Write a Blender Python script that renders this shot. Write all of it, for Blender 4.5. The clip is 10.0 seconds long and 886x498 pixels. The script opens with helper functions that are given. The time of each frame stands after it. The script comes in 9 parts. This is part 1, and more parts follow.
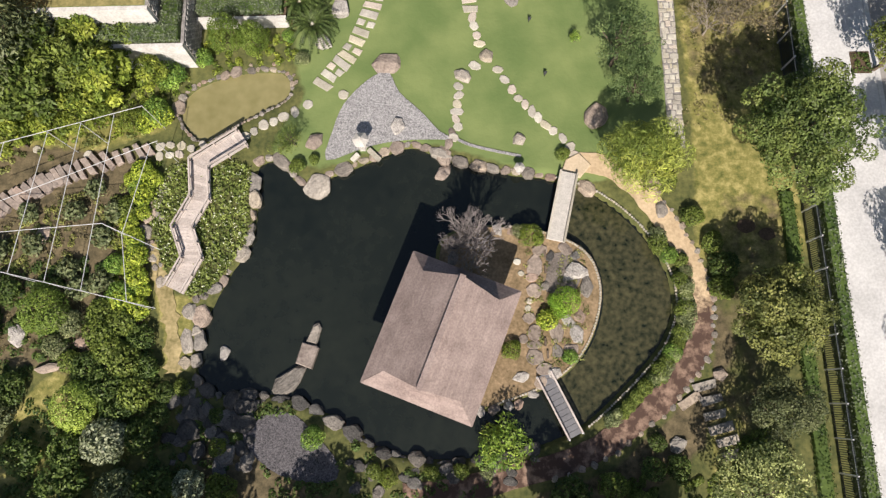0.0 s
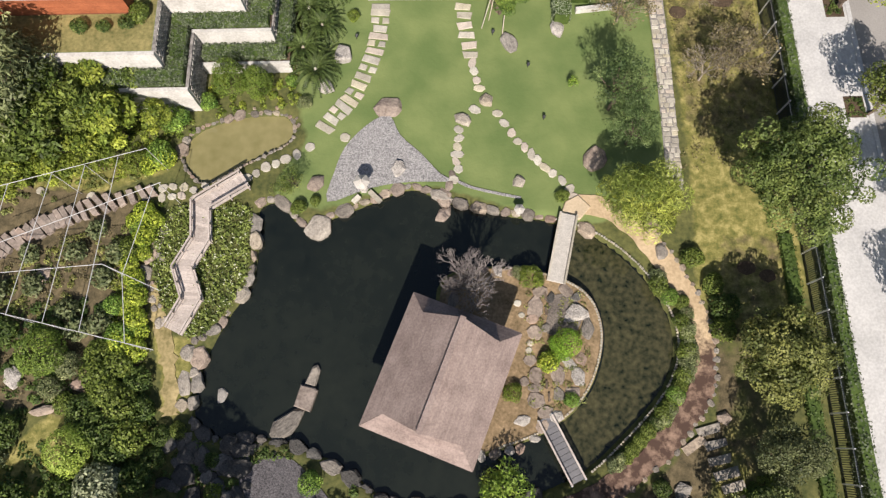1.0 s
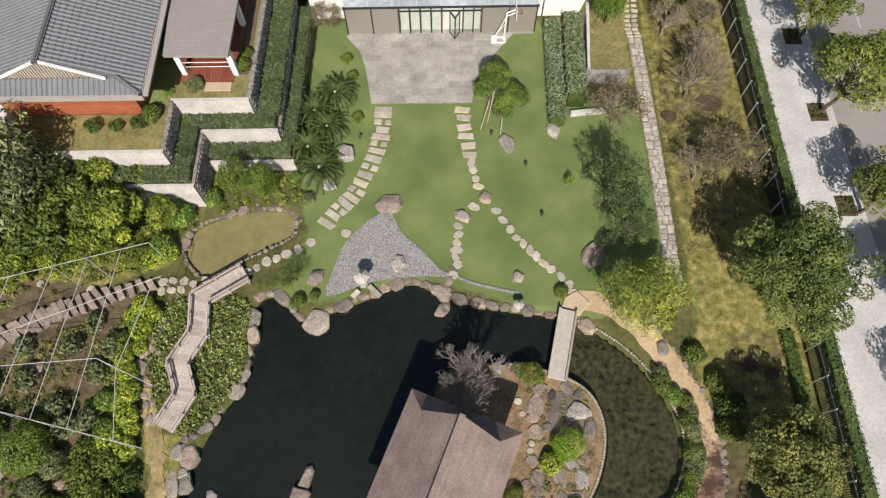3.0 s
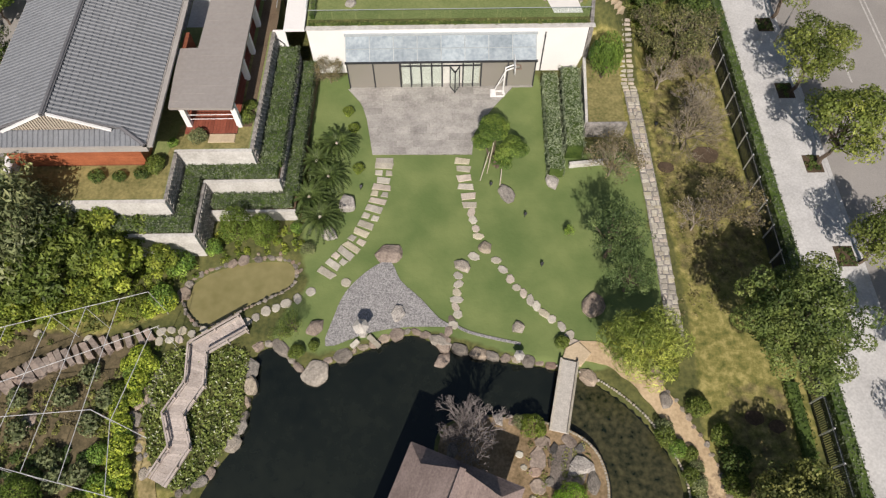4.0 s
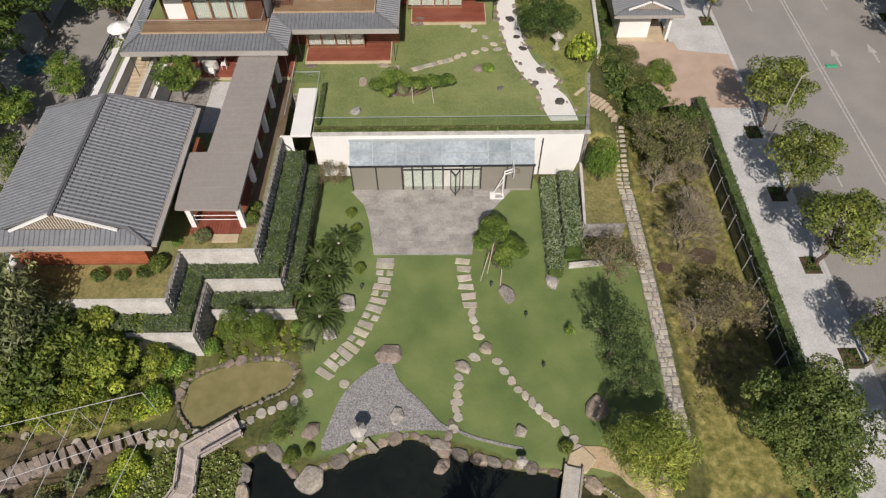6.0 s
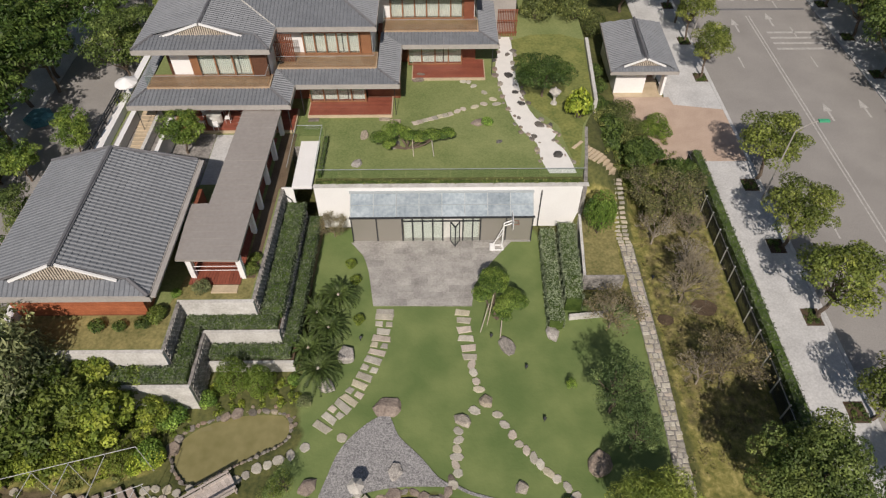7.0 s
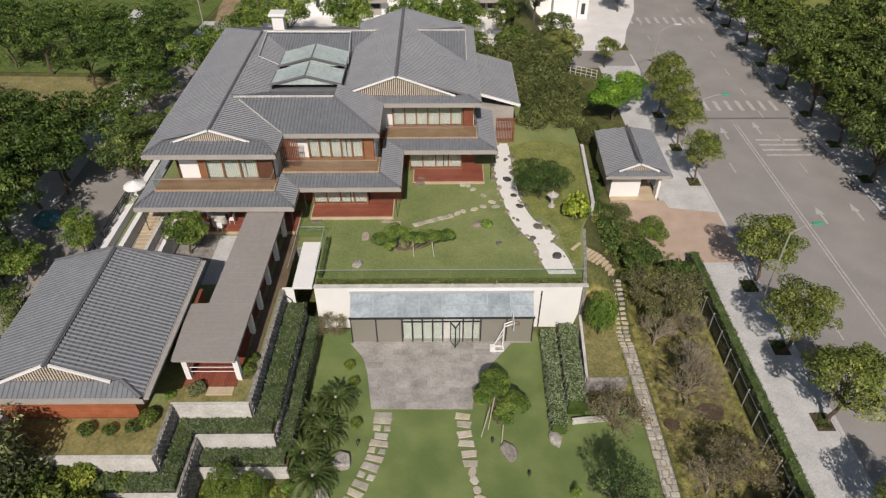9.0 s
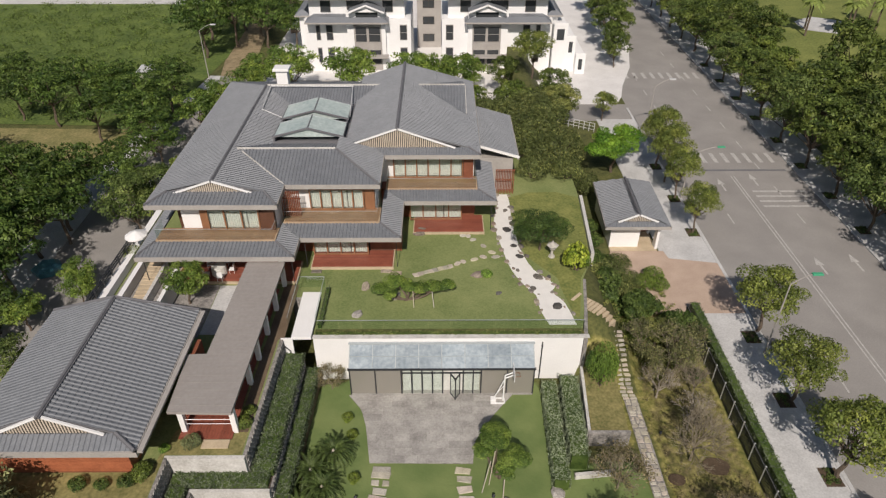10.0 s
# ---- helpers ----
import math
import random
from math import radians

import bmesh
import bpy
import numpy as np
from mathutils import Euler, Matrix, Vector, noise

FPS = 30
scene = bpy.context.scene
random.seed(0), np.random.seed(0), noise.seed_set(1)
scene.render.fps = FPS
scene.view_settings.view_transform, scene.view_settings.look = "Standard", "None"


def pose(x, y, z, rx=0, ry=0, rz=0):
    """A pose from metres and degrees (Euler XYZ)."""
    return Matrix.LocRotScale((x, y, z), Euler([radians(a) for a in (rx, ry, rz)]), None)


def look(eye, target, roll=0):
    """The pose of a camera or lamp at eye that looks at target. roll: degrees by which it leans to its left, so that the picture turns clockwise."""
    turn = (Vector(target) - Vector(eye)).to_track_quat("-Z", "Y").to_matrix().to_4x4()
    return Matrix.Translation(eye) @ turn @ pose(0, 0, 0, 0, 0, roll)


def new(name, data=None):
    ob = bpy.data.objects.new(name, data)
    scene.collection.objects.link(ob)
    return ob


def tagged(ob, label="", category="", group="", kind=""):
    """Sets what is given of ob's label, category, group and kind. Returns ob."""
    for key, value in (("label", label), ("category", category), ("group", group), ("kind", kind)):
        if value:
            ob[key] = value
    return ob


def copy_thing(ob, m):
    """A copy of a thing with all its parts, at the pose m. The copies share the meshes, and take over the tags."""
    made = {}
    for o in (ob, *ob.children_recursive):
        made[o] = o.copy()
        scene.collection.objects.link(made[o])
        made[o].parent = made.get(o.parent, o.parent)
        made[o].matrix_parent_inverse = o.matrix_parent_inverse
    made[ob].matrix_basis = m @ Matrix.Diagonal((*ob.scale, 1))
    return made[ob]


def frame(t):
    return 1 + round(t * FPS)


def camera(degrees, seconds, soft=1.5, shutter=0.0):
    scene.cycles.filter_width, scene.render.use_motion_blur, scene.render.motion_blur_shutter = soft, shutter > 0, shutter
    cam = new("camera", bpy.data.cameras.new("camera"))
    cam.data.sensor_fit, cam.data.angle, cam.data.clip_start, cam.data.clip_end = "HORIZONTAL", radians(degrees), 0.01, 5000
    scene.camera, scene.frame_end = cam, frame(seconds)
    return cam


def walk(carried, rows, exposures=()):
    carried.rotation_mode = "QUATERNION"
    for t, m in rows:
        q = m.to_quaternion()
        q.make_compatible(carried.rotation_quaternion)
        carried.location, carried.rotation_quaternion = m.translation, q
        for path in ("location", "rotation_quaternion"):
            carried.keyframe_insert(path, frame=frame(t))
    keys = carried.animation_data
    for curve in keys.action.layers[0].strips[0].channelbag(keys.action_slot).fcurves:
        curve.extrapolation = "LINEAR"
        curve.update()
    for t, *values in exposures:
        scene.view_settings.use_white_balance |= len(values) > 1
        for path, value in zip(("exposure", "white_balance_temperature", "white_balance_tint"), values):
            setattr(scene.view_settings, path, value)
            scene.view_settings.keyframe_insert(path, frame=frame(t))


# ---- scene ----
# ---- camera: a drone that hovers in one place and slowly raises its view ----
cam = camera(67.82, 10.0, 1.3)
EYE = Vector((0.0, 0.0, 38.0))
TURNS = [  # seconds, yaw, pitch, roll
    (0.0, 1.11, -77.25, -2.27), (0.5, 0.90, -75.51, -2.01), (1.0, 0.70, -73.66, -1.78),
    (1.5, 0.48, -71.75, -1.51), (2.0, 0.30, -69.60, -1.27), (2.5, 0.12, -67.54, -1.01),
    (4.0, -0.12, -61.09, -0.65), (4.5, -0.15, -59.00, -0.57), (5.0, -0.16, -56.77, -0.54),
    (5.5, -0.17, -54.63, -0.47), (7.0, -0.27, -47.98, -0.24), (7.5, -0.29, -45.85, -0.19),
    (8.0, -0.30, -43.60, -0.16), (8.5, -0.30, -41.48, -0.13), (9.0, -0.30, -39.26, -0.08),
    (9.5, -0.30, -37.15, -0.04), (10.0, -0.30, -34.90, 0.0)]


def aim(yaw, pitch, roll):
    a, b = radians(yaw), radians(pitch)
    way = Vector((-math.sin(a) * math.cos(b), math.cos(a) * math.cos(b), math.sin(b)))
    return look(EYE, EYE + 20 * way, roll)


walk(cam, [(t, aim(a, b, c)) for t, a, b, c in TURNS], exposures=[(0.0, 0.52), (1.0, 0.44), (2.5, 0.22), (4.0, 0.05), (5.5, -0.1), (7.5, -0.24), (10.0, -0.26)])

# ---- daylight ----
SUN_ELEV, SUN_FROM = 43.0, 184.0  # degrees above the horizon; compass bearing it shines from
world = bpy.data.worlds.new("world")
scene.world = world
world.use_nodes = True
wn = world.node_tree
sky = wn.nodes.new("ShaderNodeTexSky")
sky.sky_type, sky.sun_disc = "NISHITA", False
sky.sun_elevation, sky.sun_rotation = radians(SUN_ELEV), radians(SUN_FROM)
sky.dust_density = 2.0
wn.nodes["Background"].inputs["Strength"].default_value = 0.058
wn.links.new(sky.outputs[0], wn.nodes["Background"].inputs[0])
sun = new("sun", bpy.data.lights.new("sun", "SUN"))
sun.data.energy, sun.data.angle, sun.data.color = 4.8, radians(0.6), (1.0, 0.89, 0.795)
az, el = radians(SUN_FROM), radians(SUN_ELEV)
sun_at = Vector((math.sin(az) * math.cos(el), math.cos(az) * math.cos(el), math.sin(el)))
sun.matrix_world = look(sun_at * 100, (0, 0, 0))


# ---- materials ----
def mat(name, dark, light, scale=2.0, fine=25.0, rough=0.8, bump=0.3, depth=0.02, island=0.0, per=0.0, metal=0.0, spec=0.4, mix=0.5, trans=0.0, tones=(), clump=False):
    """Two noises of different size between two colours, with relief; island/per: brightness spread by piece/by object."""
    m = bpy.data.materials.new(name)
    m.use_nodes = True
    nt = m.node_tree
    n, l = nt.nodes, nt.links
    b = n["Principled BSDF"]
    tc = n.new("ShaderNodeTexCoord")
    big, small = n.new("ShaderNodeTexNoise"), n.new("ShaderNodeTexNoise")
    big.inputs["Scale"].default_value, small.inputs["Scale"].default_value = scale, fine
    big.inputs["Detail"].default_value, small.inputs["Detail"].default_value = 4, 3
    for t in (big, small):
        l.new(tc.outputs["Object"], t.inputs["Vector"])
    add = n.new("ShaderNodeMix")
    add.data_type, add.inputs[0].default_value = "FLOAT", mix
    l.new(big.outputs["Fac"], add.inputs[2])
    l.new(small.outputs["Fac"], add.inputs[3])
    ramp = n.new("ShaderNodeValToRGB")
    ramp.color_ramp.elements[0].position, ramp.color_ramp.elements[1].position = 0.33, 0.68
    ramp.color_ramp.elements[0].color, ramp.color_ramp.elements[1].color = (*dark, 1), (*light, 1)
    l.new(add.outputs[0], ramp.inputs[0])
    col = ramp.outputs[0]
    for amount, kind, sock in ((island, "ShaderNodeNewGeometry", "Random Per Island"), (per, "ShaderNodeObjectInfo", "Random")):
        if amount:
            src, mr, hv = n.new(kind), n.new("ShaderNodeMapRange"), n.new("ShaderNodeHueSaturation")
            mr.inputs[3].default_value, mr.inputs[4].default_value = 1 - amount, 1 + amount
            l.new(src.outputs[sock], mr.inputs[0])
            l.new(mr.outputs[0], hv.inputs["Value"])
            l.new(col, hv.inputs["Color"])
            col = hv.outputs[0]
    if clump:  # leaves of one clump share a lighter or darker, fresher or duller tone
        src, one, hv = n.new("ShaderNodeAttribute"), n.new("ShaderNodeMath"), n.new("ShaderNodeHueSaturation")
        src.attribute_name, one.inputs[1].default_value = "clump", 1.0
        l.new(src.outputs["Fac"], one.inputs[0])
        l.new(one.outputs[0], hv.inputs["Value"])
        turn_ = n.new("ShaderNodeMath")
        turn_.operation, turn_.inputs[1].default_value, turn_.inputs[2].default_value = "MULTIPLY_ADD", -0.045, 0.5
        l.new(src.outputs["Fac"], turn_.inputs[0])
        l.new(turn_.outputs[0], hv.inputs["Hue"])
        l.new(col, hv.inputs["Color"])
        col = hv.outputs[0]
    if tones:  # each object takes one tint of a row
        src, tr_, mul = n.new("ShaderNodeObjectInfo"), n.new("ShaderNodeValToRGB"), n.new("ShaderNodeMix")
        white, times = n.new("ShaderNodeTexWhiteNoise"), n.new("ShaderNodeMath")
        white.noise_dimensions = "1D"
        times.operation, times.inputs[1].default_value = "MULTIPLY", 91.7
        l.new(src.outputs["Random"], times.inputs[0])
        l.new(times.outputs[0], white.inputs["W"])
        tr_.color_ramp.interpolation = "CONSTANT"
        for k, c in enumerate(tones):
            e = tr_.color_ramp.elements[k] if k < 2 else tr_.color_ramp.elements.new(k / len(tones))
            e.position, e.color = k / len(tones), (*c, 1)
        l.new(white.outputs["Value"], tr_.inputs[0])
        mul.data_type, mul.blend_type, mul.inputs[0].default_value = "RGBA", "MULTIPLY", 1.0
        l.new(col, mul.inputs[6])
        l.new(tr_.outputs[0], mul.inputs[7])
        col = mul.outputs[2]
    l.new(col, b.inputs["Base Color"])
    b.inputs["Roughness"].default_value, b.inputs["Metallic"].default_value = rough, metal
    b.inputs["Specular IOR Level"].default_value = spec
    if bump:
        bp = n.new("ShaderNodeBump")
        bp.inputs["Strength"].default_value, bp.inputs["Distance"].default_value = bump, depth
        l.new(small.outputs["Fac"], bp.inputs["Height"])
        l.new(bp.outputs[0], b.inputs["Normal"])
    if trans:
        out = n["Material Output"]
        tr, ms = n.new("ShaderNodeBsdfTranslucent"), n.new("ShaderNodeMixShader")
        ms.inputs[0].default_value = trans
        l.new(col, tr.inputs["Color"])
        l.new(b.outputs[0], ms.inputs[1])
        l.new(tr.outputs[0], ms.inputs[2])
        l.new(ms.outputs[0], out.inputs[0])
    return m


def leaf(name, dark, light, spread=0.45, rough=0.55):
    return mat(name, dark, light, scale=0.7, fine=3.0, rough=rough, bump=0.0, island=spread, per=0.12, spec=0.3, trans=0.25, clump=True)


M_STONE = mat("granite_rock", (0.14, 0.13, 0.118), (0.45, 0.42, 0.375), 1.1, 6, 0.9, 0.9, 0.06, per=0.15, tones=((1.0, 0.98, 0.95), (1.12, 1.05, 0.92), (0.72, 0.70, 0.68), (1.1, 0.98, 0.86), (0.9, 0.9, 0.9), (1.08, 0.94, 0.86), (0.6, 0.58, 0.56), (1.06, 1.03, 0.98)))
M_ROCK_PALE = mat("pale_rock", (0.22, 0.205, 0.19), (0.58, 0.55, 0.51), 1.6, 7, 0.9, 1.0, 0.08, per=0.1)
M_ROCK_DARK = mat("dark_rock", (0.045, 0.044, 0.042), (0.19, 0.183, 0.172), 1.3, 6, 0.8, 0.9, 0.06, per=0.25, tones=((1.0, 1.0, 1.0), (0.6, 0.6, 0.6), (1.35, 1.28, 1.2)))
M_ROCK_BROWN = mat("brown_rock", (0.14, 0.115, 0.098), (0.41, 0.35, 0.30), 1.1, 6, 0.85, 0.8, 0.05, per=0.15, tones=((1.0, 0.98, 0.97), (1.06, 0.94, 0.88), (0.78, 0.77, 0.76), (1.05, 1.02, 0.98)))
M_STEP = mat("stepping_stone", (0.31, 0.295, 0.255), (0.58, 0.56, 0.50), 1.6, 12, 0.85, 0.4, 0.012, per=0.12, tones=((1.0, 0.98, 0.95), (1.04, 1.0, 0.86), (0.82, 0.81, 0.8), (1.06, 0.98, 0.95), (1.05, 1.05, 1.02), (0.9, 0.88, 0.82)))
M_PAVE = mat("patio_slab", (0.235, 0.226, 0.212), (0.46, 0.447, 0.423), 0.7, 7, 0.75, 0.3, 0.008, per=0.13, mix=0.4)
M_WALLTOP = mat("white_render", (0.41, 0.40, 0.375), (0.68, 0.675, 0.655), 0.9, 7, 0.85, 0.15, 0.005)
M_WHITE = mat("white_paint", (0.76, 0.765, 0.765), (0.85, 0.855, 0.855), 0.5, 9, 0.7, 0.05, 0.003)
M_RSTONE = mat("rubble_stone", (0.13, 0.125, 0.12), (0.40, 0.38, 0.36), 2.2, 6, 0.9, 0.9, 0.06)
M_TILE = mat("grey_roof_tile", (0.164, 0.177, 0.197), (0.208, 0.223, 0.244), 0.5, 8, 0.6, 0.15, 0.004, island=0.06, per=0.03)
M_RIDGE = mat("ridge_tile", (0.125, 0.127, 0.14), (0.185, 0.187, 0.2), 1.2, 9, 0.6, 0.2, 0.004)
M_FASCIA = mat("grey_fascia", (0.32, 0.303, 0.285), (0.42, 0.40, 0.378), 0.7, 6, 0.75, 0.1, 0.003)
M_CANOPY = mat("canopy_sheet", (0.27, 0.25, 0.235), (0.33, 0.31, 0.295), 0.35, 4, 0.75, 0.1, 0.003)
M_WOOD = mat("red_brown_wood", (0.16, 0.055, 0.032), (0.28, 0.105, 0.058), 1.2, 10, 0.55, 0.2, 0.003, per=0.12)
M_BALC = mat("honey_wood", (0.24, 0.135, 0.075), (0.40, 0.25, 0.15), 1.2, 9, 0.42, 0.2, 0.003, per=0.12)
M_DECK = mat("red_deck_board", (0.20, 0.06, 0.04), (0.30, 0.10, 0.065), 1.2, 10, 0.5, 0.2, 0.003, per=0.12)
M_GREYWOOD = mat("weathered_board", (0.36, 0.315, 0.285), (0.57, 0.515, 0.48), 1.5, 12, 0.8, 0.3, 0.004, per=0.15)
M_SHINGLE = mat("brown_shingle", (0.185, 0.142, 0.130), (0.355, 0.285, 0.258), 0.9, 9, 0.9, 0.5, 0.02, island=0.09, per=0.03)
M_METAL = mat("dark_metal", (0.03, 0.033, 0.038), (0.06, 0.063, 0.07), 3, 20, 0.45, 0.0, metal=0.3)
M_GALV = mat("pale_metal", (0.55, 0.56, 0.57), (0.68, 0.69, 0.70), 3, 20, 0.45, 0.0, metal=0.2)
M_CONC = mat("pavement_concrete", (0.405, 0.408, 0.41), (0.63, 0.635, 0.635), 0.5, 7, 0.85, 0.2, 0.006)
M_PALEPAVE = mat("pale_paving", (0.62, 0.61, 0.60), (0.78, 0.775, 0.765), 0.4, 6, 0.85, 0.15, 0.005)
M_ASPHALT = mat("asphalt", (0.235, 0.226, 0.216), (0.338, 0.325, 0.31), 0.25, 14, 0.9, 0.3, 0.006)
M_LINE = mat("road_paint", (0.30, 0.295, 0.285), (0.58, 0.57, 0.55), 2.5, 14, 0.7, 0.0)
M_DRIVE = mat("brick_drive", (0.40, 0.30, 0.235), (0.54, 0.425, 0.345), 0.6, 9, 0.85, 0.3, 0.006)
M_SLEEPER = mat("sleeper_stone", (0.19, 0.155, 0.135), (0.46, 0.395, 0.35), 1.4, 7, 0.9, 0.8, 0.03, per=0.12, tones=((1.0, 0.98, 0.96), (0.8, 0.8, 0.8), (1.08, 1.0, 0.95)))
M_LANTERN = mat("lantern_stone", (0.36, 0.345, 0.32), (0.56, 0.54, 0.50), 3, 12, 0.85, 0.5, 0.01)
M_FACING = mat("facing_stone", (0.15, 0.145, 0.14), (0.42, 0.40, 0.375), 2.5, 9, 0.9, 0.8, 0.02, per=0.3)
M_EDGE = mat("tan_wood", (0.38, 0.28, 0.185), (0.52, 0.40, 0.28), 1.2, 9, 0.65, 0.2, 0.003)
M_EARTH = mat("brown_earth", (0.17, 0.135, 0.075), (0.40, 0.32, 0.20), 0.8, 6, 0.95, 0.5, 0.02)
M_SLAT = mat("pale_slat", (0.50, 0.43, 0.35), (0.68, 0.60, 0.50), 1.2, 9, 0.65, 0.1, 0.003)
M_SASH = mat("honey_brown_sash", (0.20, 0.095, 0.05), (0.33, 0.165, 0.085), 1.2, 10, 0.5, 0.2, 0.003)
M_GRAVEL = mat("pale_gravel", (0.13, 0.13, 0.135), (0.44, 0.435, 0.435), 1.6, 12, 0.9, 0.9, 0.04, mix=0.85)
M_DGRAVEL = mat("dark_gravel", (0.032, 0.031, 0.035), (0.155, 0.148, 0.158), 1.6, 12, 0.9, 0.9, 0.05, mix=0.85)
M_WGRAVEL = mat("white_gravel", (0.70, 0.69, 0.66), (0.80, 0.79, 0.76), 1.6, 18, 0.9, 0.5, 0.02)
M_BARK = mat("bark", (0.075, 0.055, 0.04), (0.19, 0.15, 0.115), 3, 18, 0.9, 0.6, 0.02)
M_TWIG = mat("pale_twig", (0.23, 0.20, 0.165), (0.40, 0.36, 0.31), 3, 18, 0.9, 0.3, 0.01)
M_TWIG_GREY = mat("grey_twig", (0.15, 0.132, 0.128), (0.30, 0.272, 0.262), 3, 18, 0.9, 0.3, 0.01)
M_TWIG_DARK = mat("dark_twig", (0.165, 0.140, 0.100), (0.32, 0.28, 0.205), 3, 18, 0.9, 0.3, 0.01)
M_SOIL = mat("soil", (0.09, 0.062, 0.04), (0.20, 0.15, 0.10), 0.8, 9, 0.95, 0.7, 0.04)
M_PIT = mat("damp_soil", (0.045, 0.032, 0.02), (0.12, 0.085, 0.055), 1.2, 9, 0.95, 0.7, 0.04)
M_CURTAIN = mat("curtain", (0.54, 0.55, 0.52), (0.70, 0.705, 0.67), 2.0, 8, 0.9, 0.1, 0.004)
M_BLIND = mat("beige_blind", (0.30, 0.275, 0.235), (0.38, 0.35, 0.305), 0.8, 8, 0.85, 0.1, 0.004)
M_DRYGRASS = mat("dry_grass", (0.105, 0.108, 0.036), (0.315, 0.275, 0.115), 1.1, 5, 0.95, 0.6, 0.04)
# near-black backing; behind the house windows it stands in for room shade
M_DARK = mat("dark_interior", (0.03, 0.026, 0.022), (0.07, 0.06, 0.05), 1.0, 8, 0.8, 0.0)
M_TANSTEP = mat("tan_stone", (0.42, 0.34, 0.235), (0.58, 0.48, 0.34), 1.2, 9, 0.85, 0.3, 0.01, per=0.1)
M_HEDGE = leaf("hedge_leaf", (0.055, 0.078, 0.042), (0.20, 0.24, 0.145))
M_HEDGE_PALE = leaf("pale_hedge_leaf", (0.185, 0.235, 0.14), (0.36, 0.42, 0.27))
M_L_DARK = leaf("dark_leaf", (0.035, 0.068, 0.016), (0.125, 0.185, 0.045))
M_L_MID = leaf("mid_leaf", (0.065, 0.105, 0.020), (0.205, 0.265, 0.055))
M_L_LIME = leaf("lime_leaf", (0.070, 0.115, 0.016), (0.31, 0.38, 0.062))
M_L_OLIVE = leaf("olive_leaf", (0.09, 0.115, 0.028), (0.29, 0.315, 0.10))
M_L_PALE = leaf("pale_leaf", (0.095, 0.125, 0.050), (0.31, 0.35, 0.17))
M_L_BRIGHT = leaf("bright_leaf", (0.085, 0.165, 0.028), (0.24, 0.39, 0.075))
M_L_PINE = leaf("pine_needle", (0.060, 0.115, 0.020), (0.185, 0.270, 0.052))
M_L_CYCAD = leaf("cycad_leaf", (0.030, 0.056, 0.016), (0.135, 0.185, 0.050))
M_L_BROWN = leaf("brown_leaf", (0.125, 0.112, 0.048), (0.29, 0.25, 0.125))
M_L_CLIP = leaf("clipped_leaf", (0.105, 0.165, 0.025), (0.26, 0.35, 0.07), 0.3)
M_L_WILLOW = leaf("willow_leaf", (0.13, 0.185, 0.028), (0.43, 0.49, 0.12))
M_L_LIME2 = leaf("yellow_green_leaf", (0.12, 0.20, 0.022), (0.40, 0.49, 0.07))
M_L_WHITE = leaf("white_flowering_leaf", (0.07, 0.10, 0.035), (0.48, 0.53, 0.36))
M_L_FRESH = leaf("fresh_leaf", (0.12, 0.215, 0.03), (0.34, 0.48, 0.085))
M_L_VIVID = leaf("vivid_leaf", (0.10, 0.21, 0.02), (0.24, 0.43, 0.05))
M_L_BIG = leaf("grove_leaf", (0.048, 0.085, 0.020), (0.225, 0.290, 0.080))
M_L_FAR = leaf("feathery_leaf", (0.030, 0.060, 0.012), (0.115, 0.185, 0.038))
M_L_ROAD = leaf("roadside_leaf", (0.060, 0.092, 0.018), (0.31, 0.36, 0.082))
M_L_THICK = leaf("evergreen_leaf", (0.07, 0.092, 0.026), (0.225, 0.26, 0.085))
M_L_WEED = leaf("weed_leaf", (0.060, 0.100, 0.022), (0.165, 0.225, 0.050))
M_FLOWER = mat("white_flower", (0.50, 0.54, 0.36), (0.74, 0.76, 0.58), 2, 9, 0.7, 0.0)


def glass(name, tint, rough=0.05, dark=0.0):
    m = bpy.data.materials.new(name)
    m.use_nodes = True
    b = m.node_tree.nodes["Principled BSDF"]
    b.inputs["Base Color"].default_value = (*tint, 1)
    b.inputs["Roughness"].default_value, b.inputs["IOR"].default_value = rough, 1.45
    b.inputs["Transmission Weight"].default_value = 1.0 - dark
    return m


def clear_pane(name, tint, gloss):
    """A thin window pane: light passes straight through, with a little mirror gloss."""
    m = bpy.data.materials.new(name)
    m.use_nodes = True
    n, l = m.node_tree.nodes, m.node_tree.links
    n.remove(n["Principled BSDF"])
    through_, shine, ms = n.new("ShaderNodeBsdfTransparent"), n.new("ShaderNodeBsdfGlossy"), n.new("ShaderNodeMixShader")
    through_.inputs[0].default_value = (*tint, 1)
    shine.inputs["Roughness"].default_value = 0.03
    ms.inputs[0].default_value = gloss
    l.new(through_.outputs[0], ms.inputs[1])
    l.new(shine.outputs[0], ms.inputs[2])
    l.new(ms.outputs[0], n["Material Output"].inputs[0])
    return m


M_GLASS = clear_pane("clear_glass", (0.91, 0.95, 0.93), 0.06)
M_CLAD = mat("orange_brown_cladding", (0.26, 0.082, 0.040), (0.42, 0.145, 0.070), 1.2, 10, 0.55, 0.2, 0.003, per=0.15)
M_FRAME = mat("dark_frame_wood", (0.08, 0.038, 0.024), (0.15, 0.072, 0.045), 1.2, 10, 0.5, 0.2, 0.003)
M_ROOFGLASS = mat("blue_roof_glass", (0.20, 0.25, 0.29), (0.40, 0.46, 0.50), 0.9, 4, 0.22, 0.1, 0.004, per=0.12)
M_SASHBLUE = mat("blue_grey_bar", (0.34, 0.38, 0.40), (0.42, 0.46, 0.48), 2, 9, 0.5, 0.0)
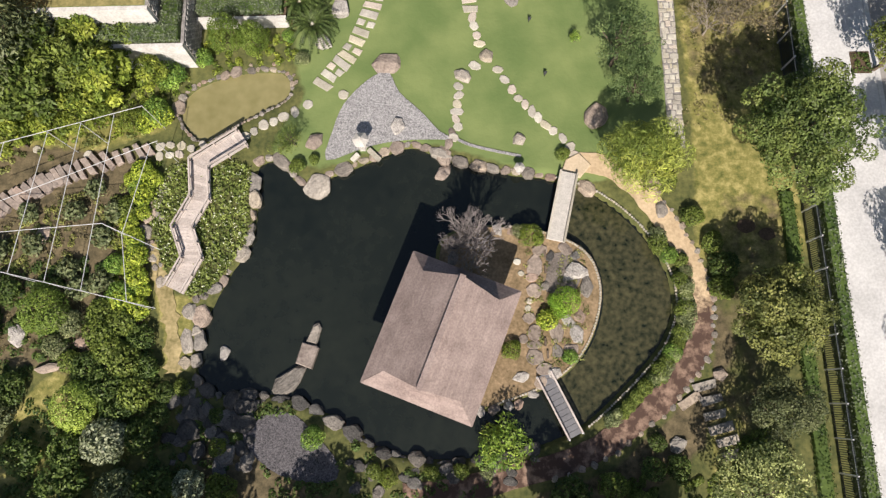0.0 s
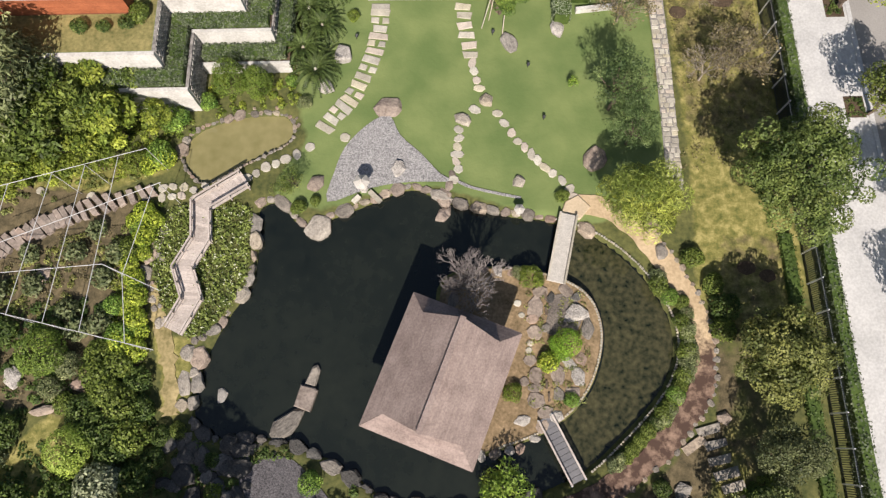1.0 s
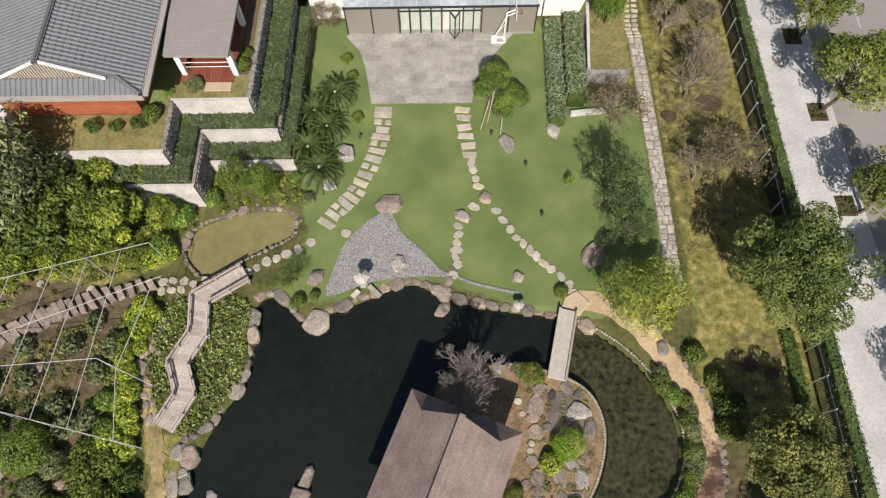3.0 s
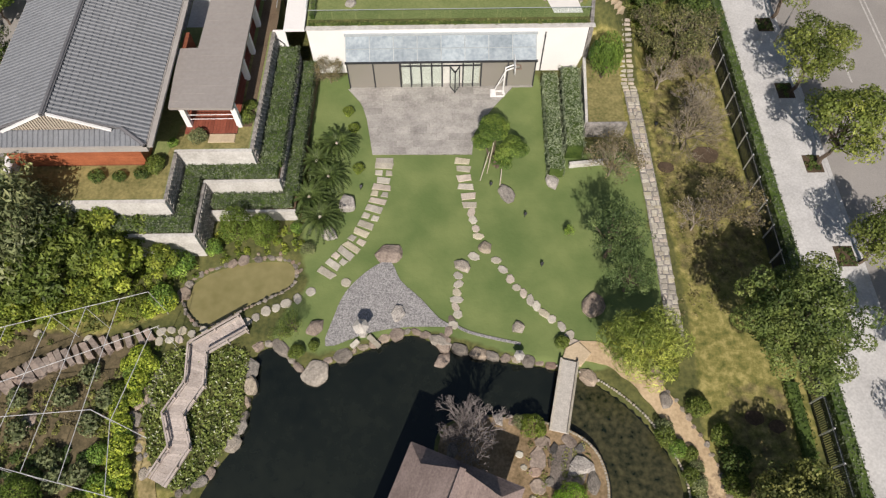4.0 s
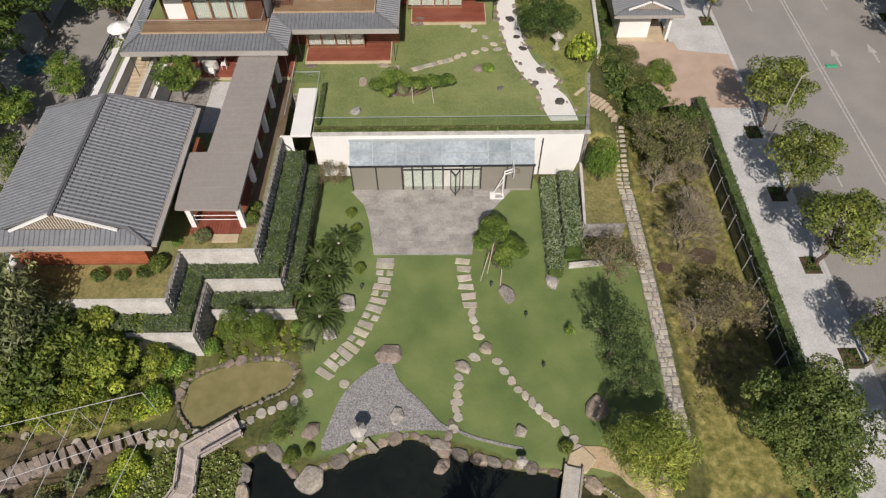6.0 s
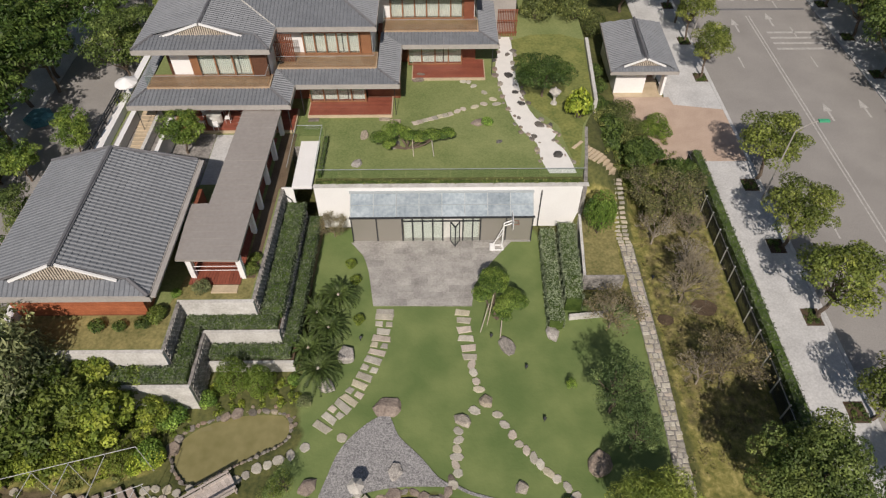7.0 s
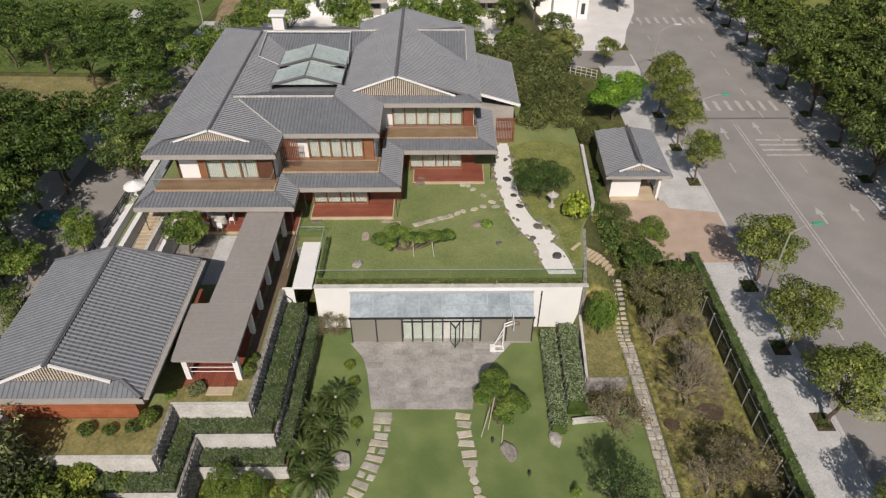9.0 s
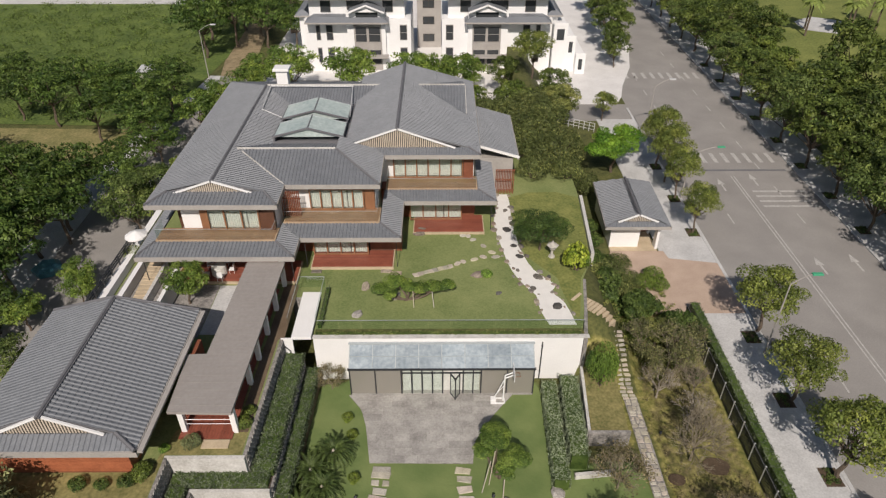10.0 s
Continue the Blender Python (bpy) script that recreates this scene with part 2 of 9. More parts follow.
M_SKYGLASS = mat("green_roof_glass", (0.34, 0.42, 0.41), (0.56, 0.64, 0.62), 0.5, 3, 0.2, 0.0)
M_DIMGLASS = glass("dim_glass", (0.30, 0.29, 0.26), 0.08, 0.7)


def water(name, deep, shallow, scale):
    m = mat(name, deep, shallow, scale, 1.6, 0.06, 0.0, spec=0.5, mix=0.35)
    nt = m.node_tree
    wv, bp = nt.nodes.new("ShaderNodeTexNoise"), nt.nodes.new("ShaderNodeBump")
    wv.inputs["Scale"].default_value, wv.inputs["Detail"].default_value = 2.5, 3
    bp.inputs["Strength"].default_value, bp.inputs["Distance"].default_value = 0.06, 0.02
    nt.links.new(wv.outputs["Fac"], bp.inputs["Height"])
    nt.links.new(bp.outputs[0], nt.nodes["Principled BSDF"].inputs["Normal"])
    return m


M_WATER = water("pond_water", (0.007, 0.010, 0.009), (0.018, 0.022, 0.017), 0.12)
M_CHANNEL = water("weedy_water", (0.008, 0.013, 0.007), (0.085, 0.080, 0.040), 3.4)
M_MUD = water("muddy_water", (0.185, 0.170, 0.072), (0.285, 0.258, 0.125), 0.2)


# ---- building blocks ----
class Mesh:
    """Collects faces for one mesh."""

    def __init__(self):
        self.v, self.f = [], []

    def add(self, verts, faces):
        k = len(self.v)
        self.v += [tuple(p) for p in verts]
        self.f += [tuple(k + i for i in f) for f in faces]
        return self

    def box(self, x0, x1, y0, y1, z0, z1, c=0.0):
        if c:
            return self.slab([(x0, y0), (x1, y0), (x1, y1), (x0, y1)], z0, z1, c)
        return self.prism([(x0, y0), (x1, y0), (x1, y1), (x0, y1)], z0, z1)

    def prism(self, poly, z0, z1):
        n = len(poly)
        vs = [(x, y, z0) for x, y in poly] + [(x, y, z1) for x, y in poly]
        return self.add(vs, [tuple(range(n - 1, -1, -1)), tuple(range(n, 2 * n))] + [(i, (i + 1) % n, n + (i + 1) % n, n + i) for i in range(n)])

    def slab(self, poly, z0, z1, c=0.03):
        """A prism whose upper rim is chamfered by c."""
        n = len(poly)
        cx, cy = sum(p[0] for p in poly) / n, sum(p[1] for p in poly) / n
        inner = []
        for x, y in poly:
            d = math.hypot(x - cx, y - cy) or 1
            k = max(0.2, 1 - 1.4 * c / d)
            inner.append((cx + (x - cx) * k, cy + (y - cy) * k))
        vs = [(x, y, z0) for x, y in poly] + [(x, y, z1 - c) for x, y in poly] + [(x, y, z1) for x, y in inner]
        fs = [tuple(range(n - 1, -1, -1)), tuple(range(2 * n, 3 * n))]
        for r in (0, n):
            fs += [(r + i, r + (i + 1) % n, r + n + (i + 1) % n, r + n + i) for i in range(n)]
        return self.add(vs, fs)

    def bar(self, p, q, r, r2=None, n=6):
        """A round bar from p to q."""
        p, q = Vector(p), Vector(q)
        a = (q - p).normalized()
        u = a.orthogonal().normalized()
        w = a.cross(u)
        r2 = r if r2 is None else r2
        vs = [e + (u * math.cos(2 * math.pi * i / n) + w * math.sin(2 * math.pi * i / n)) * s for e, s in ((p, r), (q, r2)) for i in range(n)]
        return self.add(vs, [(i, (i + 1) % n, n + (i + 1) % n, n + i) for i in range(n)] + [tuple(range(n - 1, -1, -1)), tuple(range(n, 2 * n))])

    def twig(self, p, q, r, r2, n):
        """A bar with open ends."""
        a = (q - p).normalized()
        u = a.orthogonal().normalized()
        w = a.cross(u)
        vs = [e + (u * math.cos(2 * math.pi * i / n) + w * math.sin(2 * math.pi * i / n)) * s for e, s in ((p, r), (q, r2)) for i in range(n)]
        return self.add(vs, [(i, (i + 1) % n, n + (i + 1) % n, n + i) for i in range(n)])

    def beam(self, p, q, w, h):
        """A square-cut beam from p to q, w wide and h high."""
        p, q = Vector(p), Vector(q)
        a = (q - p).normalized()
        s = a.cross(Vector((0, 0, 1)))
        s = s.normalized() if s.length > 1e-3 else Vector((1, 0, 0))
        t = s.cross(a)
        vs = [e + s * (w / 2 * i) + t * (h / 2 * j) for e in (p, q) for i, j in ((-1, -1), (1, -1), (1, 1), (-1, 1))]
        return self.add(vs, [(3, 2, 1, 0), (4, 5, 6, 7)] + [(i, (i + 1) % 4, 4 + (i + 1) % 4, 4 + i) for i in range(4)])

    def plate(self, pts, thick):
        """A plate of any outline in space, thick measured downwards."""
        n = len(pts)
        vs = [tuple(p) for p in pts] + [(p[0], p[1], p[2] - thick) for p in pts]
        return self.add(vs, [tuple(range(n)), tuple(range(2 * n - 1, n - 1, -1))] + [(i, n + i, n + (i + 1) % n, (i + 1) % n) for i in range(n)])

    def data(self, name, material, smooth=False):
        me = bpy.data.meshes.new(name)
        me.from_pydata(self.v, [], self.f)
        me.update()
        b = bmesh.new()
        b.from_mesh(me)
        if len(b.faces) < 3000:
            bmesh.ops.recalc_face_normals(b, faces=b.faces)
        if smooth:
            for f in b.faces:
                f.smooth = True
        b.to_mesh(me)
        b.free()
        me.materials.append(material)
        return me


def part(name, mesh, material, parent=None, label="", smooth=False):
    ob = new(name, mesh.data(name, material, smooth) if isinstance(mesh, Mesh) else mesh)
    if parent is not None:
        ob.parent = parent
        if parent.type == "EMPTY":
            ob.matrix_parent_inverse = Matrix.Translation(-parent.location)
    return tagged(ob, label)


def thing(name, label, category, group="", kind="", at=(0, 0, 0)):
    ob = new(name)
    ob.location = at
    ob.empty_display_size = 0.3
    return tagged(ob, label, category, group, kind)


def solid(name, mesh, material, label, category, group="", kind="", smooth=False):
    return tagged(part(name, mesh, material, None, "", smooth), label, category, group, kind)


def inside(x, y, poly):
    hit, n = False, len(poly)
    for i in range(n):
        (x0, y0), (x1, y1) = poly[i], poly[i - 1]
        if (y0 > y) != (y1 > y) and x < (x1 - x0) * (y - y0) / (y1 - y0) + x0:
            hit = not hit
    return hit


def smooth_loop(pts, per=4, closed=True):
    """A rounded line through a few bends."""
    out, n = [], len(pts)
    for i in range(n if closed else n - 1):
        p = [Vector(pts[(i + k) % n] if closed else pts[min(max(i + k, 0), n - 1)]) for k in (-1, 0, 1, 2)]
        for s in range(per):
            t = s / per
            out.append(0.5 * (2 * p[1] + (p[2] - p[0]) * t + (2 * p[0] - 5 * p[1] + 4 * p[2] - p[3]) * t * t + (3 * p[1] - p[0] - 3 * p[2] + p[3]) * t ** 3))
    if not closed:
        out.append(Vector(pts[-1]))
    return [tuple(v) for v in out]


def ribbon(line, width, wobble=0.0, seed=0):
    """The outline of a path of some width along a line."""
    rnd = random.Random(seed)
    left, right = [], []
    for i, p in enumerate(line):
        a, b = Vector(line[max(i - 1, 0)]), Vector(line[min(i + 1, len(line) - 1)])
        s = (b - a).normalized()
        s = Vector((-s.y, s.x))
        w = width / 2 + rnd.uniform(-wobble, wobble)
        left.append(tuple(Vector(p) + s * w))
        right.append(tuple(Vector(p) - s * w))
    return left, right


def strip(mesh, left, right, z0, z1):
    n = len(left)
    for i in range(n - 1):
        mesh.prism([right[i], right[i + 1], left[i + 1], left[i]], z0, z1)
    return mesh


def sheet(poly, z):
    """A flat sheet of any outline, cut into triangles."""
    b = bmesh.new()
    vs = [b.verts.new((x, y, z)) for x, y in poly]
    es = [b.edges.new((vs[i], vs[(i + 1) % len(vs)])) for i in range(len(vs))]
    bmesh.ops.triangle_fill(b, use_beauty=True, edges=es)
    for f in b.faces:
        if f.normal.z < 0:
            f.normal_flip()
    m = Mesh()
    b.verts.index_update()
    m.add([v.co for v in b.verts], [tuple(v.index for v in f.verts) for f in b.faces])
    b.free()
    return m

# ---- ground: one sheet to the horizon, with the pond basins and the bank east of the terrace ----
POND = smooth_loop([(-11.6, 14.0), (-10.2, 14.6), (-8.6, 13.0), (-6.6, 13.6), (-4.6, 14.4), (-2.0, 15.3), (0.4, 14.3), (3.6, 13.5), (6.8, 12.9), (9.4, 11.8), (11.6, 9.8), (13.0, 7.3), (13.3, 5.0), (12.3, 2.6), (9.8, 0.0), (6.9, -2.2), (3.4, -3.2), (-0.6, -3.5), (-3.7, -2.9), (-6.2, -1.3), (-9.3, 0.1), (-12.9, 0.2), (-14.5, 1.4), (-14.4, 4.0), (-13.2, 7.0), (-11.8, 9.3), (-11.5, 11.6)])
ISLAND = smooth_loop([(0.0, 9.3), (2.6, 9.9), (5.0, 9.6), (7.0, 9.0), (8.4, 7.9), (8.9, 6.0), (8.4, 3.8), (7.3, 2.0), (5.6, 0.7), (3.2, -0.2), (1.2, -0.6), (0.2, 1.4), (0.9, 4.4), (-0.4, 7.0)])
POOL = smooth_loop([(-15.3, 15.8), (-16.4, 17.2), (-16.4, 18.5), (-15.4, 19.5), (-13.6, 20.2), (-11.8, 20.5), (-10.0, 20.3), (-9.4, 19.4), (-9.7, 18.4), (-11.0, 17.6), (-12.8, 16.7), (-14.1, 15.9)])
LAWN = smooth_loop([(-7.5, 13.8), (-10.4, 14.9), (-9.9, 16.6), (-8.6, 18.6), (-9.3, 21.0), (-9.2, 28.0), (-9.2, 36.0), (0, 36.4), (7.4, 36.2), (9.2, 30.0), (10.6, 28.6), (13.7, 28.6), (13.8, 22.0), (13.6, 15.2), (9.5, 12.6), (4.0, 13.7), (-2.0, 15.4)], 2)
SOILS = [[(-29, 3), (-17.2, 1.0), (-17.6, 8), (-17.8, 12), (-19, 15), (-29, 16)], [(-14, -1), (-6, -5.5), (2, -6.2), (9, -4), (15, 1), (15.5, 5), (16.5, 3), (14, -3), (6, -9), (-14, -9)]]
DRYS = [[(14.7, 8), (15.3, 16), (14.9, 47), (21.2, 47), (21.2, 8), (17, 6)], [(10.6, 30.0), (13.8, 30.0), (13.9, 38), (11.2, 38)], [(-17.2, 9.5), (-16.6, 6.2), (-14.9, 6.0), (-14.7, 3.4), (-15.0, 1.6), (-16.2, 1.8), (-16.4, 4.0), (-17.6, 7.5)], [(-28, 12.0), (-22, 15.0), (-17, 16.6), (-17, 18.0), (-28, 16)], [(14.5, -5), (17.5, -5), (16, 1), (14.4, -1)], [(-28, -4), (-23, -4), (-20.5, 1), (-22, 2.5)]]


PATCHY = [[(15.2, 17.5), (21.2, 18.5), (21.2, 46), (15.2, 46)], [(14.2, -3.5), (17, -3.5), (21, 12), (16.2, 12)]]


def step(a, b, x):
    t = min(max((x - a) / (b - a), 0.0), 1.0)
    return t * t * (3 - 2 * t)


def near_edge(x, y, poly):
    best = 1e9
    for i in range(len(poly)):
        (x0, y0), (x1, y1) = poly[i - 1], poly[i]
        dx, dy = x1 - x0, y1 - y0
        t = min(max(((x - x0) * dx + (y - y0) * dy) / (dx * dx + dy * dy + 1e-9), 0), 1)
        best = min(best, math.hypot(x - x0 - t * dx, y - y0 - t * dy))
    return best


def bank(x, y):
    """Height of the planted bank that falls from the terrace to the street side."""
    return 4.05 * step(16.5, 12.3, x) * step(34.5, 39.5, y) if x > 10.5 else 0.0


def ground_height(x, y):
    z = 0.03 * noise.noise((x * 0.4, y * 0.4, 0)) + bank(x, y)
    for poly, deep, reach in ((POND, 1.3, 17), (POOL, 0.9, 12)):
        if abs(x + (0 if poly is POND else 13)) < reach and -5 < y < 22 and inside(x, y, poly):
            d = near_edge(x, y, poly)
            if poly is POND and inside(x, y, ISLAND):
                d = -near_edge(x, y, ISLAND)
            elif poly is POND:
                d = min(d, near_edge(x, y, ISLAND))
            z -= deep * step(-0.05, 0.7, d) if d > -0.05 else -0.12
    return z


M_LAWN = mat("mown_lawn", (0.125, 0.172, 0.054), (0.265, 0.295, 0.120), 0.3, 7, 0.9, 0.5, 0.02, mix=0.45)
M_GROUND = mat("garden_ground", (0.040, 0.055, 0.016), (0.150, 0.150, 0.050), 0.8, 4, 0.95, 0.6, 0.04)
nt = M_GROUND.node_tree
base = nt.nodes["Principled BSDF"].inputs["Base Color"].links[0].from_socket
wob = nt.nodes.new("ShaderNodeTexNoise")
wob.inputs["Scale"].default_value, wob.inputs["Detail"].default_value = 1.3, 5
where = nt.nodes.new("ShaderNodeTexCoord")
nt.links.new(where.outputs["Object"], wob.inputs["Vector"])
att = nt.nodes.new("ShaderNodeVertexColor")
att.layer_name = "cover"
sep = nt.nodes.new("ShaderNodeSeparateColor")
nt.links.new(att.outputs[0], sep.inputs[0])
for chan, (dark, light) in zip(("Red", "Green", "Blue"), (((0.112, 0.166, 0.052), (0.182, 0.232, 0.082)), ((0.085, 0.100, 0.022), (0.41, 0.36, 0.14)), ((0.042, 0.037, 0.019), (0.185, 0.148, 0.084)))):
    fine = nt.nodes.new("ShaderNodeTexNoise")
    fine.inputs["Scale"].default_value, fine.inputs["Detail"].default_value = (0.35 if chan == "Red" else 1.6), 10
    fine.inputs["Roughness"].default_value = 0.5 if chan == "Red" else 0.72
    nt.links.new(where.outputs["Object"], fine.inputs["Vector"])
    ramp = nt.nodes.new("ShaderNodeValToRGB")
    ramp.color_ramp.elements[0].position, ramp.color_ramp.elements[1].position = 0.35, 0.66
    ramp.color_ramp.elements[0].color, ramp.color_ramp.elements[1].color = (*dark, 1), (*light, 1)
    if chan == "Green":
        mid_e = ramp.color_ramp.elements.new(0.5)
        mid_e.color = (0.205, 0.195, 0.058, 1)
    nt.links.new(fine.outputs["Fac"], ramp.inputs[0])
    sharp = nt.nodes.new("ShaderNodeMath")  # mask + noise - 0.5, sharpened
    sharp.operation = "MULTIPLY_ADD"
    sharp.inputs[1].default_value, sharp.inputs[2].default_value = 0.7, -0.35
    nt.links.new(wob.outputs["Fac"], sharp.inputs[0])
    plus = nt.nodes.new("ShaderNodeMath")
    nt.links.new(sep.outputs[chan], plus.inputs[0])
    nt.links.new(sharp.outputs[0], plus.inputs[1])
    rng = nt.nodes.new("ShaderNodeMapRange")
    rng.inputs[1].default_value, rng.inputs[2].default_value = 0.38, 0.62
    nt.links.new(plus.outputs[0], rng.inputs[0])
    mx = nt.nodes.new("ShaderNodeMix")
    mx.data_type = "RGBA"
    nt.links.new(rng.outputs[0], mx.inputs[0])
    nt.links.new(base, mx.inputs[6])
    nt.links.new(ramp.outputs[0], mx.inputs[7])
    base = mx.outputs[2]
nt.links.new(base, nt.nodes["Principled BSDF"].inputs["Base Color"])

xs = [-3000, -900, -300, -120, -70, -45] + [-34 + 0.4 * i for i in range(150)] + [27, 30, 45, 80, 140, 300, 900, 3000]
ys = [-3000, -600, -120, -40, -20] + [-10 + 0.4 * i for i in range(150)] + [50 + 1.5 * i for i in range(28)] + [100, 130, 200, 400, 1000, 3000]
gm = Mesh()
gm.v = [(x, y, ground_height(x, y)) for y in ys for x in xs]
W = len(xs)
gm.f = [(j * W + i, j * W + i + 1, (j + 1) * W + i + 1, (j + 1) * W + i) for j in range(len(ys) - 1) for i in range(W - 1)]
ground = solid("ground", gm, M_GROUND, "garden ground of mown lawn, dry grass and bare soil", "ground", kind="structure", smooth=True)


def soft(x, y, polys):
    """1 inside any outline, 0 outside, with a blurred rim."""
    best = 0.0
    for p in polys:
        if p[0] and min(q[0] for q in p) - 1 < x < max(q[0] for q in p) + 1 and min(q[1] for q in p) - 1 < y < max(q[1] for q in p) + 1:
            d = near_edge(x, y, p) * (1 if inside(x, y, p) else -1)
            best = max(best, min(max(0.5 + d / 1.0, 0.0), 1.0))
    return best


cover = ground.data.color_attributes.new("cover", "FLOAT_COLOR", "POINT")
for k, (x, y, z) in enumerate(gm.v):
    m = [0.0, 0.0, 0.0]
    if -35 < x < 27 and -12 < y < 52:
        m = [soft(x, y, (LAWN,)), soft(x, y, DRYS), max(soft(x, y, SOILS), 0.47 * soft(x, y, PATCHY))]
    cover.data[k].color = (*m, 1.0)


# water surfaces
pond = solid("water", sheet(POND, -0.38), M_WATER, "dark still water of the garden pond", "pond", kind="structure")
channel = sheet(smooth_loop([(7.6, 12.4), (9.4, 11.5), (11.4, 9.6), (12.8, 7.2), (13.1, 5.0), (12.1, 2.7), (9.6, 0.1), (7.2, -1.7), (6.2, 1.0), (7.6, 1.9), (8.7, 3.7), (9.2, 6.0), (8.7, 8.1), (7.2, 9.3)]), -0.372)
solid("water_channel", channel, M_CHANNEL, "shallow weedy water of the curved channel", "pond", kind="structure")
solid("water_pool", sheet(POOL, -0.22), M_MUD, "opaque yellow-brown water of the small pool", "pond", kind="structure")

# gravel, paths, paving beds
solid("gravel_bed", sheet(smooth_loop([(-3.3, 20.0), (-2.7, 18.7), (-1.4, 17.4), (-0.2, 16.0), (0.6, 15.5), (-1.4, 15.5), (-3.2, 15.4), (-5.0, 15.0), (-7.2, 14.3), (-6.8, 16.3), (-6.2, 17.9), (-5.1, 19.2), (-4.0, 20.0)], 3), 0.05), M_GRAVEL, "triangular bed of pale grey gravel beside the pond", "gravel", kind="structure")
GBED = smooth_loop([(-9.7, -0.6), (-11.4, -1.2), (-11.2, -2.5), (-9.3, -4.0), (-6.6, -4.4), (-6.2, -3.4), (-7.4, -1.9), (-8.6, -0.8)], 3)
solid("gravel_bed_south", sheet(GBED, 0.05), M_DGRAVEL, "dark grey gravel bed by the pond", "gravel", kind="structure")
path_line = smooth_loop([(7.9, 13.8), (9.6, 13.6), (11.4, 12.3), (12.9, 10.3), (13.9, 8.4), (14.6, 6.3), (14.7, 4.3), (14.3, 2.6), (13.2, 1.1), (11.5, -0.7), (8.9, -2.5), (6.3, -3.6), (3.2, -4.3), (0.1, -5.0), (-2.6, -5.2)], 4, closed=False)
pl, pr = ribbon(path_line, 1.3, 0.09, 3)
M_PATH = mat("sandy_path_worn_brown", (0.36, 0.265, 0.16), (0.62, 0.49, 0.32), 0.6, 6, 0.9, 0.4, 0.015)
nt = M_PATH.node_tree
sandy = nt.nodes["Principled BSDF"].inputs["Base Color"].links[0].from_socket
spots, where_, axis, blend, worn = (nt.nodes.new("ShaderNode" + k) for k in ("TexNoise", "TexCoord", "SeparateXYZ", "Mix", "ValToRGB"))
spots.inputs["Scale"].default_value, spots.inputs["Detail"].default_value, spots.inputs["Roughness"].default_value = 1.5, 7, 0.65
nt.links.new(where_.outputs["Object"], spots.inputs["Vector"])
nt.links.new(where_.outputs["Object"], axis.inputs[0])
worn.color_ramp.elements[0].position, worn.color_ramp.elements[1].position = 0.46, 0.66
worn.color_ramp.elements[0].color, worn.color_ramp.elements[1].color = (0.075, 0.045, 0.034, 1), (0.31, 0.215, 0.16, 1)
nt.links.new(spots.outputs["Fac"], worn.inputs[0])
shift, far_ = nt.nodes.new("ShaderNodeMath"), nt.nodes.new("ShaderNodeMapRange")
shift.operation, shift.inputs[1].default_value = "MULTIPLY_ADD", 7.0
nt.links.new(spots.outputs["Fac"], shift.inputs[0])
nt.links.new(axis.outputs[1], shift.inputs[2])
far_.inputs[1].default_value, far_.inputs[2].default_value = 9.6, 7.6
nt.links.new(shift.outputs[0], far_.inputs[0])
blend.data_type = "RGBA"
nt.links.new(far_.outputs[0], blend.inputs[0])
nt.links.new(sandy, blend.inputs[6])
nt.links.new(worn.outputs[0], blend.inputs[7])
nt.links.new(blend.outputs[2], nt.nodes["Principled BSDF"].inputs["Base Color"])
solid("path", strip(Mesh(), pl, pr, -0.1, 0.06), M_PATH, "curving sandy garden path, worn reddish-brown in part", "path", kind="structure")

# street side: pavement, kerb, road
solid("pavement", Mesh().box(22.6, 27.0, -60, 86, -0.1, 0.10), M_CONC, "pale concrete street pavement", "pavement", kind="structure")
solid("pavement_gate", Mesh().prism([(21.9, 52.6), (22.59, 52.6), (22.59, 86), (21.9, 86)], -0.1, 0.095), M_CONC, "pale concrete strip beside the gatehouse", "pavement", kind="structure")
solid("kerb", Mesh().box(27.0, 27.3, -60, 90, -0.1, 0.13, 0.03), M_CONC, "pale concrete kerb stone line", "kerb", kind="structure")
solid("road", Mesh().prism([(27.3, -200), (43.0, -200), (43.0, 75), (43.5, 90), (44.6, 400), (27.6, 400), (27.3, 90)], -0.2, 0.02), M_ASPHALT, "grey asphalt street", "road", kind="structure")
solid("kerb_east", Mesh().prism([(43.0, -100), (43.3, -100), (43.3, 75), (44.9, 400), (44.6, 400), (43.0, 75)], -0.1, 0.13), M_CONC, "pale concrete kerb stone line", "kerb", kind="structure")
solid("pavement_east", Mesh().prism([(43.3, -100), (48.5, -100), (48.5, 75), (50, 400), (44.9, 400), (43.3, 75)], -0.1, 0.10), M_CONC, "grey concrete pavement under the roadside trees", "pavement", kind="structure")
solid("road_cross", Mesh().prism([(-30, 85.6), (27.5, 85.6), (27.5, 91.5), (-30, 91.5)], -0.2, 0.025), M_ASPHALT, "grey asphalt side street", "road", kind="structure")
solid("pavement_villas", Mesh().prism([(-29.0, 91.5), (24.6, 91.5), (26.4, 92.3), (27.3, 94.2), (28.6, 99.0), (31.6, 107.0), (34.0, 118.0), (34.8, 400), (-29.0, 400)], -0.1, 0.09), M_PALEPAVE, "pale paving around the white villas and the street corner", "pavement", kind="structure")
solid("road_west", Mesh().prism([(-34.0, 10), (-30.5, 10), (-30.0, 60), (-30.0, 107), (-35, 107), (-38.5, 70), (-38, 45)], -0.2, 0.03), M_ASPHALT, "shaded grey lane", "road", kind="structure")
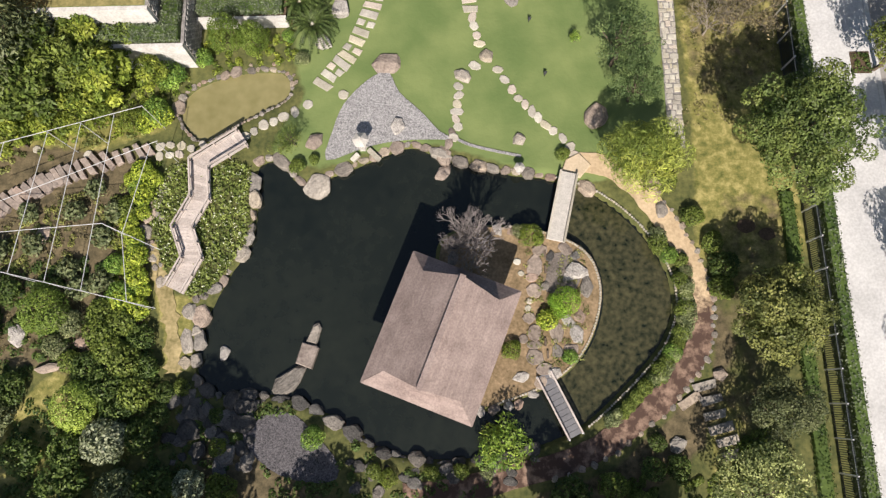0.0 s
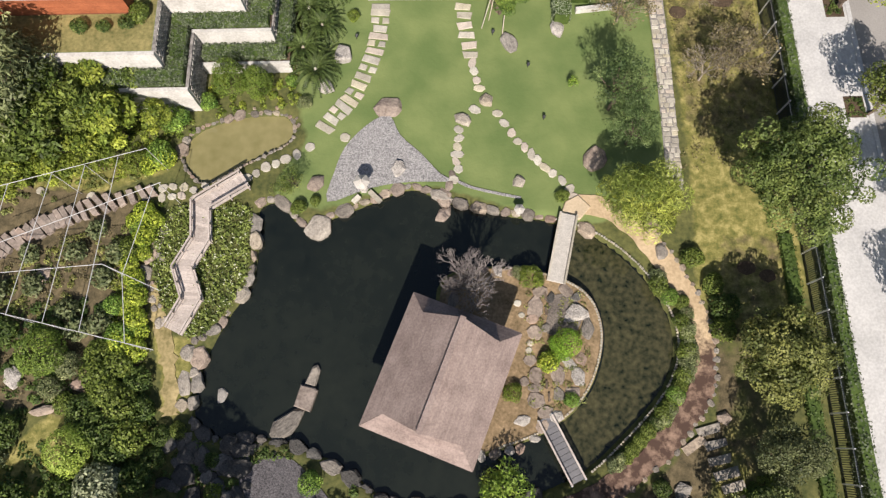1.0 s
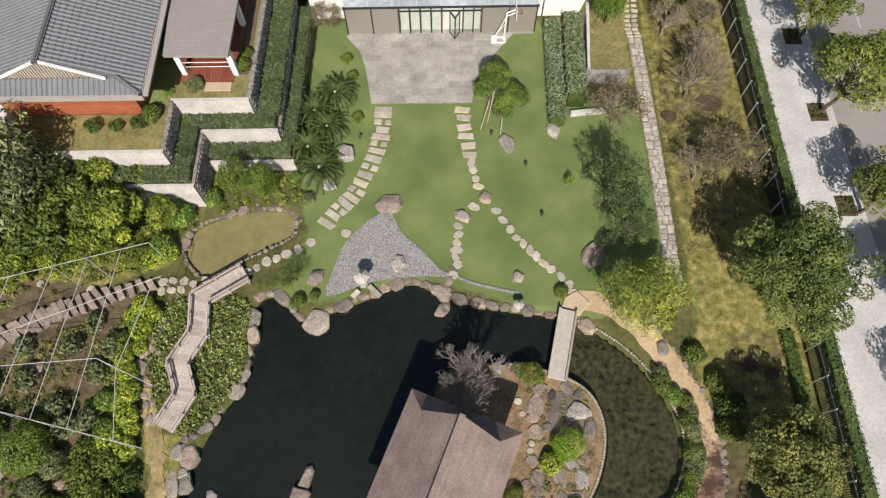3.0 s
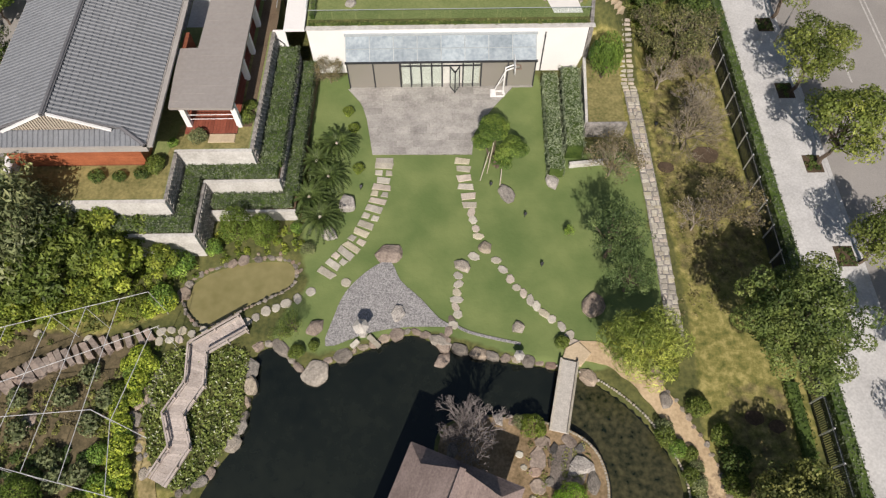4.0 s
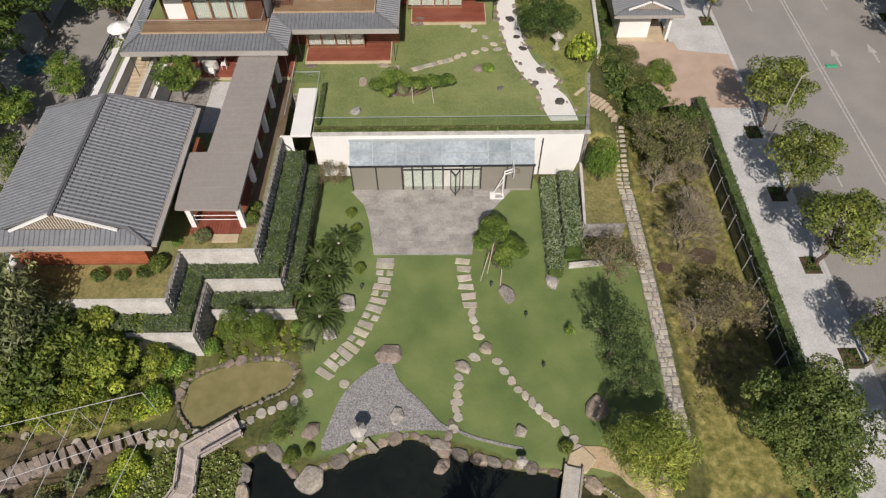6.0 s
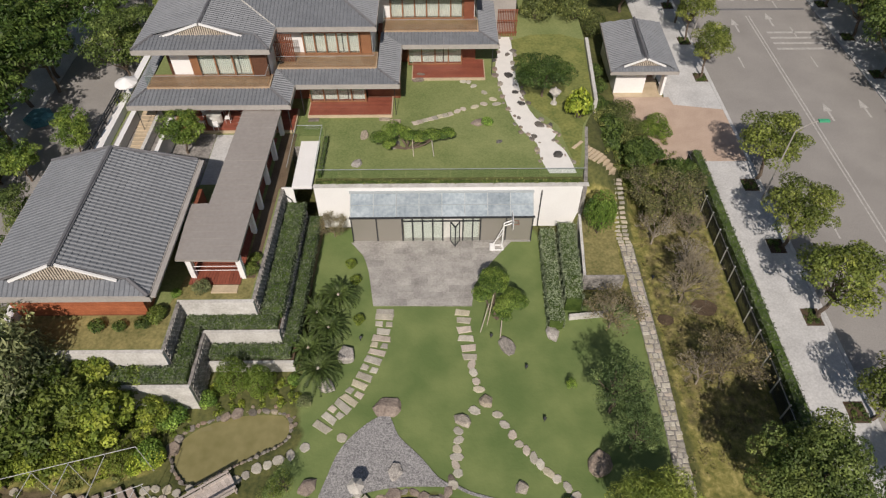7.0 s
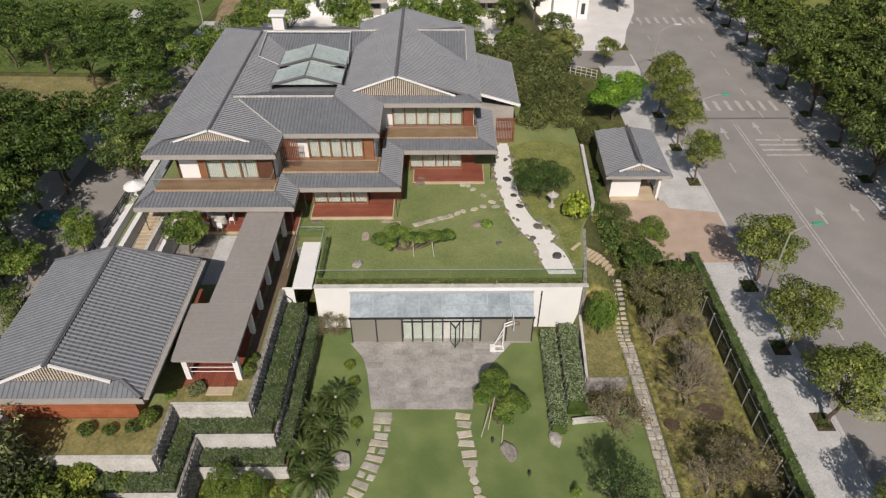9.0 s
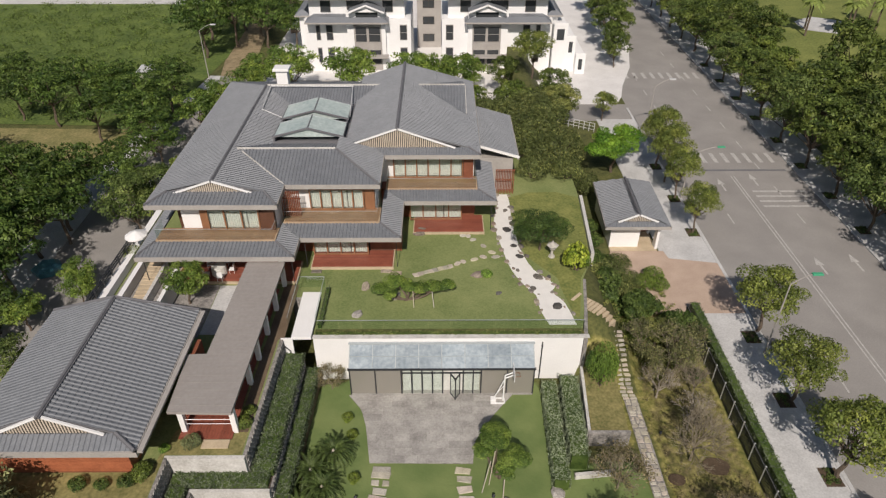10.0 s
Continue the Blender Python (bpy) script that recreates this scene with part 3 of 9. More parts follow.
solid("pavement_west", Mesh().prism([(-42, 30), (-38.0, 45), (-38.5, 70), (-38.2, 88), (-40.0, 88), (-41.5, 70), (-42.5, 45), (-46, 30)], -0.2, 0.10), M_CONC, "pale pavement beside the lane", "pavement", kind="structure")
# sunlit stretch of the lane: its brightness is put in as a paler colour
solid("lane_apron", Mesh().prism([(-38.2, 92.0), (-34.2, 92.3), (-34.5, 98.0), (-35.4, 103.4), (-37.0, 103.6)], -0.1, 0.06), M_CONC, "pale concrete stretch of the lane", "pavement", kind="structure")
solid("lane_paving", Mesh().prism([(-35.38, 103.5), (-29.8, 102.2), (-31.4, 112.0), (-34.0, 140.0), (-38.5, 140.0), (-36.98, 113.5)], -0.1, 0.055), M_EARTH, "brownish paved lane under the trees", "road", kind="structure")
solid("driveway", Mesh().prism([(19.0, 44.3), (27.0, 44.3), (27.0, 51.8), (22.5, 52.6), (22.3, 53.85), (17.0, 53.85), (16.5, 52.4), (16.5, 50.2), (19.0, 49.2)], -0.1, 0.112), M_DRIVE, "pinkish brick-paved driveway", "driveway", kind="structure")

# ---- terrace with its retaining walls ----
TERR = 4.2
TERRACE = [(-26.6, 22.35), (-17.0, 22.35), (-17.0, 26.15), (-12.25, 26.15), (-12.0, 36.8), (-12.0, 41.8), (-9.6, 41.8), (-9.6, 36.85), (10.7, 36.85), (11.4, 40.0), (12.0, 44.0), (13.3, 47.0), (14.0, 57.5), (14.0, 78.0), (-26.6, 78.0)]
solid("terrace", Mesh().prism(TERRACE, -0.3, TERR), M_LAWN, "raised terrace with a mown lawn", "terrace", kind="structure")


def wall(name, line, z0, z1, thick, material, label):
    m = Mesh()
    for a, b in zip(line, line[1:]):
        a, b = Vector(a), Vector(b)
        s = (b - a).normalized()
        n = Vector((-s.y, s.x)) * thick / 2
        m.prism([tuple(a - n), tuple(b - n), tuple(b + n), tuple(a + n)], z0, z1)
    return solid(name, m, material, label, "wall", kind="structure")


# annex garden: three steps of retaining walls with hedges between them
wall("wall_annex_south_a", [(-26.6, 22.25), (-16.9, 22.25)], -0.2, 4.24, 0.25, M_WALLTOP, "pale rendered garden retaining wall")
wall("wall_annex_east_a", [(-16.95, 22.38), (-16.95, 26.0)], -0.2, 4.24, 0.2, M_RSTONE, "grey rubble stone retaining wall")
wall("wall_annex_south_b", [(-17.05, 26.05), (-12.1, 26.05)], -0.2, 4.24, 0.25, M_WALLTOP, "pale rendered garden retaining wall")
wall("wall_annex_east_b", [(-12.15, 26.18), (-11.9, 36.7)], -0.2, 4.24, 0.22, M_RSTONE, "grey rubble stone retaining wall")
solid("planting_bed_a", Mesh().prism([(-26.6, 20.9), (-15.5, 20.9), (-15.5, 24.95), (-10.65, 24.95), (-10.5, 36.7), (-12.0, 36.7), (-12.1, 25.9), (-16.8, 25.9), (-16.8, 22.1), (-26.6, 22.1)], -0.2, 2.45), M_SOIL, "raised soil bed under a clipped hedge", "planting bed", kind="structure")
wall("wall_bed_south_a", [(-26.6, 20.8), (-15.4, 20.8)], -0.2, 2.6, 0.22, M_WALLTOP, "pale rendered low retaining wall")
wall("wall_bed_east_a", [(-15.45, 20.92), (-15.45, 24.72)], -0.2, 2.6, 0.2, M_RSTONE, "grey rubble stone retaining wall")
wall("wall_bed_south_b", [(-15.55, 24.83), (-10.55, 24.83)], -0.2, 2.6, 0.22, M_WALLTOP, "pale rendered low retaining wall")
wall("wall_bed_east_b", [(-10.6, 24.95), (-10.45, 36.6)], -0.2, 2.3, 0.14, M_RSTONE, "grey rubble stone retaining wall")
solid("planting_bed_b", Mesh().prism([(-15.3, 23.55), (-9.75, 23.55), (-9.3, 36.6), (-10.35, 36.6), (-10.5, 24.7), (-15.3, 24.7)], -0.2, 0.95), M_SOIL, "raised soil bed under a clipped hedge", "planting bed", kind="structure")
wall("wall_bed_south_c", [(-15.3, 23.45), (-9.7, 23.45)], -0.2, 1.1, 0.18, M_WALLTOP, "pale rendered low retaining wall")
# planter on the east side of the lawn
solid("planter_east", Mesh().prism([(10.5, 30.3), (13.1, 30.3), (13.4, 36.6), (11.0, 36.6)], -0.2, 1.35), M_DRYGRASS, "raised grassy planter bed", "planter", kind="structure")
wall("wall_planter_south", [(10.3, 30.2), (13.2, 30.2)], -0.2, 1.45, 0.2, M_RSTONE, "pale stone planter wall")
wall("wall_planter_west", [(10.35, 30.3), (10.9, 36.7)], -0.2, 1.45, 0.2, M_WALLTOP, "pale stone planter wall")
# terrace front: white wall above the garden room
solid("wall_terrace_front", Mesh().prism([(-9.55, 36.66), (10.75, 36.66), (10.75, 36.86), (-9.55, 36.86)], -0.2, 4.3), M_WHITE, "white rendered terrace retaining wall", "wall", kind="structure")
solid("terrace_coping", Mesh().box(-9.6, 11.2, 36.6, 37.0, 4.3, 4.36, 0.02), M_WALLTOP, "weathered pale coping along the terrace edge", "coping", kind="structure")
solid("wall_terrace_pillar", Mesh().prism([(-11.95, 36.62), (-11.08, 36.62), (-11.08, 36.74), (-11.95, 36.74)], -0.2, 4.3), M_WHITE, "white rendered wall end", "wall", kind="structure")
solid("wall_terrace_east", Mesh().prism([(10.76, 36.5), (11.05, 36.5), (11.65, 40.0), (12.25, 44.0), (12.0, 44), (11.4, 40)], 0.5, 4.19), M_RSTONE, "grey stone terrace side wall", "wall", kind="structure")
solid("wall_gap_back", Mesh().box(-12.0, -9.6, 41.6, 41.79, -0.2, 4.1), M_RSTONE, "grey stone wall behind the passage", "wall", kind="structure")
solid("wall_gap_side", Mesh().box(-9.6, -9.5, 36.9, 41.6, -0.2, 4.1), M_RSTONE, "grey stone wall beside the passage", "wall", kind="structure")

solid("annex_grass", sheet([(-26.5, 22.45), (-17.1, 22.45), (-17.1, 26.25), (-12.35, 26.25), (-12.3, 30), (-13.0, 36), (-17, 28), (-17.6, 25.2), (-26.5, 25.2)], TERR + 0.01), M_DRYGRASS, "dry grass strip round the annex", "ground", kind="structure")
solid("terrace_edge_soil", Mesh().box(-9.5, 10.9, 37.01, 37.7, 4.1, 4.3), M_GROUND, "weedy soil strip along the terrace edge", "planting bed", kind="structure")

solid("wall_low_east", Mesh().prism([(13.2, 47.0), (13.5, 47.0), (14.2, 57.0), (13.9, 57.0)], 0.3, 4.75), M_WALLTOP, "low pale parapet wall beside the bank", "wall", kind="structure")

# ---- roofs ----
def tiled(mesh, poly, w=0.30, course=0.36, lift=0.035, roll=0.065, single=None, owner=None, limit=300):
    """Courses of rolled tiles over a flat slope; the first two corners of poly are its eave."""
    pts = [Vector(p) for p in poly]
    e0, along = pts[0], (pts[1] - pts[0]).normalized()
    far = max(pts, key=lambda p: ((p - e0) - along * (p - e0).dot(along)).length)
    up = ((far - e0) - along * (far - e0).dot(along))
    rise = up.length
    up.normalize()
    out = along.cross(up)
    out = out if out.z > 0 else -out
    flat = [((p - e0).dot(along), (p - e0).dot(up)) for p in pts]

    def span(s):
        s = min(max(s, 1e-4), rise - 1e-4)
        xs = []
        for (x0, s0), (x1, s1) in zip(flat, flat[1:] + flat[:1]):
            if (s0 - s) * (s1 - s) <= 0 and abs(s1 - s0) > 1e-6:
                xs.append(x0 + (x1 - x0) * (s - s0) / (s1 - s0))
        return (min(xs), max(xs)) if xs else (0, 0)

    n = max(2, round(rise / course))
    one = None
    prof = ((0.0, 0.0), (0.40, 0.0), (0.55, roll), (0.85, roll), (1.0, 0.0))
    for k in range(n):
        s0, s1 = rise * k / n, rise * (k + 1) / n
        lo, hi = span(s0), span(s1)
        for i in range(math.floor(min(lo[0], hi[0]) / w), math.ceil(max(lo[1], hi[1]) / w)):
            row = [e0 + along * min(max((i + u) * w, a), b) + up * s + out * (t + h) for s, (a, b), h in ((s0, lo, lift + 0.01), (s1, hi, 0.01)) for u, t in prof]
            if (row[4] - row[0]).length + (row[9] - row[5]).length < 0.08:
                continue
            mid = (row[0] + row[9]) / 2
            if single and limit and single(mid) and i * w >= max(lo[0], hi[0]) and (i + 1) * w <= min(lo[1], hi[1]):
                if one is None:
                    o_ = e0 + along * (i * w) + up * s0
                    vs_ = [(Vector(p_) - o_) for p_ in row] + [Vector((0, 0, 0)), along * w]
                    one = Mesh().add(vs_, [(j, j + 1, j + 6, j + 5) for j in range(4)] + [(10, 11, 4, 3, 2, 1, 0)]).data("tile", M_TILE)
                ob = part("tile", one, M_TILE, owner)
                ob.location = e0 + along * (i * w) + up * s0
                limit -= 1
                continue
            front = [e0 + along * min(max((i + u) * w, lo[0]), lo[1]) + up * s0 for u in (0.0, 1.0)]
            mesh.add(row + front, [(j, j + 1, j + 6, j + 5) for j in range(4)] + [(10, 11, 4, 3, 2, 1, 0)])
    return mesh


def ridge_cap(parent, p, q, r=0.15, material=None):
    """A rounded ridge cap on a square foot."""
    p, q = Vector(p), Vector(q)
    m = Mesh().beam(p + Vector((0, 0, 0.05)), q + Vector((0, 0, 0.05)), 2.2 * r, min(0.14, 1.2 * r))
    m.bar(p + Vector((0, 0, 0.13)), q + Vector((0, 0, 0.13)), r * 0.75, n=8)
    return part("ridge", m, material or M_RIDGE, parent)


def roof(parent, slopes, label=""):
    """A roof of several flat slopes: boarding, with the tiles of each slope on it."""
    m = Mesh()
    for s in slopes:
        m.plate(s, 0.12)
    r = part("roof", m, M_RIDGE, parent, label)
    for s in slopes:
        tagged(part("tiles", tiled(Mesh(), s), M_TILE, r), kind="stuff")
    return r


def eaves(parent, pts, z, h=0.4, t=0.16):
    """The pale eaves board along an outline, and the soffit's edge under it."""
    for a, b in zip(pts, pts[1:]):
        d = (Vector(b) - Vector(a)).normalized() * (t / 2 - 0.004)
        m = Mesh().beam((a[0] - d.x, a[1] - d.y, z), (b[0] + d.x, b[1] + d.y, z), t, h)
        part("fascia", m, M_FASCIA, parent, "pale grey eaves board")


def gable(parent, x, y, z_base, z_top, half):
    """A south-facing louvred gable with white bargeboards."""
    tri = Mesh().add([(x - half, y, z_base), (x + half, y, z_base), (x, y, z_top), (x - half, y + 0.08, z_base), (x + half, y + 0.08, z_base), (x, y + 0.08, z_top)], [(0, 1, 2), (5, 4, 3), (0, 3, 4, 1), (1, 4, 5, 2), (2, 5, 3, 0)])
    g = part("gable", tri, M_DARK, parent) if parent.type == "EMPTY" else part("gable", tri, M_DARK, parent)
    n = int(half / 0.17)
    sl = Mesh()
    for i in range(-n + 1, n):
        h = (z_top - z_base) * (1 - abs(i) / n)
        if h > 0.06:
            sl.box(x + i * half / n - 0.045, x + i * half / n + 0.045, y - 0.05, y - 0.004, z_base, z_base + h)
    tagged(part("gable_slats", sl, M_SLAT, parent, "pale wooden louvre slats"), kind="stuff")
    for s in (-1, 1):
        part("bargeboard", Mesh().beam((x + s * (half + 0.35), y - 0.14, z_base - 0.02), (x + s * 0.05, y - 0.14, z_top + 0.10), 0.13, 0.15), M_WHITE, parent, "white bargeboard")


def glazing(parent, x0, x1, y, z0, z1, panes, material=None, curtain=True, pane_mat=None):
    """A row of glazed doors facing south: posts and rails, glass, curtains behind."""
    wood = material or M_SASH
    win = part("window", Mesh().box(x0 + 0.056, x1 - 0.056, y - 0.045, y + 0.045, z0 + 0.003, z0 + 0.1), wood, parent)
    for i in range(panes + 1):
        x = x0 + (x1 - x0) * i / panes
        part("mullion", Mesh().box(x - 0.055, x + 0.055, y - 0.06, y + 0.06, z0, z1), wood, win)
    for z in ((z1 - 0.11, z1 - 0.62) if z1 - z0 > 2.2 else (z1 - 0.11,)):
        part("rail", Mesh().box(x0 + 0.056, x1 - 0.056, y - 0.045, y + 0.045, z, z + 0.1), wood, win)
    for i in range(panes):
        a, b = x0 + (x1 - x0) * i / panes + 0.055, x0 + (x1 - x0) * (i + 1) / panes - 0.055
        part("pane", Mesh().box(a, b, y - 0.008, y + 0.008, z0 + 0.1, z1 - 0.1), pane_mat or M_GLASS, win).visible_shadow = False
    if curtain:
        c, n = Mesh(), int((x1 - x0) / 0.08)
        for i in range(n):
            a, b = x0 + (x1 - x0) * i / n, x0 + (x1 - x0) * (i + 1) / n
            if i % 40 != 39:
                ya, yb = y + 0.25 + 0.05 * (i % 2), y + 0.25 + 0.05 * ((i + 1) % 2)
                c.add([(a, ya, z0 + 0.1), (b, yb, z0 + 0.1), (b, yb, z1 - 0.05), (a, ya, z1 - 0.05)], [(0, 1, 2, 3)])
        part("curtain", c, M_CURTAIN, win, "pale drawn curtain")
    return win


def boards(parent, name, x0, x1, y0, y1, z, material, width=0.24, along="x", thick=0.05):
    """A boarded floor: a dark bearer slab, and each board on it."""
    bed = part(name, Mesh().box(x0 + 0.02, x1 - 0.02, y0 + 0.02, y1 - 0.02, z - thick - 0.05, z - thick), M_DARK, parent)
    n = int(((y1 - y0) if along == "x" else (x1 - x0)) / width)
    for i in range(n):
        m = Mesh()
        if along == "x":
            m.box(x0, x1, y0 + i * width + 0.007, y0 + (i + 1) * width - 0.007, z - thick, z)
        else:
            m.box(x0 + i * width + 0.007, x0 + (i + 1) * width - 0.007, y0, y1, z - thick, z)
        part("board", m, material, bed)
    return bed


def glass_rail(parent, line, z, h=1.0):
    for a, b in zip(line, line[1:]):
        a, b = Vector((*a, z)), Vector((*b, z))
        r = part("railing", Mesh().beam(a + Vector((0, 0, h)), b + Vector((0, 0, h)), 0.025, 0.025), M_SASHBLUE, parent, "thin metal handrail over glass")
        part("pane", Mesh().beam(a + Vector((0, 0, h / 2)), b + Vector((0, 0, h / 2)), 0.016, h - 0.06), M_GLASS, r).visible_shadow = False


# ---- main house ----
house = thing("house", "two-storey villa with grey tiled roofs, wooden balconies and white walls", "house", at=(-9.5, 60, TERR))
ZU, EU, EL = 7.95, 10.75, 7.45  # upper floor, upper eaves, lower eaves


def hw(name, x0, x1, y0, y1, z0, z1, material, label=""):
    return part(name, Mesh().box(x0, x1, y0, y1, z0, z1), material, house, label)


# bodies of the three staggered bays
hw("wall", -22.1, -21.42, 47.4, 71.5, TERR, 10.7, M_FRAME, "dark brown wooden corner wall")
hw("wall", -21.4, -13.6, 46.42, 71.5, TERR, 10.7, M_WHITE)
hw("wall", -13.59, -5.6, 49.65, 71.5, TERR, 10.7, M_WHITE)
hw("wall", -5.59, 3.2, 55.35, 71.5, TERR, 10.7, M_WHITE)
# dark panels, room shade put into their colour, then the glazing itself
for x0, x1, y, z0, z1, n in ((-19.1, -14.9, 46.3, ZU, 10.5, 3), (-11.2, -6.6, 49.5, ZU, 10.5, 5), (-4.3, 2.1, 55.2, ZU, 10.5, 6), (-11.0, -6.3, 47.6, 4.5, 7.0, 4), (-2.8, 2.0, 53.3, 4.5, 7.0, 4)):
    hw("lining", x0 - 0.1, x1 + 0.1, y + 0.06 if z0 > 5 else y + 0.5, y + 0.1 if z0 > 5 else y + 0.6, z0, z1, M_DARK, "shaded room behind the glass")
    glazing(house, x0, x1, y - 0.35, z0, z1, n)
# ground-floor walls of wood in the shade of the lower roof
hw("wall", -13.5, -3.4, 48.2, 49.6, TERR, 7.3, M_WOOD, "red-brown wooden wall")
hw("wall", -5.5, 3.3, 53.9, 55.3, TERR, 7.3, M_WOOD, "red-brown wooden wall")
hw("wall", 2.2, 3.1, 54.6, 55.34, ZU, 10.6, M_WOOD, "red-brown wooden wall panel")
hw("wall", -6.5, -5.65, 49.2, 49.64, ZU, 10.6, M_SASH, "red-brown wooden wall panel")
hw("wall", -14.8, -13.62, 45.9, 46.41, ZU, 10.6, M_FRAME, "red-brown wooden wall panel")
hw("wall", -19.75, -19.2, 46.1, 46.41, ZU, 10.6, M_SASH, "red-brown wooden wall panel")

# decks and balconies
for x0, x1, y0, y1 in ((-11.0, -4.1, 45.5, 48.1), (-2.4, 4.0, 50.9, 53.8), (-22.0, -12.0, 43.5, 46.4)):
    hw("deck_edge", x0 - 0.1, x1 + 0.1, y0 - 0.1, y1, TERR, 4.42, M_TANSTEP, "pale stone edge of the deck")
    boards(house, "deck", x0, x1, y0, y1, 4.49, M_DECK)
for x0, x1, y0, y1 in ((-23.2, -13.45, 44.5, 46.4), (-13.3, -5.15, 47.2, 49.6), (-5.0, 3.45, 52.9, 55.3)):
    hw("balcony", x0, x1, y0, y1, 7.55, 7.86, M_EDGE, "tan wooden balcony edge")
    boards(house, "balcony_floor", x0 + 0.12, x1 - 0.12, y0 + 0.12, y1, 7.93, M_BALC)
    glass_rail(house, [(x0 + 0.15, y1 - 0.2), (x0 + 0.15, y0 + 0.1), (x1 - 0.15, y0 + 0.1), (x1 - 0.15, y1 - 0.2)], 7.9)
# slatted wooden screen between the first two bays
def screen(x0, count, pitch, y, z0, z1, rails):
    """A standing screen: cross rails, with each upright slat on them."""
    s = part("screen", Mesh().box(x0 - 0.02, x0 + count * pitch, y + 0.052, y + 0.11, rails[0], rails[0] + 0.09), M_WOOD, house, "red-brown slatted wooden screen")
    for z in rails[1:]:
        part("rail", Mesh().box(x0 - 0.02, x0 + count * pitch, y + 0.052, y + 0.11, z, z + 0.09), M_WOOD, s)
    slat = Mesh().box(0, 0.08, -0.05, 0.05, z0, z1).data("slat", M_WOOD)
    for i in range(count):
        part("slat", slat, M_WOOD, s).location = (x0 + i * pitch, y, 0)


screen(-13.45, 11, 0.15, 48.1, ZU, 10.4, (8.4, 9.6))

# upper roofs
W0, W1, WR, WZ = -23.6, -13.1, -18.5, 12.0
g = 46.9
west = roof(house, [
    [(W0, 45.2, EU), (W1, 45.2, EU), (W1 - 1.3, g, 11.06), (W0 + 1.3, g, 11.06)],
    [(W0, 72.2, EU), (W0, 45.2, EU), (W0 + 1.3, g, 11.06), (WR, g, WZ), (WR, 67.9, WZ)],
    [(W1, 45.2, EU), (W1, 48.5, EU), (-18.0, 53.2, 11.9), (WR, 53.2, WZ), (WR, g, WZ), (W1 - 1.3, g, 11.06)],
    [(-15.4, 54.8, 11.22), (-15.4, 66.0, 11.22), (WR, 67.9, WZ), (WR, 53.2, WZ)]], "grey tiled hip-and-gable roof of the west wing")
ridge_cap(west, (WR, g - 0.2, WZ), (WR, 67.9, WZ), 0.12)
for a, b in (((W0, 45.2, EU), (W0 + 1.3, g, 11.06)), ((W1, 45.2, EU), (W1 - 1.3, g, 11.06))):
    ridge_cap(west, a, b, 0.09)
gable(west, WR, g, 11.0, WZ - 0.02, 2.9)
mid = roof(house, [
    [(-13.1, 48.5, EU), (-5.1, 48.5, EU), (-9.2, 52.9, 11.92), (-17.7, 52.9, 11.92)],
    [(-5.1, 48.5, EU), (-5.1, 55.4, EU), (-9.2, 55.4, 11.92), (-9.2, 52.9, 11.92)],
    [(-9.2, 55.5, 11.2), (-17.0, 55.5, 11.2), (-17.7, 52.9, 11.92), (-9.2, 52.9, 11.92)]], "grey tiled hipped roof of the middle bay")
ridge_cap(mid, (-17.9, 52.9, 11.92), (-9.2, 52.9, 11.92), 0.06, M_WALLTOP)
ridge_cap(mid, (-9.2, 52.9, 11.92), (-5.1, 48.5, EU), 0.09)
ridge_cap(mid, (-17.4, 52.6, 11.8), (-13.1, 48.5, EU), 0.04, M_WALLTOP)
ER, EZ = -3.85, 12.9
east = roof(house, [
    [(-6.6, 53.9, EU), (3.7, 53.9, EU), (2.6, 54.9, 11.05), (-7.2, 54.9, 11.05)],
    [(3.7, 53.9, EU), (3.7, 72.2, EU), (ER, 72.2, EZ), (ER, 54.9, EZ), (2.6, 54.9, 11.05)],
    [(-8.6, 72.2, 11.35), (-8.6, 54.9, 11.35), (ER, 54.9, EZ), (ER, 72.2, EZ)]], "grey tiled gable roof of the east wing")
ridge_cap(east, (ER, 54.7, EZ), (ER, 72.2, EZ))
ridge_cap(east, (3.7, 53.9, EU), (2.6, 54.9, 11.05), 0.09)
gable(east, ER, 54.9, 11.1, EZ - 0.05, 4.9)
cross = roof(house, [
    [(2.45, 62.4, 11.14), (2.65, 62.4, 11.14), (2.65, 66.8, 12.43), (-2.2, 66.8, 12.43)],
    [(2.65, 71.2, 11.14), (2.45, 71.2, 11.14), (-2.2, 66.8, 12.43), (2.65, 66.8, 12.43)]], "small grey tiled cross gable")
ridge_cap(cross, (-2.2, 66.8, 12.43), (2.65, 66.8, 12.43), 0.05, M_WALLTOP)
part("gable", Mesh().add([(2.62, 62.6, 10.9), (2.62, 71.0, 10.9), (2.62, 66.8, 12.32), (2.55, 62.6, 10.9), (2.55, 71.0, 10.9), (2.55, 66.8, 12.32)], [(0, 1, 2), (5, 4, 3), (0, 3, 4, 1), (1, 4, 5, 2), (2, 5, 3, 0)]), M_WHITE, cross)
part("bargeboard", Mesh().beam((2.68, 62.4, 11.16), (2.68, 66.8, 12.46), 0.07, 0.1), M_WALLTOP, cross)
north = roof(house, [
    [(-15.6, 64.6, 11.25), (-6.5, 64.6, 11.25), (-6.0, 67.9, 12.0), (WR, 67.9, 12.0)],
    [(-6.0, 72.2, EU), (W0, 72.2, EU), (WR, 67.9, 12.0), (-6.0, 67.9, 12.0)]], "grey tiled rear roof")
ridge_cap(north, (WR, 67.9, 12.0), (-6.0, 67.9, 12.0), 0.06, M_WALLTOP)
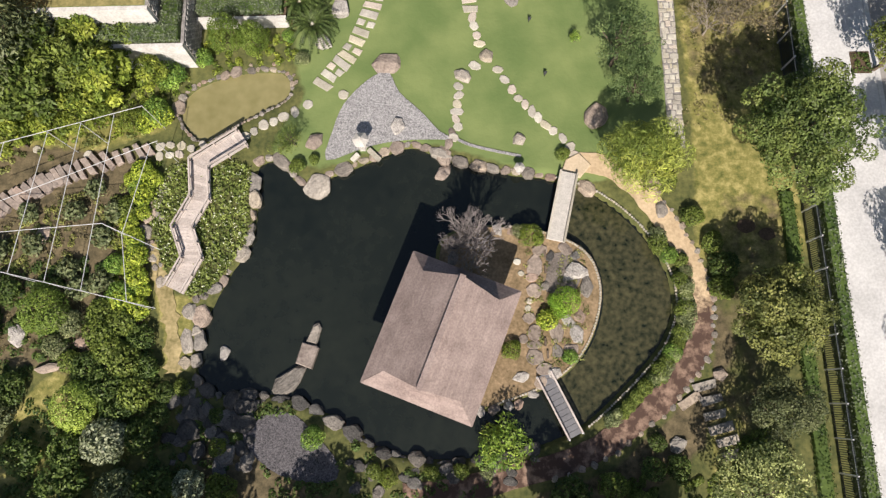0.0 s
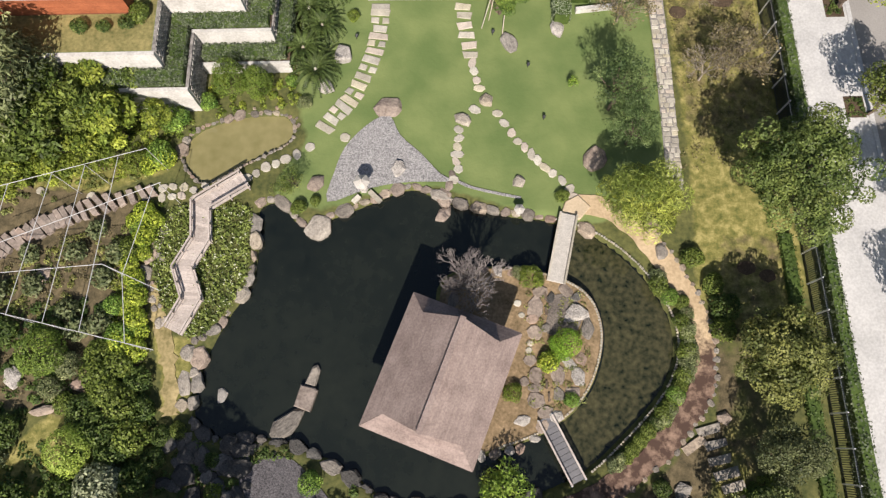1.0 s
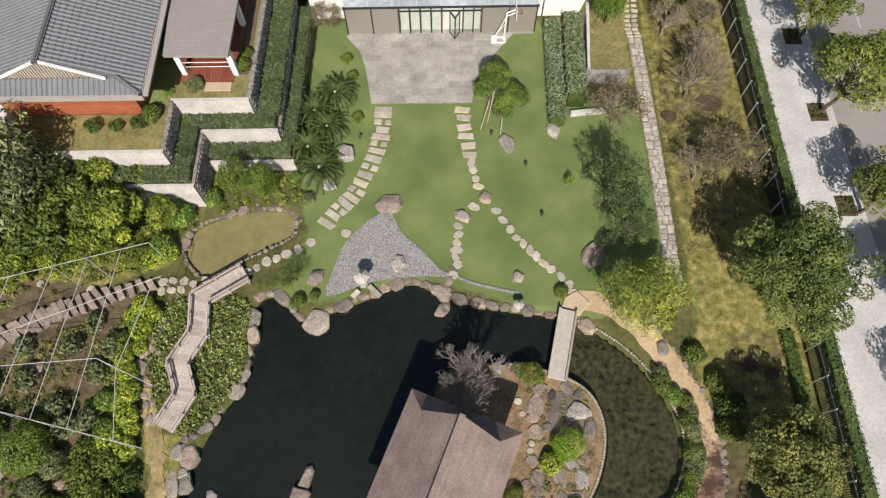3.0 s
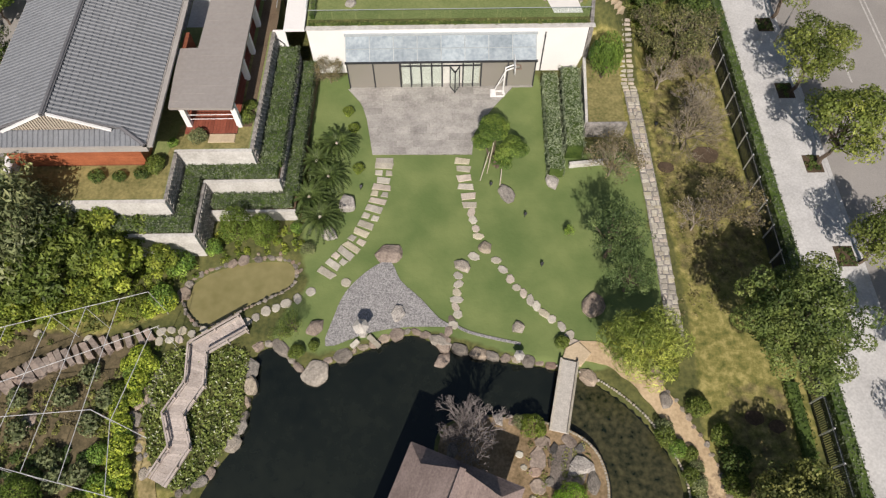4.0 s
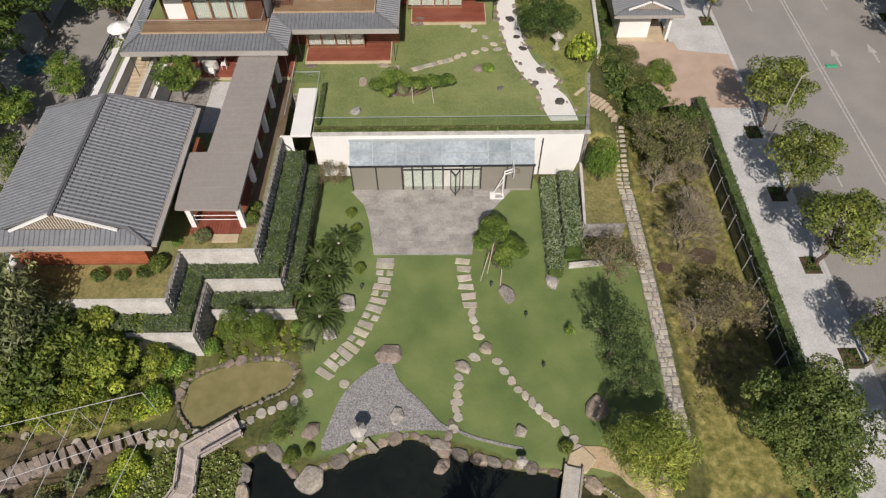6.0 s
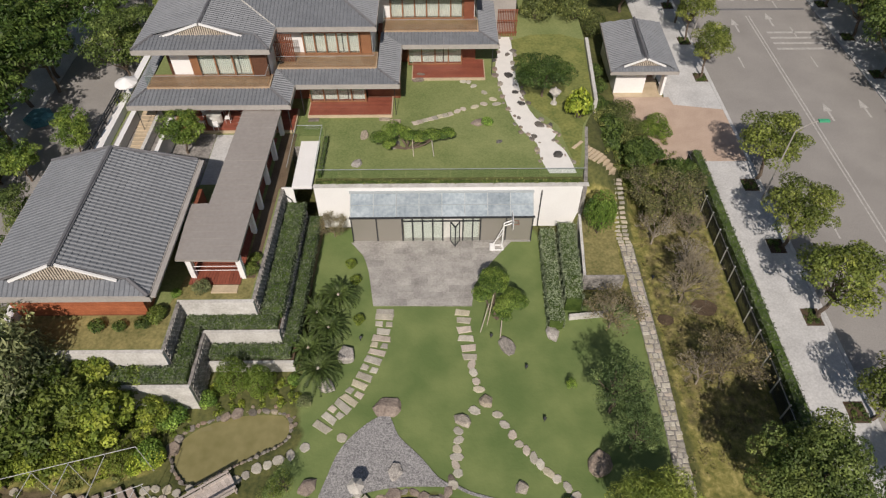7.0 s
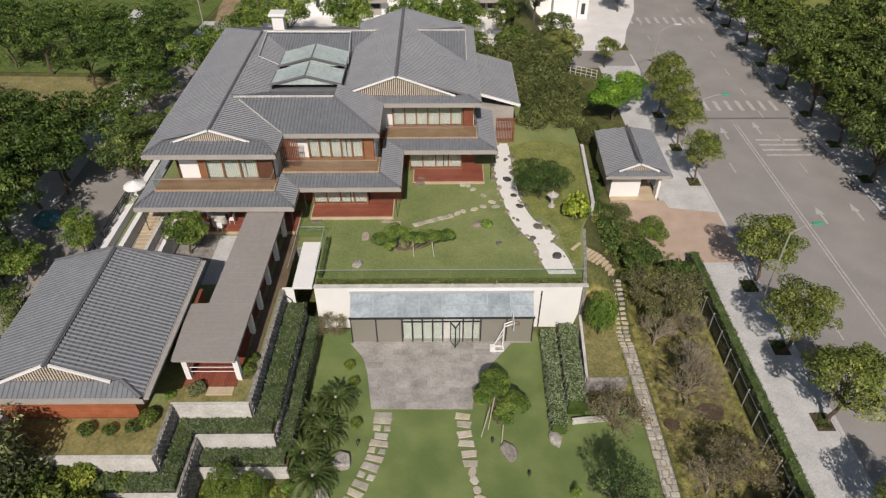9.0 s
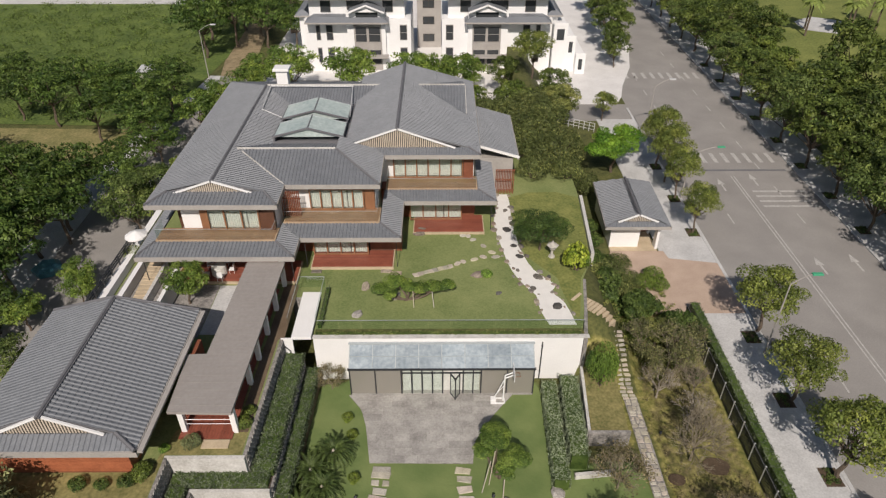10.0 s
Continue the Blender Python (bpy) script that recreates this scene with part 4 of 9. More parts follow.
part("roof", Mesh().box(-15.6, -8.5, 55.05, 64.7, 11.0, 11.2), M_RIDGE, house, "flat grey roof round the skylight")
eaves(west, [(W0, 72.2), (W0, 45.2), (W1, 45.2), (W1, 48.4)], EU - 0.16)
eaves(mid, [(-13.0, 48.5), (-5.1, 48.5), (-5.1, 53.8)], EU - 0.16)
eaves(east, [(-5.0, 53.9), (3.7, 53.9), (3.7, 72.2)], EU - 0.16)
for x0, x1, y0, y1 in ((W0 + 0.1, W1 - 0.1, 45.3, 72), (-13.2, -5.2, 48.6, 56), (-8, 3.6, 54.0, 72)):
    part("soffit", Mesh().box(x0, x1, y0, y1, EU - 0.14, EU - 0.1), M_FASCIA, house)
# glass roof light with its own little double gable
skylight = part("skylight", Mesh().box(-15.3, -8.9, 55.3, 55.42, 11.2, 11.5).box(-15.3, -8.9, 63.12, 63.25, 11.2, 11.72).box(-15.3, -15.15, 55.42, 63.12, 11.2, 11.72).box(-9.05, -8.9, 55.42, 63.12, 11.2, 11.72).box(-15.14, -9.06, 58.75, 59.6, 11.2, 11.6), M_RIDGE, house, "glazed double-pitched roof light with a grey frame")
for y0, y1 in ((55.75, 58.7), (59.75, 63.0)):
    for s in (-1, 1):
        xa, xb = -12.1, -12.1 + s * 3.2
        part("pane", Mesh().plate([(xa, y0, 12.62), (xb, y0, 11.78), (xb, y1, 11.78), (xa, y1, 12.62)], 0.04), M_SKYGLASS, skylight, "greenish roof glass")
        for k in range(2):
            y = y0 + 0.03 + (y1 - y0 - 0.06) * k
            part("glazing_bar", Mesh().beam((xa, y, 12.66), (xb, y, 11.82), 0.05, 0.05), M_SASHBLUE, skylight)
    part("skylight_end", Mesh().add([(-15.3, y0, 11.75), (-8.9, y0, 11.75), (-12.1, y0, 12.6), (-15.3, y0 + 0.05, 11.75), (-8.9, y0 + 0.05, 11.75), (-12.1, y0 + 0.05, 12.6)], [(0, 1, 2), (5, 4, 3), (0, 3, 4, 1), (1, 4, 5, 2), (2, 5, 3, 0)]), M_SKYGLASS, skylight, "glazed gable end")
    part("glazing_bar", Mesh().beam((-12.1, y0, 12.66), (-12.1, y1, 12.66), 0.1, 0.06), M_RIDGE, skylight)
    for k in (-1, 1):
        part("verge", Mesh().beam((-12.1, y0 - 0.12, 12.64), (-12.1 + k * 3.3, y0 - 0.12, 11.78), 0.16, 0.14), M_RIDGE, skylight, "dark verge of the glass bay")
    for k in (-1, 1):
        part("glazing_bar", Mesh().beam((-12.1 + k * 3.2, y0, 11.8), (-12.1 + k * 3.2, y1, 11.8), 0.06, 0.06), M_RIDGE, skylight)
chimney = part("chimney", Mesh().box(-17.5, -16.3, 68.5, 69.5, 11.0, 13.4), M_WHITE, house, "white rendered chimney")
part("chimney_cap", Mesh().box(-17.75, -16.05, 68.25, 69.75, 13.4, 13.65, 0.04), M_WHITE, chimney)

# thin lightning conductor laid over the roof
for a, b in (((-17.9, 67.3, 12.2), (-9.2, 67.2, 12.2)), ((-9.2, 67.2, 12.2), (-8.8, 60.5, 11.7)), ((-17.9, 67.3, 12.2), (-17.6, 61.6, 12.0)), ((-17.6, 61.6, 12.0), (-15.4, 60.8, 11.4))):
    part("conductor", Mesh().bar(a, b, 0.05, n=5), M_GALV, house, "thin pale lightning conductor")

# lower roof skirts
low = roof(house, [
    [(-24.3, 42.7, EL), (-11.7, 42.7, EL), (-13.4, 44.45, 7.78), (-23.2, 44.45, 7.78)],
    [(-24.3, 72.0, EL), (-24.3, 42.7, EL), (-23.2, 44.45, 7.78), (-23.2, 72.0, 7.78)],
    [(-11.7, 42.7, EL), (-11.7, 45.4, EL), (-13.4, 47.15, 7.78), (-13.4, 44.45, 7.78)],
    [(-11.7, 45.4, EL), (-3.3, 45.4, EL), (-5.1, 47.15, 7.78), (-13.4, 47.15, 7.78)],
    [(-3.3, 45.4, EL), (-3.3, 51.3, EL), (-5.1, 52.85, 7.78), (-5.1, 47.15, 7.78)],
    [(-3.3, 51.3, EL), (5.1, 51.3, EL), (3.5, 52.85, 7.78), (-5.1, 52.85, 7.78)],
    [(5.1, 51.3, EL), (5.1, 70.0, EL), (3.5, 70.0, 7.78), (3.5, 52.85, 7.78)]], "grey tiled skirt roof over the ground floor")
for p, q in (((-24.3, 42.7), (-23.2, 44.45)), ((-11.7, 42.7), (-13.4, 44.45)), ((-3.3, 45.4), (-5.1, 47.15)), ((5.1, 51.3), (3.5, 52.85))):
    ridge_cap(low, (*p, EL), (*q, 7.78), 0.07)
eaves(low, [(-24.3, 72), (-24.3, 42.7), (-11.7, 42.7), (-11.7, 45.4), (-3.3, 45.4), (-3.3, 51.3), (5.1, 51.3), (5.1, 70)], EL - 0.16)
for x0, x1, y0, y1 in ((-24.2, -11.8, 42.8, 47.0), (-11.78, -3.4, 45.5, 50), (-3.38, 5.0, 51.4, 56)):
    part("soffit", Mesh().box(x0, x1, y0, y1, EL - 0.13, EL - 0.08), M_FASCIA, house)
# posts under the lower roof
for x, y in ((-11.95, 42.95), (-23.9, 43.1), (-11.4, 45.8), (-3.7, 45.8), (4.7, 51.7)):
    hw("rain_chain", x - 0.025, x + 0.025, y - 0.025, y + 0.025, TERR, 7.1, M_METAL, "thin dark rain chain")
# east side wing
hw("wall", 3.25, 7.3, 58.9, 68.0, TERR, 7.9, M_FASCIA, "grey rendered side wing")
ewing = roof(house, [[(7.75, 58.6, 8.25), (7.75, 68.4, 8.25), (3.3, 68.4, 9.55), (3.3, 58.6, 9.55)]], "grey tiled lean-to roof of the side wing")
part("bargeboard", Mesh().beam((7.85, 58.5, 8.2), (3.4, 58.5, 9.53), 0.18, 0.22), M_WHITE, ewing, "white bargeboard")
eaves(ewing, [(7.75, 58.6), (7.75, 68.4)], 8.12)
screen(5.6, 12, 0.16, 58.35, TERR, 6.9, (4.5, 5.7, 6.8))

# ---- annex pavilion west of the lawn ----
annex = thing("house", "single-storey annex with a grey tiled gable roof and red-brown wooden walls", "house", at=(-22.4, 30, TERR))
AX0, AX1, AR, AZ, AE = -27.7, -17.3, -22.4, 9.35, 7.3
EN, RN = 36.4, 35.35  # north eave and north end of the ridge
aroof = part("roof", Mesh().plate([(AX0, 24.1, AE), (AX1, 24.1, AE), (AX1 - 1.3, 25.0, 7.75), (AX0 + 1.3, 25.0, 7.75)], 0.12).plate([(AX0, EN, AE), (AX0, 24.1, AE), (AX0 + 1.3, 25.0, 7.75), (AR, 25.0, AZ), (AR, RN, AZ)], 0.12).plate([(AX1, 24.1, AE), (AX1, EN, AE), (AR, RN, AZ), (AR, 25.0, AZ), (AX1 - 1.3, 25.0, 7.75)], 0.12), M_RIDGE, annex, "grey tiled hip-and-gable roof")
tagged(part("tiles", tiled(Mesh(), [(AX0, 24.1, AE), (AX1, 24.1, AE), (AX1 - 1.3, 25.0, 7.75), (AX0 + 1.3, 25.0, 7.75)], roll=0.06), M_TILE, aroof), kind="stuff")
tagged(part("tiles", tiled(Mesh(), [(AX0, EN, AE), (AX0, 24.1, AE), (AX0 + 1.3, 25.0, 7.75), (AR, 25.0, AZ), (AR, RN, AZ)], roll=0.06), M_TILE, aroof), kind="stuff")
tagged(part("tiles", tiled(Mesh(), [(AX1, 24.1, AE), (AX1, EN, AE), (AR, RN, AZ), (AR, 25.0, AZ), (AX1 - 1.3, 25.0, 7.75)], roll=0.07, single=lambda q: 25.2 < q.y < 31.5, owner=aroof), M_TILE, aroof), kind="stuff")
ridge_cap(aroof, (AR, 24.7, AZ), (AR, RN, AZ), 0.14)
ridge_cap(aroof, (AX1, 24.1, AE), (AX1 - 1.3, 25.0, 7.75), 0.12)
ridge_cap(aroof, (AX1, EN, AE), (AR, RN, AZ), 0.1)
ridge_cap(aroof, (AX0, EN, AE), (AR, RN, AZ), 0.1)
gable(aroof, AR, 25.0, 7.85, AZ - 0.1, 2.85)
eaves(aroof, [(AX0, EN), (AX0, 24.1), (AX1, 24.1), (AX1, EN)], AE - 0.2, 0.42, 0.2)
part("gutter", Mesh().box(AX1 + 0.11, AX1 + 0.42, 24.1, EN, AE - 0.16, AE - 0.02), M_FASCIA, aroof, "broad pale gutter")
part("soffit", Mesh().box(AX0 + 0.1, AX1 - 0.1, 24.2, EN - 0.1, AE - 0.2, AE - 0.15), M_FASCIA, annex)
part("wall", Mesh().box(-26.6, -18.5, 25.0, EN - 0.8, TERR, 7.1), M_WOOD, annex, "red-brown wooden wall")
for i in range(9):
    z = 4.4 + i * 0.3
    part("cladding_board", Mesh().box(-26.7, -18.42, 24.94, 25.0, z, z + 0.28), M_CLAD, annex)
for i in range(9):
    z = 4.4 + i * 0.3
    part("cladding_board", Mesh().box(-18.5, -18.44, 25.01, EN - 0.8, z, z + 0.28), M_CLAD, annex)

# ---- covered walk between the annex and the house ----
walkway = thing("covered_walkway", "flat grey-roofed covered walkway on white posts", "walkway", at=(-14.5, 35, TERR))
part("roof", Mesh().prism([(-16.7, 27.3), (-12.75, 27.2), (-12.45, 42.8), (-15.45, 42.8), (-15.7, 32.35), (-16.95, 32.3)], 6.72, 6.92), M_CANOPY, walkway, "flat pale grey roof sheet")
for i in range(24):
    y = 27.8 + i * 0.64
    x0 = -16.65 if y < 32.2 else -15.6
    part("roof_seam", Mesh().box(x0, -12.75 + (y - 27.2) * 0.018, y, y + 0.025, 6.92, 6.932), M_CANOPY, walkway)
for x, y in ((-16.35, 28.1), (-13.1, 28.1), (-13.15, 32.2), (-13.1, 34.6), (-13.05, 37.3), (-12.95, 40.1), (-12.9, 43.2), (-15.4, 37.3), (-15.3, 40.1)):
    part("post", Mesh().box(x - 0.17, x + 0.17, y - 0.17, y + 0.17, TERR, 6.72, 0.01), M_WHITE, walkway, "white square post")
boards(walkway, "floor", -16.6, -13.2, 27.4, 42.6, 4.32, M_DECK, 0.2, "y")
part("back_wall", Mesh().box(-16.9, -16.6, 29.2, 34.0, TERR, 6.7), M_WOOD, walkway, "red-brown wooden wall panel")
part("step", Mesh().box(-15.0, -13.3, 26.7, 27.35, TERR, 4.3, 0.02), M_TANSTEP, walkway, "pale stone step")
for z in (4.9, 5.3):
    part("rail", Mesh().bar((-16.2, 28.1, z), (-13.25, 28.1, z), 0.025), M_GALV, walkway)

# ---- garden room under the terrace ----
room = thing("garden_room", "glazed garden room with a sloping blue-tinted glass roof", "conservatory", at=(0.1, 35.8, 0))
part("back", Mesh().box(-6.8, 7.0, 36.45, 36.62, 0, 3.9), M_CURTAIN, room)
part("floor", Mesh().box(-6.8, 7.0, 34.95, 36.44, 0.0, 0.1), M_PAVE, room)
part("blind", Mesh().box(-6.7, 6.9, 35.45, 35.5, 0.1, 2.55), M_BLIND, room, "pale blinds behind the glass")
part("curtain", Mesh().box(-2.85, 2.95, 35.38, 35.43, 0.1, 2.2), M_CURTAIN, room, "white curtain behind the doors")
for i in range(8):
    xa, xb = -6.8 + i * 1.725, -6.8 + (i + 1) * 1.725
    part("roof_pane", Mesh().plate([(xa + 0.03, 35.0, 2.8), (xb - 0.03, 35.0, 2.8), (xb - 0.03, 36.45, 3.85), (xa + 0.03, 36.45, 3.85)], 0.03), M_ROOFGLASS, room, "blue-tinted roof glass")
for i in range(9):
    x = -6.8 + i * 1.725
    part("rafter", Mesh().beam((x, 35.0, 2.82), (x, 36.45, 3.87), 0.05, 0.05), M_SASHBLUE, room)
part("gutter", Mesh().box(-6.9, 7.1, 34.9, 35.05, 2.66, 2.8), M_METAL, room)
part("rafter", Mesh().beam((-6.8, 35.72, 3.34), (7.0, 35.72, 3.34), 0.04, 0.04), M_SASHBLUE, room)
part("head", Mesh().box(-6.9, 7.1, 36.44, 36.64, 3.86, 3.95), M_SASHBLUE, room)
for x in (-6.8, -4.9, -2.95, -2.17, -1.4, -0.62, 0.15, 1.7, 2.45, 3.05, 5.0, 7.0):
    part("mullion", Mesh().box(x - 0.05, x + 0.05, 35.02, 35.12, 0, 2.66), M_METAL, room)
for z, x0, x1 in ((0.0, -6.75, 6.95), (2.2, -2.9, 3.0)):
    part("transom", Mesh().box(x0, x1, 35.03, 35.11, z, z + 0.09), M_METAL, room)
xs_ = (-6.8, -4.9, -2.95, -2.17, -1.4, -0.62, 0.15)
for a, b in list(zip(xs_, xs_[1:])) + [(1.7, 2.45), (2.45, 3.05), (3.05, 5.0), (5.0, 7.0)]:
    part("pane", Mesh().box(a + 0.05, b - 0.05, 35.05, 35.07, 0.09, 2.64), M_DIMGLASS if b - a > 1 else M_GLASS, room).visible_shadow = False
for a, b in (((0.75, 35.05), (1.1, 34.45)), ((1.1, 34.45), (1.45, 35.05))):
    leafd = part("door", Mesh().beam((*a, 2.16), (*b, 2.16), 0.06, 0.1).beam((*a, 0.08), (*b, 0.08), 0.06, 0.1).beam((*a, 1.1), (a[0] + 0.001, a[1] + 0.07, 1.1), 0.07, 2.1).beam((*b, 1.1), (b[0] + 0.001, b[1] - 0.07, 1.1), 0.07, 2.1), M_METAL, room, "folding door leaf standing open")
    part("pane", Mesh().beam((*a, 1.12), (*b, 1.12), 0.02, 1.9), M_GLASS, leafd).visible_shadow = False

# ---- tea pavilion on the pond ----
pav = thing("pavilion", "pond pavilion with a brown shingled hip-and-gable roof", "pavilion", at=(-0.3, 3.2, 0))
u = (Vector((3.9, 5.5)) - Vector((-1.7, 7.8))).normalized()
v = Vector((u.y, -u.x))
o = (Vector((-1.7, 7.8)) + Vector((3.9, 5.5)) + Vector((1.2, -1.4)) + Vector((-4.6, 0.8))) / 4
HU, HV = 3.08, 3.72


def pp(a, b, z):
    q = o + u * a + v * b
    return (q.x, q.y, z)


PE, PZ, PB = 3.2, 5.7, 3.95
slopes = [
    [pp(-HU, HV, PE), pp(HU, HV, PE), pp(HU - 0.95, HV - 0.95, PB), pp(-HU + 0.95, HV - 0.95, PB)],
    [pp(HU, -HV, PE), pp(-HU, -HV, PE), pp(-HU + 0.95, -HV + 0.95, PB), pp(HU - 0.95, -HV + 0.95, PB)],
    [pp(HU, HV, PE), pp(HU, -HV, PE), pp(HU - 0.95, -HV + 0.95, PB), pp(0, -HV + 0.75, PZ), pp(0, HV - 0.75, PZ), pp(HU - 0.95, HV - 0.95, PB)],
    [pp(-HU, -HV, PE), pp(-HU, HV, PE), pp(-HU + 0.95, HV - 0.95, PB), pp(0, HV - 0.75, PZ), pp(0, -HV + 0.75, PZ), pp(-HU + 0.95, -HV + 0.95, PB)]]
pm = Mesh()
for s in slopes:
    pm.plate(s, 0.1)
proof = part("roof", pm, M_SHINGLE, pav, "weathered brown shingle roof")
for s in slopes:
    tagged(part("shingles", tiled(Mesh(), s, w=1.3, course=0.15, lift=0.022, roll=0.0), M_SHINGLE, proof), kind="stuff")
part("ridge", Mesh().beam(pp(0, HV - 0.7, PZ + 0.05), pp(0, -HV + 0.7, PZ + 0.05), 0.3, 0.1), M_SHINGLE, proof)
for s in (-1, 1):
    part("gable", Mesh().add([pp(-1.9, s * (HV - 0.95), PB + 0.05), pp(1.9, s * (HV - 0.95), PB + 0.05), pp(0, s * (HV - 0.95), PZ - 0.1)], [(0, 1, 2)]), M_WOOD, proof)
rim = [pp(-HU, HV, PE - 0.1), pp(HU, HV, PE - 0.1), pp(HU, -HV, PE - 0.1), pp(-HU, -HV, PE - 0.1)]
for a, b in zip(rim, rim[1:] + rim[:1]):
    part("fascia", Mesh().beam(a, b, 0.08, 0.14), M_SHINGLE, proof)
for a in (-2.2, 0, 2.2):
    for b in (-2.8, 2.8):
        part("post", Mesh().bar(pp(a, b, -1.2), pp(a, b, 3.3), 0.12, n=10), M_WOOD, pav)
fl = [pp(-2.5, 3.1, 0)[:2], pp(2.5, 3.1, 0)[:2], pp(2.5, -3.1, 0)[:2], pp(-2.5, -3.1, 0)[:2]]
part("floor", Mesh().prism(fl, 0.12, 0.3), M_DECK, pav, "red-brown boarded floor")

# ---- gatehouse by the street ----
gate = thing("gatehouse", "small white gatehouse with a grey tiled gable roof", "gatehouse", at=(19.3, 58, 0))
groof = roof(gate, [
    [(16.1, 53.5, 3.2), (22.4, 53.5, 3.2), (21.4, 54.1, 3.42), (17.1, 54.1, 3.42)],
    [(22.4, 53.5, 3.2), (22.6, 62.4, 3.2), (19.6, 61.4, 4.25), (19.3, 54.1, 4.25), (21.4, 54.1, 3.42)],
    [(16.6, 62.4, 3.2), (16.1, 53.5, 3.2), (17.1, 54.1, 3.42), (19.3, 54.1, 4.25), (19.6, 61.4, 4.25)]], "grey tiled roof")
ridge_cap(groof, (19.3, 53.9, 4.25), (19.6, 61.5, 4.25), 0.1)
gable(groof, 19.3, 54.1, 3.5, 4.18, 1.6)
eaves(groof, [(16.6, 62.4), (16.1, 53.5), (22.4, 53.5), (22.6, 62.4)], 3.06, 0.3)
part("soffit", Mesh().box(16.8, 22.3, 53.6, 62.3, 3.0, 3.05), M_FASCIA, gate)
part("wall", Mesh().box(17.0, 19.9, 54.6, 61.8, 0, 3.0), M_WHITE, gate)
part("wall", Mesh().box(21.5, 21.75, 54.2, 55.0, 0, 3.0), M_WHITE, gate)
part("wall", Mesh().box(21.5, 21.7, 57.0, 61.8, 0, 3.0), M_WHITE, gate)
part("door", Mesh().box(19.92, 21.48, 57.4, 57.5, 0.1, 2.8), M_WOOD, gate, "red-brown wooden gate door")
part("floor", Mesh().box(17.0, 21.7, 53.9, 61.8, 0, 0.12), M_TANSTEP, gate)

# ---- plants ----
def leaf_mesh(name, centres, radii, count, size, material, seed, up=0.35, ratio=0.6, shell=0.55, squash=1.0):
    """Many small leaves on lumpy clumps: each leaf a folded blade of two faces' width."""
    rng = np.random.default_rng(abs(seed))
    centres, radii = np.asarray(centres, float), np.asarray(radii, float)
    pick = rng.choice(len(centres), count, p=radii ** 2 / (radii ** 2).sum())
    d = rng.normal(size=(count, 3))
    d[:, 2] = np.abs(d[:, 2]) * 1.0 - 0.35
    d /= np.linalg.norm(d, axis=1)[:, None]
    r = radii[pick] * (shell + (1 - shell) * rng.random(count) ** 0.5)
    pos = centres[pick] + d * r[:, None] * np.array([1, 1, squash])
    nrm = d + rng.normal(size=(count, 3)) * 0.55 + np.array([0, 0, up])
    nrm /= np.linalg.norm(nrm, axis=1)[:, None]
    a = np.cross(nrm, rng.normal(size=(count, 3)))
    a /= np.linalg.norm(a, axis=1)[:, None] + 1e-9
    b = np.cross(nrm, a)
    s = size * (0.6 + 0.8 * rng.random(count))[:, None]
    v = np.stack([pos - a * s * 0.5, pos + b * s * ratio * 0.5, pos + a * s * 0.5, pos - b * s * ratio * 0.5], 1).reshape(-1, 3)
    me = bpy.data.meshes.new(name)
    f = np.arange(count * 4).reshape(-1, 4)
    me.from_pydata(v.tolist(), [], f.tolist())
    me.materials.append(material)
    tone = me.attributes.new("clump", "FLOAT", "FACE")
    tone.data.foreach_set("value", (rng.uniform(-0.38, 0.42, len(centres))[pick] if len(centres) < 400 else np.zeros(count)).astype(np.float32))
    return me


def limb(mesh, p, q, r0, r1, rnd, bends=3):
    """A crooked limb of a few tapered pieces."""
    p, q = Vector(p), Vector(q)
    last, rl = p, r0
    for i in range(1, bends + 1):
        t = i / bends
        nxt = p.lerp(q, t) + Vector((rnd.uniform(-1, 1), rnd.uniform(-1, 1), rnd.uniform(-0.4, 0.4))) * (q - p).length * 0.07 * (i < bends)
        rn = r0 + (r1 - r0) * t
        mesh.bar(last, nxt, rl, rn, 5)
        last, rl = nxt, rn


def tree_proto(seed, height, radius, material, leaves, size, label, category="tree", clumps=26, base=0.35, squash=0.7, ratio=0.6, up=0.35, trunk=0.14, bark=None, name="tree", spread=0.42, shell=0.55):
    """A tree at the origin: a tapered trunk with limbs, and a crown of leaf clumps."""
    rnd = random.Random(seed)
    t = thing(name, label, category)
    cz = height * (1 + base) / 2
    hz = height * (1 - base) / 2
    cs, rs = [], []
    for i in range(clumps):
        a, h = rnd.uniform(0, 2 * math.pi), rnd.uniform(-0.75, 1.0)
        k = math.sqrt(max(0.05, 1 - h * h)) * rnd.uniform(0.35, 0.85)
        cs.append((radius * k * math.cos(a), radius * k * math.sin(a), cz + hz * h * 0.75))
        rs.append(radius * spread * rnd.uniform(0.55, 1.1))
    wood = Mesh()
    fork = Vector((rnd.uniform(-0.1, 0.1), rnd.uniform(-0.1, 0.1), height * base * 0.9))
    limb(wood, (0, 0, -0.15), fork, trunk, trunk * 0.7, rnd)
    for c in cs[::(2 if clumps < 50 else 4)]:
        limb(wood, fork, Vector(c) * 0.95 + Vector((0, 0, -0.1)), trunk * 0.45, 0.015, rnd)
    part("trunk", wood, bark or M_BARK, t)
    part("crown", leaf_mesh("crown", cs, rs, leaves, size, material, seed, up, ratio, shell, squash), material, t)
    return t


